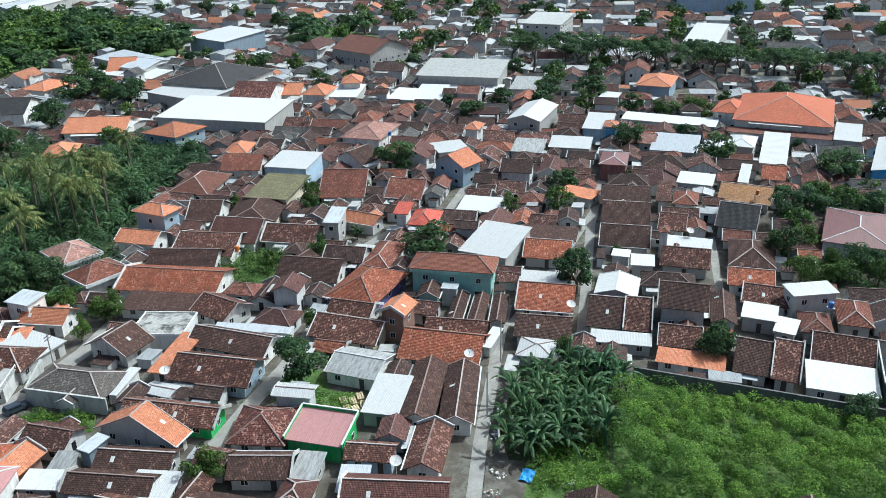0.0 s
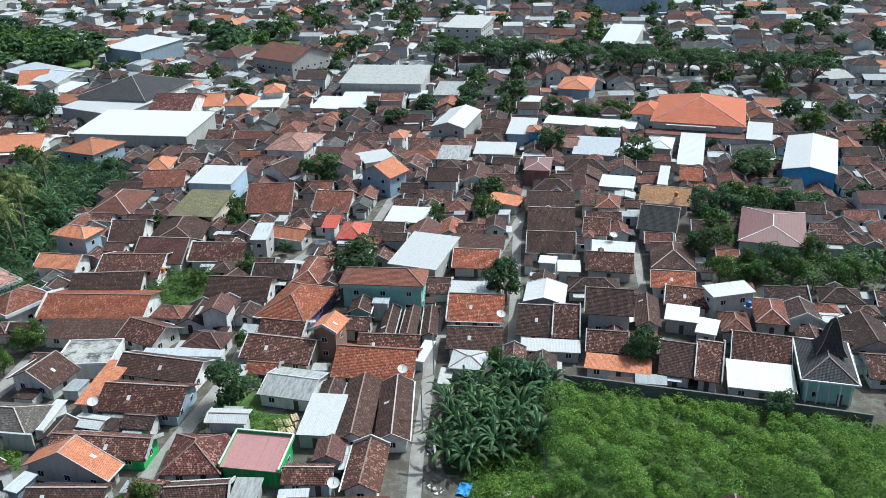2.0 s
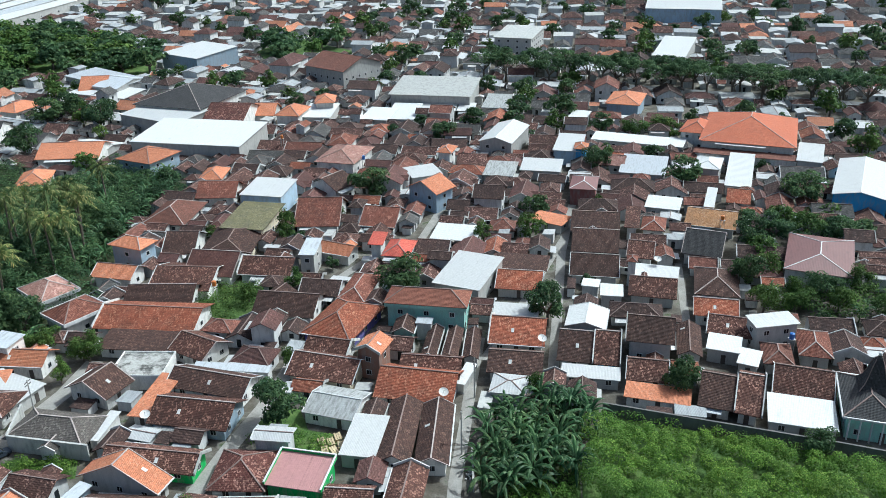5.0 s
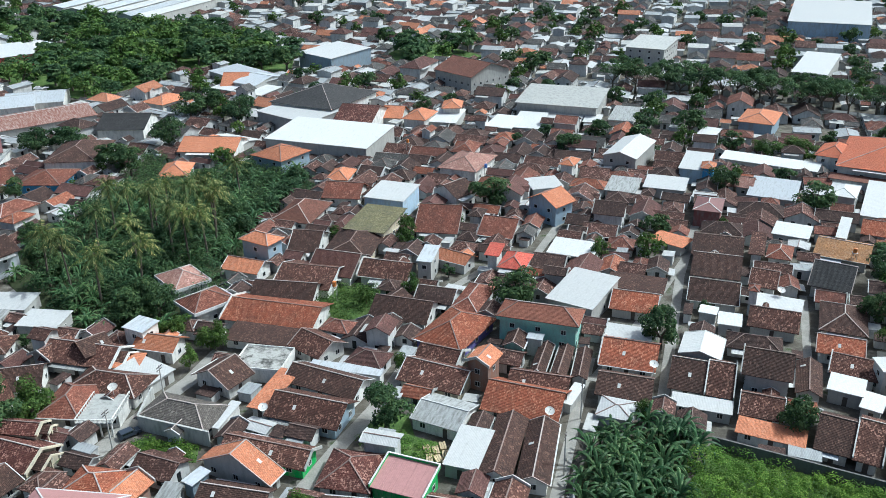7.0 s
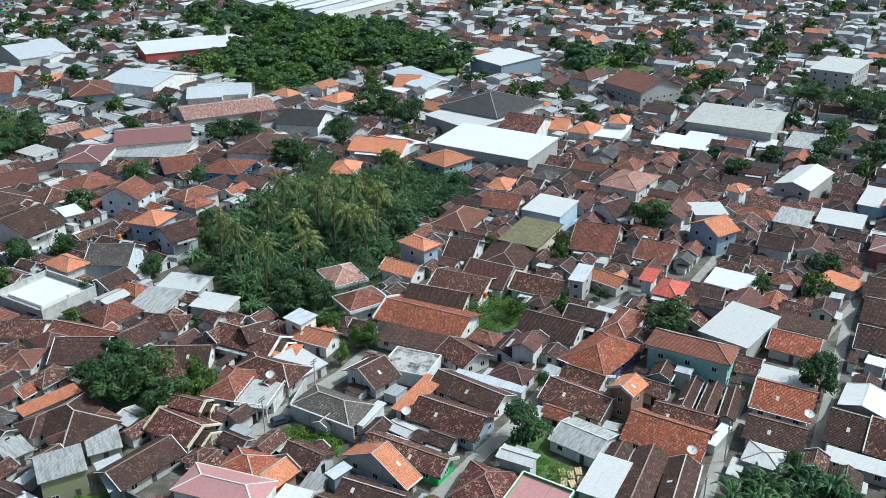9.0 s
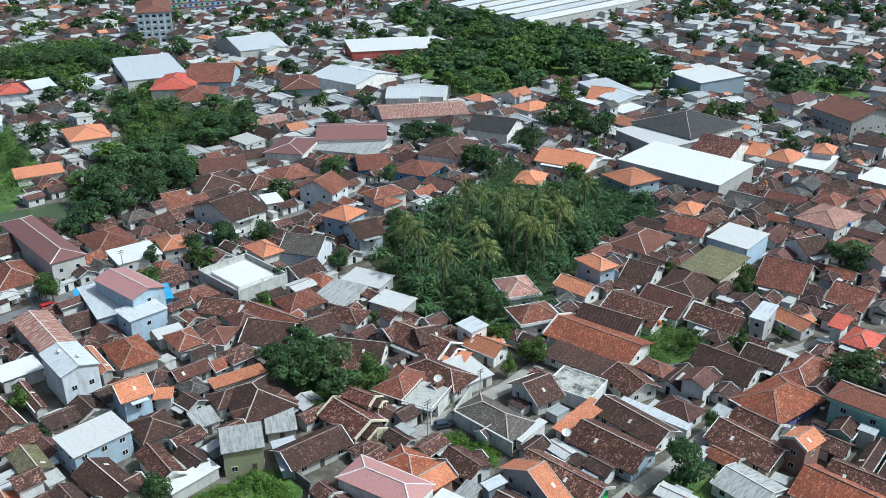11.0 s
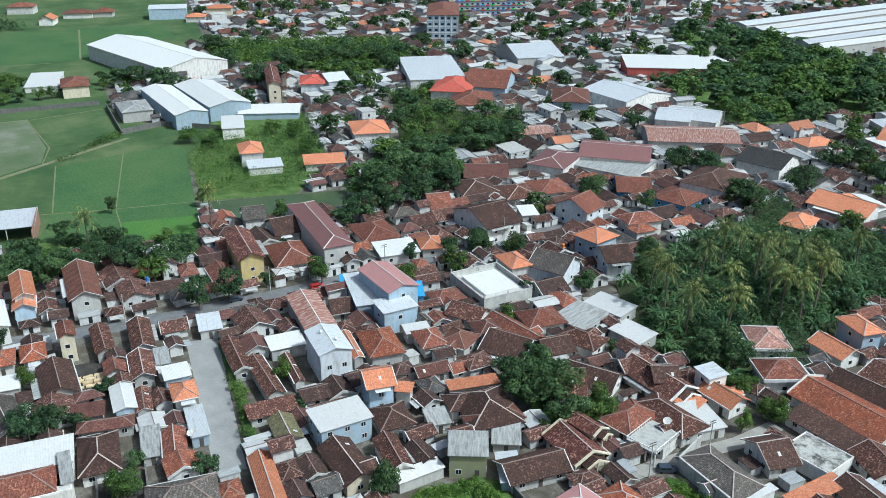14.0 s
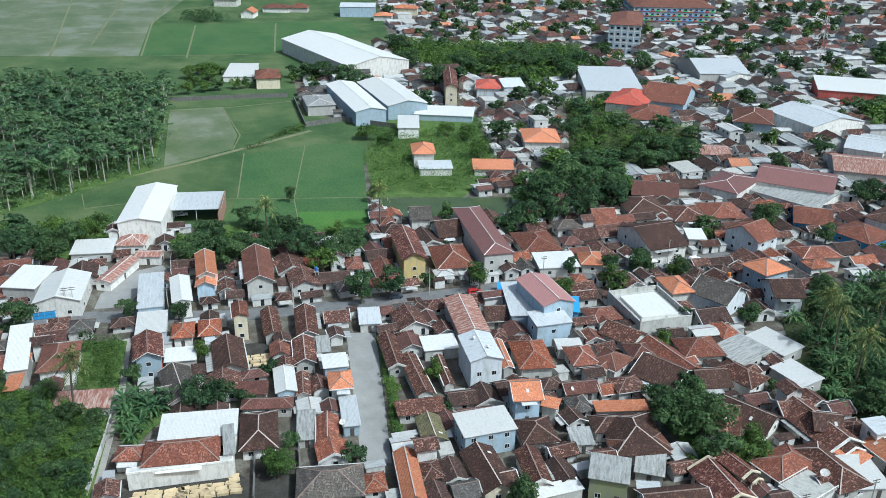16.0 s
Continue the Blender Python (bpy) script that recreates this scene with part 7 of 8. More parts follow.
# ---- larger buildings far off ----
def tall_block(x, y, L, W, turn, h, floors, wall, accent, label):
    """A block of several storeys with rows of windows and a hipped brown roof."""
    base = thing("apartment_building", pose(x, y, 0, 0, 0, turn), label, "building")
    TAKEN.append((x, y, L / 2, W / 2, radians(turn)))
    part("wall", mesh_of("wall", *box_data(-L / 2, L / 2, -W / 2, W / 2, 0, h), [wall]), base)
    p, f, ridges, _ = roof_shape("h", L + 1.2, W + 1.2, h + 0.02, 0.3)
    part("roof", mesh_of("roof", *plate((p, f), 0.2), ["redbrown"]), base)
    step = h / floors
    for k in range(1, floors):
        z = k * step
        part("band", mesh_of("band", *merge(box_data(-L / 2 - 0.15, L / 2 + 0.15, -W / 2 - 0.15, -W / 2 + 0.1, z - 0.2, z + 0.2)), [accent]), base)
    for side, length in ((0, L), (90, W), (-90, W)):
        off = W / 2 if side == 0 else L / 2
        n = max(2, int(length / 4.2))
        for k in range(floors):
            for c in range(n):
                at = pose(0, 0, 0, 0, 0, side) @ pose((c + 0.5) * length / n - length / 2, -off - 0.03, k * step + 0.9) @ Matrix.Diagonal((1.9, 1.0, 1.35, 1))
                part("window", PANE, base, "dark window", at)
                if accent == "wall_red" and k < floors:
                    spot = pose(0, 0, 0, 0, 0, side) @ pose((c + 0.5) * length / n - length / 2, -off - 0.4, k * step + 0.3)
                    shade = ("wall_red", "wall_yellow", "wall_blue", "wall_green", "wall_purple")[(c * 3 + k * 2) % 5]
                    part("balcony", mesh_of("balcony", *box_data(-1.7, 1.7, -0.35, 0.3, 0, 0.95), [shade]), base, "brightly painted balcony", spot)
                elif side == 0:
                    spot = pose((c + 0.5) * length / n - length / 2 + length / n / 2, -off - 0.1, k * step)
                    part("pilaster", mesh_of("pilaster", *box_data(-0.25, 0.25, -0.2, 0.05, 0, step), ["wall_white"]), base, "", spot)


tall_block(-493.1, 405.7, 21.6, 55.0, 50, 20, 5, "wall_bluegrey", "wall_white", "five-storey grey-blue block with white bands and brown roof")
tall_block(-573.4, 513.7, 66.4, 51.8, 61, 15, 4, "wall_lightblue", "wall_red", "long four-storey block with coloured balconies and brown roof")
mast = thing("telecom_mast", pose(-401.2, 500.1, 0), "tall red and white lattice telecom mast", "mast")
for k in range(8):
    z0, z1 = k * 5.0, k * 5.0 + 5.0
    w0, w1 = 2.2 - k * 0.22, 2.2 - (k + 1) * 0.22
    mat = "wall_red" if k % 2 == 0 else "wall_white"
    for sx, sy in ((-1, -1), (1, -1), (1, 1), (-1, 1)):
        part("leg", mesh_of("leg", *limb((sx * w0, sy * w0, z0), (sx * w1, sy * w1, z1), 0.14, 0.14, 4), [mat]), mast)
        part("brace", mesh_of("brace", *limb((sx * w0, sy * w0, z0), (-sy * w1, sx * w1, z1), 0.07, 0.07, 4), [mat]), mast)


# ---- small things in lots and streets ----
def car(x, y, turn, paint, label):
    base = thing("car", pose(x, y, 0.06, 0, 0, turn), label, "car", "parked vehicles")
    section = [(-2.1, 0.35), (2.1, 0.35), (2.15, 0.8), (1.25, 0.95), (0.6, 1.5), (-1.7, 1.52), (-2.1, 0.95)]
    v = [(a, s * (0.8 if c > 1.2 else 0.86), c) for s in (-1, 1) for a, c in section]
    n = len(section)
    part("body", mesh_of("body", v, [tuple(range(n)), tuple(reversed(range(n, 2 * n)))] + [(i, i + n, (i + 1) % n + n, (i + 1) % n) for i in range(n)], [paint]), base)
    part("windscreen", mesh_of("windscreen", [(1.2, -0.72, 1.0), (1.2, 0.72, 1.0), (0.66, 0.68, 1.47), (0.66, -0.68, 1.47)], [(0, 1, 2, 3)], ["glass_dark"]), base)
    for s in (-1, 1):
        part("side_window", mesh_of("side_window", *box_data(-1.5, 0.6, s * 0.835 - 0.02, s * 0.835 + 0.02, 1.02, 1.36), ["glass_dark"]), base)
        for a in (-1.35, 1.35):
            part("wheel", mesh_of("wheel", *limb((a, s * 0.7, 0.3), (a, s * 0.88, 0.3), 0.3, 0.3, 10), ["rubber"]), base)


def dish(x, y, z, turn):
    """A mesh satellite dish on a mast that stands on the ground behind the house."""
    base = thing("satellite_dish", pose(x, y, 0, 0, 0, turn), "large grey mesh satellite dish on a mast", "satellite dish", "satellite dishes")
    part("mast", mesh_of("mast", *limb((0, 0, 0), (0, 0, z), 0.06, 0.05), ["wall_grey"]), base)
    v, f = [(0, 0, -0.2)], []
    for ring, (r, d) in enumerate(((0.4, -0.15), (0.75, -0.02), (0.95, 0.1))):
        v += [(math.cos(k * math.tau / 16) * r, math.sin(k * math.tau / 16) * r, d) for k in range(16)]
        for k in range(16):
            a, b = 1 + ring * 16 + k, 1 + ring * 16 + (k + 1) % 16
            f.append((0, a, b) if ring == 0 else (a - 16, a, b, b - 16))
    part("bowl", mesh_of("bowl", v, f, ["wall_white"]), base, "", pose(0, 0, z + 0.25, 24, 0, 0))
    part("feed", mesh_of("feed", *limb((0, 0, 0), (0, 0, 1.0), 0.04, 0.06), ["wall_grey"]), base, "", pose(0, 0, z + 0.1, 24, 0, 0))


def water_tank(x, y, z, paint):
    base = thing("water_tank", pose(x, y, 0), "plastic water tank on a steel stand", "water tank", "water tanks")
    for sx, sy in ((-1, -1), (1, -1), (1, 1), (-1, 1)):
        part("leg", mesh_of("leg", *limb((sx * 0.5, sy * 0.5, 0), (sx * 0.45, sy * 0.45, z), 0.06, 0.06, 4), ["wall_grey"]), base)
    part("platform", mesh_of("platform", *box_data(-0.65, 0.65, -0.65, 0.65, z, z + 0.08), ["wall_grey"]), base)
    v, f = limb((0, 0, z + 0.08), (0, 0, z + 1.25), 0.52, 0.52, 14)
    part("tank", mesh_of("tank", v, f, [paint]), base)
    part("lid", mesh_of("lid", *limb((0, 0, z + 1.25), (0, 0, z + 1.42), 0.5, 0.2, 14), [paint]), base)


def wood_stack(x, y, turn, n, m):
    """Sawn boards laid out to dry in stacks."""
    base = thing("wood_stack", pose(x, y, 0, 0, 0, turn), "stack of pale sawn boards drying on the ground", "wood stack", "drying wood")
    for i in range(n):
        for j in range(m):
            a, b = i * 1.5 - n * 0.75, j * 2.6 - m * 1.3 + 0.5 * math.sin(i * 4.1 + x)
            high = 0.25 + 0.16 * ((i * 7 + j * 3) % 3)
            part("board", mesh_of("board", *merge(*[box_data(-0.62 + 0.42 * q, -0.25 + 0.42 * q, -1.1 + 0.1 * math.sin(q * 5 + i), 1.1 + 0.12 * math.sin(q * 3 + j), 0.0, high + 0.03 * q) for q in range(3)]), ["sawn_wood"]), base, "", pose(a + 0.6, b + 1.15, 0.05, 0, 0, 9 * math.sin(i * 3.3 + j * 5 + y)))


def street_pole(x, y, turn):
    base = thing("utility_pole", pose(x, y, 0, 0, 0, turn), "grey concrete utility pole with crossarms", "utility pole", "utility poles")
    part("pole", mesh_of("pole", *limb((0, 0, 0), (0, 0, 9), 0.16, 0.1, 8), ["concrete"]), base)
    for z in (8.0, 8.6):
        part("crossarm", mesh_of("crossarm", *box_data(-0.9, 0.9, -0.06, 0.06, z, z + 0.12), ["dark_frame"]), base)


def sheet_gate(x, y, turn, length):
    """A sliding gate of painted sheet panels between two posts."""
    base = thing("gate", pose(x, y, 0, 0, 0, turn), "blue painted sheet-metal gate with worn panels", "gate")
    n = int(length / 1.25)
    for k in range(n):
        a = -length / 2 + k * length / n
        part("panel", mesh_of("panel", *box_data(a + 0.03, a + length / n - 0.03, -0.04, 0.04, 0.12, 2.3), ["blue"]), base)
    for z in (0.1, 1.2, 2.25):
        part("rail", mesh_of("rail", *box_data(-length / 2, length / 2, -0.09, -0.045, z, z + 0.1), ["dark_frame"]), base)
    for a in (-length / 2 - 0.2, length / 2 + 0.2):
        part("post", mesh_of("post", *box_data(a - 0.17, a + 0.17, -0.17, 0.17, 0, 2.7), ["wall_grey"]), base)


def tarpaulin(x, y, turn):
    """A crumpled plastic sheet lying on the weeds."""
    folds = random.Random(9)
    v = [(i * 0.5 - 1.5, j * 0.5 - 1.0, 0.35 + folds.uniform(0, 0.55)) for j in range(5) for i in range(7)]
    f = [(j * 7 + i, j * 7 + i + 1, j * 7 + i + 8, j * 7 + i + 7) for j in range(4) for i in range(6)]
    tagged(new("tarpaulin", mesh_of("tarpaulin", *plate((v, f), 0.03), ["blue"])), "crumpled blue plastic tarpaulin on weeds beside bare earth", "tarpaulin").matrix_basis = pose(x, y, -0.2, 0, 0, turn)


def rubble(x, y, seed):
    """A small heap of broken bricks and stones."""
    pick = random.Random(seed)
    base = thing("rubble_heap", pose(x, y, 0.1), "small heap of broken bricks and pale stones", "rubble", "heaps of rubble")
    for _ in range(14):
        a, r, s = pick.uniform(0, 6.28), pick.uniform(0, 1.5), pick.uniform(0.12, 0.3)
        part("stone", mesh_of("stone", *box_data(-s, s, -s * 0.6, s * 0.6, 0, s), [pick.choice(("concrete", "wall_brick", "wall_grey", "wall_white"))]), base, "", pose(math.cos(a) * r, math.sin(a) * r, 0.25 * (1.5 - r) * 0.6, pick.uniform(-15, 15), pick.uniform(-15, 15), pick.uniform(0, 180)))


car(-228.8, 43.4, 80, "car_white", "white pickup parked in front of an orange-roofed house")
car(-217.2, 59.2, 80, "car_dark", "dark car parked at the road side")
car(-294.8, 50.7, 80, "car_white", "white truck under an open shed")
car(-218.0, 23.5, 80, "car_dark", "dark car on the road")
car(-194.7, 150.8, 80, "car_white", "white car on the main road")
car(-195.0, 116.0, 80, "car_red", "red car on the main road")
car(-77.4, 127.7, 50, "car_dark", "dark car parked beside the lane")
car(-89.7, 298.0, 80, "car_white", "white van parked by a warehouse")
car(-184.7, 193.1, 80, "car_white", "white car parked by the road")
car(-202.5, 93.4, 80, "car_dark", "dark car on the main road")
dish(1.8, 139.2, 4.5, 20)
dish(22.2, 158.4, 4.5, 20)
dish(26.7, 158.9, 4.5, 20)
dish(-52.7, 134.3, 4, 20)
dish(54.1, 194.8, 5, 20)
dish(-145.0, 54.7, 4.2, 20)
dish(-84.1, 135.6, 5.2, 20)
dish(-9.1, 108.8, 4, 20)
water_tank(-136.3, 92.7, 7, "tank_orange")
water_tank(-55.7, 299.4, 6, "tank_orange")
water_tank(-24.9, 277.3, 5, "tank_blue")
water_tank(-163.2, 186.2, 5, "tank_orange")
water_tank(72.6, 155.9, 5, "tank_blue")
water_tank(77.0, 219.2, 5, "tank_orange")
water_tank(-220.1, 75.3, 5, "tank_blue")
water_tank(-52.5, 185.9, 4.5, "tank_orange")
wood_stack(-185.3, 46.6, -12, 4, 3)
wood_stack(-143.5, 11.3, -12, 3, 2)
wood_stack(-142.0, 16.0, -12, 3, 3)
wood_stack(-140.8, 20.8, -12, 3, 3)
wood_stack(-139.4, 25.9, -12, 3, 3)
wood_stack(-141.8, 29.0, -12, 2, 1)
wood_stack(-18.2, 129.9, 20, 3, 2)
street_pole(-231.9, 5.9, 80)
street_pole(-208.6, 64.1, 80)
street_pole(-199.8, 103.3, 80)
street_pole(-192.7, 138.8, 80)
street_pole(-185.9, 182.3, 80)
street_pole(-219.7, 31.4, 80)
street_pole(4.9, 126.7, 80)
street_pole(7.7, 144.2, 80)
street_pole(-75.4, 139.0, 80)
street_pole(-78.4, 123.1, 80)
sheet_gate(-232.6, 0.9, 82, 7.4)
street_pole(-231.8, 6.2, 80)
street_pole(-231.6, 8.0, 80)
tarpaulin(10.8, 110.4, 70)
rubble(5.4, 106.8, 0)
rubble(17.2, 108.2, 1)
rubble(6.2, 111.0, 2)
rubble(6.0, 121.1, 3)
rubble(-118.1, 103.6, 4)

# ---- the rest of the town, lot by lot ----
GRID = {}


def rect_axes(a):
    return ((math.cos(a), math.sin(a)), (-math.sin(a), math.cos(a)))


def apart_rects(p, q):
    dx, dy = q[0] - p[0], q[1] - p[1]
    ap, aq = rect_axes(p[4]), rect_axes(q[4])
    for ux, uy in ap + aq:
        rp = p[2] * abs(ux * ap[0][0] + uy * ap[0][1]) + p[3] * abs(ux * ap[1][0] + uy * ap[1][1])
        rq = q[2] * abs(ux * aq[0][0] + uy * aq[0][1]) + q[3] * abs(ux * aq[1][0] + uy * aq[1][1])
        if abs(dx * ux + dy * uy) > rp + rq:
            return True
    return False


def cells(r):
    reach = math.hypot(r[2], r[3])
    for i in range(int((r[0] - reach) // 16), int((r[0] + reach) // 16) + 1):
        for j in range(int((r[1] - reach) // 16), int((r[1] + reach) // 16) + 1):
            yield i, j


def occupy(r):
    for c in cells(r):
        GRID.setdefault(c, []).append(r)


def is_free(r):
    for c in cells(r):
        for q in GRID.get(c, ()):
            if not apart_rects(r, q):
                return False
    corners = [(r[0] + sx * r[2] * math.cos(r[4]) - sy * r[3] * math.sin(r[4]), r[1] + sx * r[2] * math.sin(r[4]) + sy * r[3] * math.cos(r[4])) for sx, sy in ((0, 0), (1, 1), (1, -1), (-1, 1), (-1, -1))]
    return not any(inside(x, y, z) for z in ZONES for x, y in corners)


for taken_rect in TAKEN:
    occupy((taken_rect[0], taken_rect[1], taken_rect[2] * 0.94, taken_rect[3] * 0.94, taken_rect[4]))
lots = random.Random(23)
TURN = -11.0
ROOF_CHOICE = ["dark"] * 9 + ["mottled"] * 10 + ["tilered"] * 3 + ["redbrown"] * 2 + ["redm"] * 2 + ["orangem"] + ["greytile"] * 2 + ["maroonm"] * 2
SHED_CHOICE = ["white"] * 3 + ["palemetal"] * 2 + ["asbestos"] * 6 + ["rust"] * 2 + ["dark"] * 2
WALL_CHOICE = ["white"] * 6 + ["grey"] * 3 + ["cream"] * 2 + ["pale", "bluegrey", "brick", "lightblue"]
NEAR, FAR = 112.0, 1080.0


def in_sight(x, y, near, far):
    d = math.hypot(x - 4, y)
    a = math.degrees(math.atan2(-(x - 4), y))
    return near < d < far and -36 < a < 97


def lot_points(step_u, step_v, far, near=40.0):
    c, s = math.cos(radians(TURN)), math.sin(radians(TURN))
    n, m = int(far / step_u) + 1, int(far / step_v) + 1
    for j in range(-m, m + 1):
        for i in range(-n, n + 1):
            u, v = i * step_u + lots.uniform(-1.4, 1.4), j * step_v + lots.uniform(-1.4, 1.4)
            x, y = u * c - v * s, u * s + v * c
            if in_sight(x, y, near, far):
                yield x, y


def lot_turn():
    return TURN + lots.choice((0, 90, 180, 270)) + lots.gauss(0, 2.5)


FAR_MATS = ["far_wall", "far_dark", "far_mottled", "far_redm", "far_orange", "far_white", "far_grey", "far_greytile", "far_tilered", "far_orangem", "mortar", "glass_dark", "painted_trim", "far_concrete"]
far_v, far_f, far_i = [], [], []


def join_pieces(at, pieces):
    for (v, f), mi in pieces:
        n = len(far_v)
        far_v.extend(at @ Vector(p) for p in v)
        far_f.extend(tuple(i + n for i in q) for q in f)
        far_i.extend([mi] * len(f))


def joined_house(x, y, L, W, turn, h, kind, mat, caps):
    pitch = (0.22 if mat in (5, 6) else 0.5) if kind != "f" else 0.06
    shape = roof_shape(kind, L, W, h, pitch)
    pieces = [(wall_data(kind, L, W, h, pitch, 0.2 if kind == "f" else 0.6), 0), (plate(shape[:2], 0.15), mat)]
    if caps:
        pieces += [(bar(Vector(shape[0][a]) + Vector((0, 0, 0.05)), Vector(shape[0][b]) + Vector((0, 0, 0.05)), 0.2, 0.1), 10) for a, b in shape[2]]
    near = math.hypot(x, y) < 420
    if caps and lots.random() < 0.5:
        side = lots.choice((-1, 1))
        y0, y1 = side * (W / 2 - 0.4), side * (W / 2 + lots.uniform(0.8, 1.8))
        x0 = lots.uniform(-0.45, -0.2) * L
        x1 = x0 + lots.uniform(0.4, 0.65) * L
        edge = [(x0, y0, h - 0.3), (x1, y0, h - 0.3), (x1, y1, h - 0.55), (x0, y1, h - 0.55)]
        pieces.append((plate((edge if side > 0 else edge[::-1], [(0, 1, 2, 3)]), 0.06), lots.choice((5, 5, 6, 13))))
    if caps and kind == "g" and lots.random() < 0.5:
        for q in lots.choice((((0, 4, 3),), ((1, 5, 2),), ((0, 4, 3), (1, 5, 2)))):
            pieces.append((bent([Vector(shape[0][i]) + Vector((0, 0, 0.08)) for i in q], 0.2, lots.choice((0.2, 0.2, 0.6))), lots.choice((12, 13))))
    if caps and lots.random() < 0.35:
        gy = lots.choice((-1, 1)) * (W / 2 + 0.06)
        pieces.append((bar((-L / 2, gy, h - 0.06), (L / 2, gy, h - 0.06), 0.28, 0.14), lots.choice((12, 13))))
    if caps and W > 6.5 and L > 7.5 and mat not in (5, 6) and lots.random() < 0.35:
        side, wide = lots.choice((-1, 1)), min(0.42 * L, lots.uniform(3.4, 5.0))
        inner, outer = W / 2 - (wide * 0.26 - 0.12) / pitch - 0.2, W / 2 + lots.uniform(0.9, 1.9)
        at = pose(lots.uniform(-0.22, 0.22) * L, side * (inner + outer) / 2, 0, 0, 0, 90 * side)
        porch = roof_shape("g", outer - inner, wide, h - 0.12, 0.52)
        for (v, f), mi in ((plate(porch[:2], 0.12), mat), (wall_data("g", outer - inner, wide, h - 0.12, 0.52, 0.35), 0),
                           (bent([Vector(porch[0][i]) + Vector((0, 0, 0.05)) for i in (1, 5, 2)], 0.2, 0.16), 12)):
            pieces.append((([at @ Vector(q) for q in v], f), mi))
    if near and L > 4.5:
        over = 0.2 if kind == "f" else 0.6
        l, w = L / 2 - over, W / 2 - over
        for wx, wy, spin, half in ((0, -w, 0, l), (0, w, 180, l), (l, 0, 90, w), (-l, 0, -90, w)):
            at = pose(wx, wy, 0, 0, 0, spin)
            for level in range(max(1, int(h // 2.9))):
                for k in range(int(half / 1.9)):
                    o = (k + 0.5) / int(half / 1.9) * 2 * half - half + lots.uniform(-0.3, 0.3)
                    v, f = box_data(o - 0.5, o + 0.5, -0.04, 0.04, level * 3.0 + lots.choice((0.1, 0.9, 0.9)), min(level * 3.0 + 2.1, h - 0.1))
                    pieces.append((([at @ Vector(q) for q in v], f), 11))
    join_pieces(pose(x, y, 0, 0, 0, turn), pieces)


# groups of trees between the houses farther off
for x, y in list(lot_points(17, 17, 1000.0, 215.0)):
    grown = noise.noise((x * 0.012, y * 0.012, 8)) > 0.08
    r = lots.uniform(3.4, 7.0)
    if lots.random() < (0.62 if grown else 0.22) and is_free((x, y, r * 0.5, r * 0.5, 0)):
        occupy((x, y, r * 0.5, r * 0.5, 0))
        join_plant("town", DEEP if lots.random() < 0.6 else FRESH, x, y, r / 4.6, r / 4.6 * lots.uniform(0.85, 1.15))

# first the blocks of houses, then smaller ones in what is left, then lean-to sheds
for step, size, tries in ((10.5, (8.5, 13.5, 7.0, 10.0), 2), (6.6, (6.6, 9.5, 5.5, 7.5), 2), (4.8, (4.8, 7.2, 4.0, 6.0), 2)):
    for x, y in list(lot_points(step, step * 0.85, 338.0)):
        for _ in range(tries):
            L, W, turn = lots.uniform(size[0], size[1]), lots.uniform(size[2], size[3]), lot_turn()
            r = (x, y, L / 2 - 0.8, W / 2 - 0.8, radians(turn))
            if is_free(r):
                occupy(r)
                d = math.hypot(x, y)
                h = lots.choice((2.1, 2.3, 2.5, 2.7, 2.9)) + (2.6 if lots.random() < 0.05 else 0)
                kind = lots.choice("ggggh")
                if d < NEAR:
                    house(round(x, 2), round(y, 2), L, W, turn, h, kind, lots.choice(ROOF_CHOICE), lots.choice(WALL_CHOICE), 2 if step > 5 and d < 165 else 1)
                else:
                    joined_house(x, y, L, W, turn, h, kind, lots.choice((1, 1, 1, 1, 1, 2, 2, 2, 2, 2, 2, 8, 8, 3, 3, 7, 9, 5)), True)
                break
for x, y in list(lot_points(4.0, 3.8, 338.0)):
    L, W, turn = lots.uniform(2.8, 6.2), lots.uniform(2.0, 3.8), lot_turn()
    r = (x, y, L / 2 - 0.2, W / 2 - 0.2, radians(turn))
    if lots.random() < 0.85 and is_free(r):
        occupy(r)
        h = lots.uniform(1.9, 2.8)
        if math.hypot(x, y) < 112:
            house(round(x, 2), round(y, 2), L, W, turn, h, "f", lots.choice(SHED_CHOICE), lots.choice(("grey", "white", "brick")), 0)
        else:
            joined_house(x, y, L, W, turn, h, "f", lots.choice((5, 5, 6, 6, 13, 1, 1)), False)

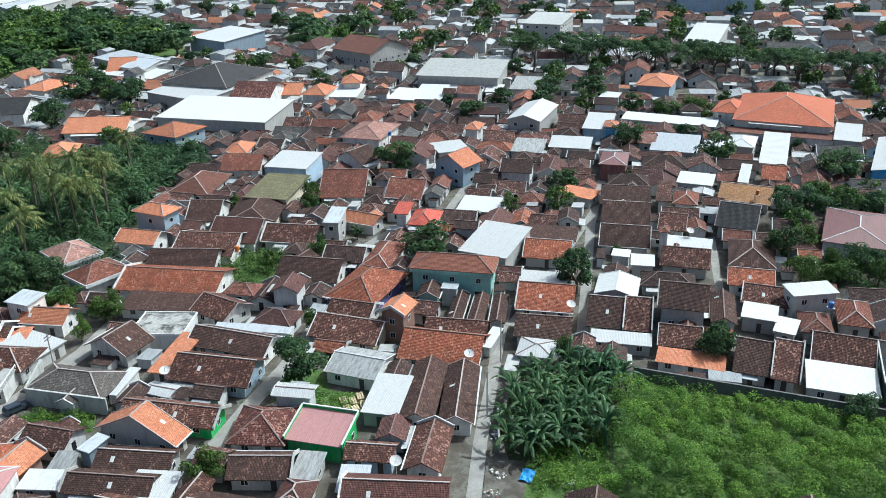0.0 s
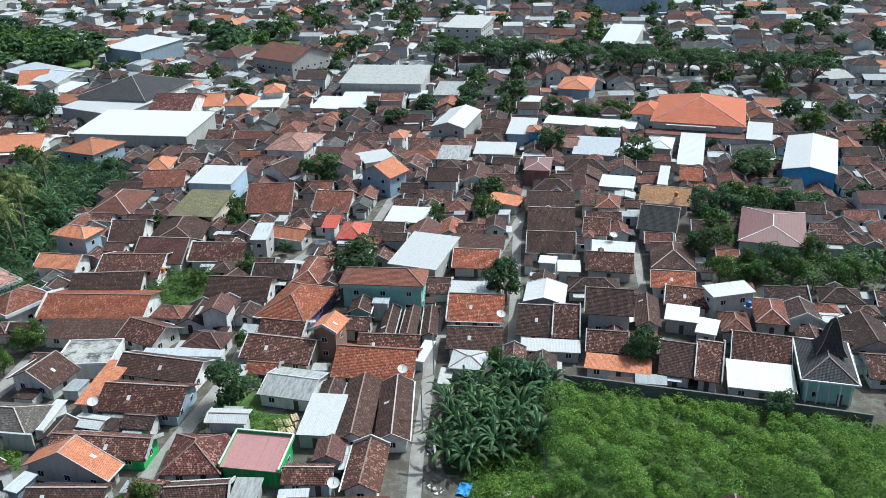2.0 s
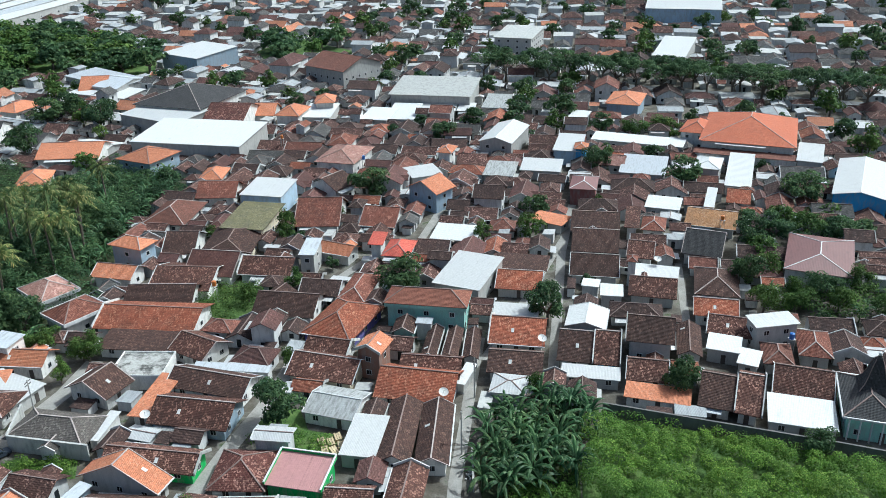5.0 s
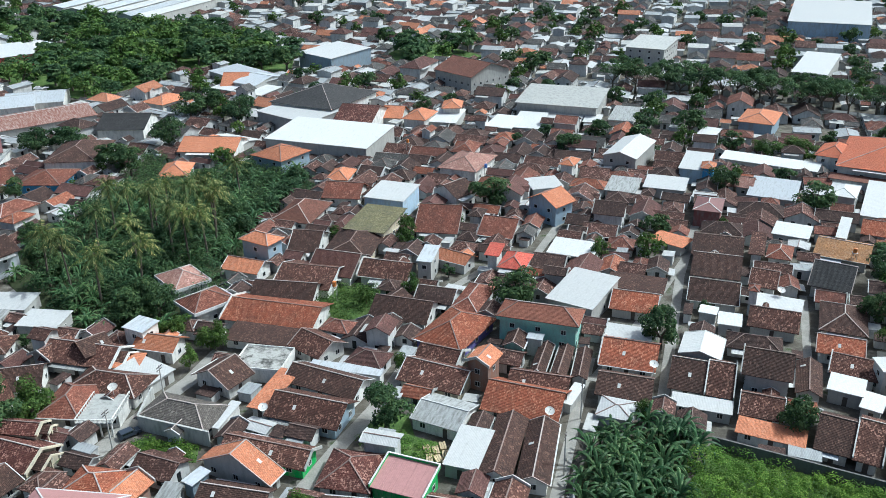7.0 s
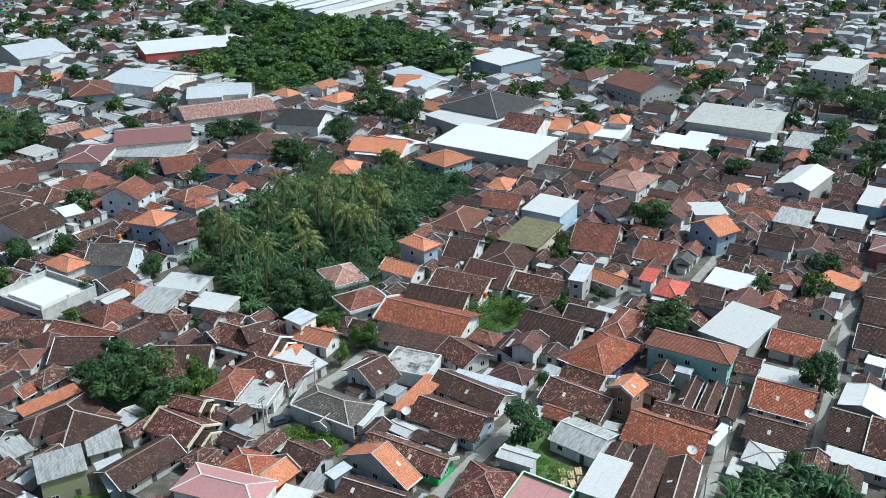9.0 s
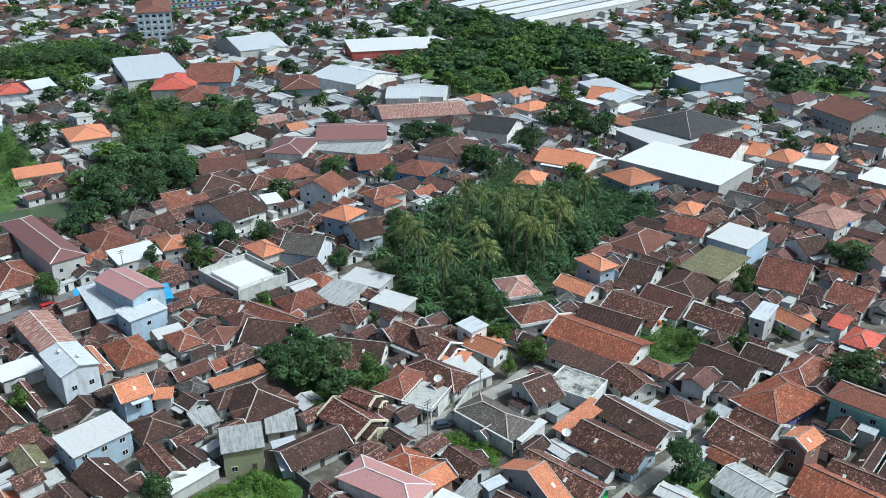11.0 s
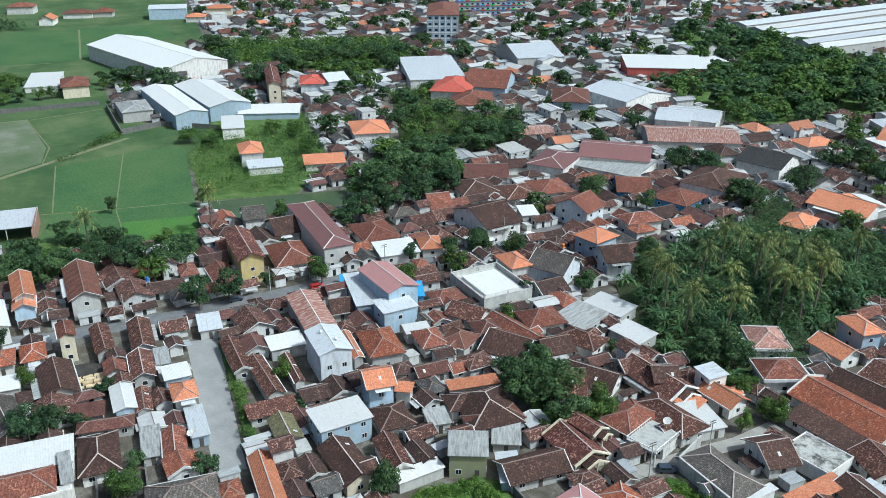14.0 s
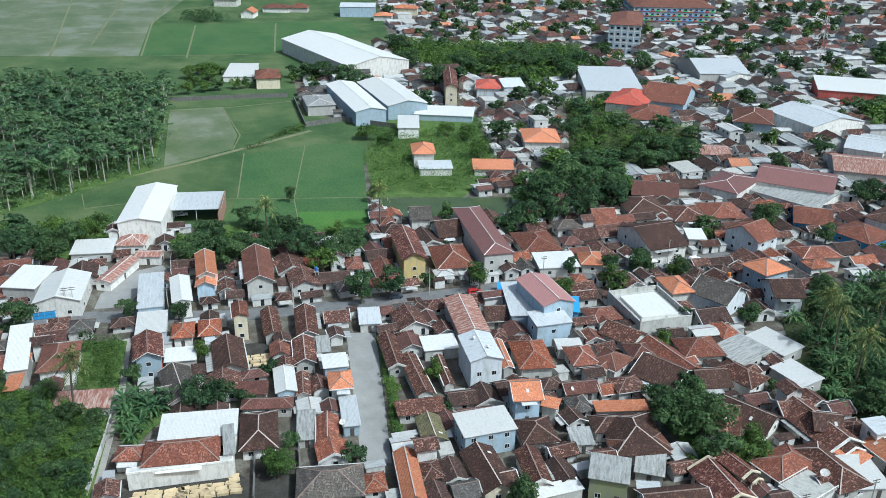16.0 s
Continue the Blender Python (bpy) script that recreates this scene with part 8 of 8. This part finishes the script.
# ---- the far town ----
for step, size in ((13.0, (9, 14.5, 7.5, 11)), (8.5, (6.5, 9.5, 5.5, 8)), (6.0, (4, 6.5, 3.2, 5))):
    for x, y in list(lot_points(step, step * 0.9, FAR if step > 7 else 560.0, 338.0)):
        L, W, turn = lots.uniform(size[0], size[1]), lots.uniform(size[2], size[3]), lot_turn() + 14 * noise.noise((x * 0.0032, y * 0.0032, 3))
        if lots.random() < 0.05:
            L, W = L * 1.9, W * 1.5
        r = (x, y, L / 2 - 0.3, W / 2 - 0.3, radians(turn))
        if not is_free(r):
            continue
        occupy(r)
        h = lots.choice((2.3, 2.5, 2.8, 3.1)) + (3.2 if W > 6.5 and lots.random() < 0.12 else 0)
        # grey roofs weighted up far off, which puts haze into the roof colours
        mat = lots.choice((5, 5, 6, 6, 7)) if lots.random() < 0.12 else lots.choice((1, 1, 1, 1, 1, 2, 2, 2, 2, 3, 8, 8, 7, 7, 7, 7, 4, 5, 5, 6, 6, 6, 6, 13, 13))
        joined_house(x, y, L, W, turn, h, "f" if mat == 13 else "g" if mat in (5, 6) or lots.random() < 0.7 else "h", mat, mat != 13 and math.hypot(x, y) < 470)
tagged(new("far_town", mesh_of("far_town", far_v, far_f, FAR_MATS, far_i)), "distant dense roofs of brown tile and pale sheet metal", "town", "", "stuff")

# ---- small trees in the gaps ----
for x, y in list(lot_points(13, 13, 330.0, 120.0)):
    r = lots.uniform(1.8, 3.4)
    if lots.random() < 0.6 and is_free((x, y, r * 0.3, r * 0.3, 0)):
        join_plant("town", DEEP if lots.random() < 0.6 else FRESH, x, y, r / 4.6, r / 4.6 * lots.uniform(0.95, 1.25))
build_stand("town", "town_trees", "scattered leafy trees among distant roofs", ((0, 3), (280, 5), (450, 8), (650, 14)))
build_stand("woods", "woodland", "dense leafy green woodland between the houses", ((0, 3), (300, 4), (450, 6)))
build_stand("timber", "plantation", "tall slender plantation trees with pale trunks", ((0, 3),))
build_stand("banana", "banana_undergrowth", "banana plants growing under palms")
for mould in SHADE + DEEP + FRESH + TIMBER + PALMS + BANANAS:
    for piece in (*mould.children_recursive, mould):
        bpy.data.objects.remove(piece)
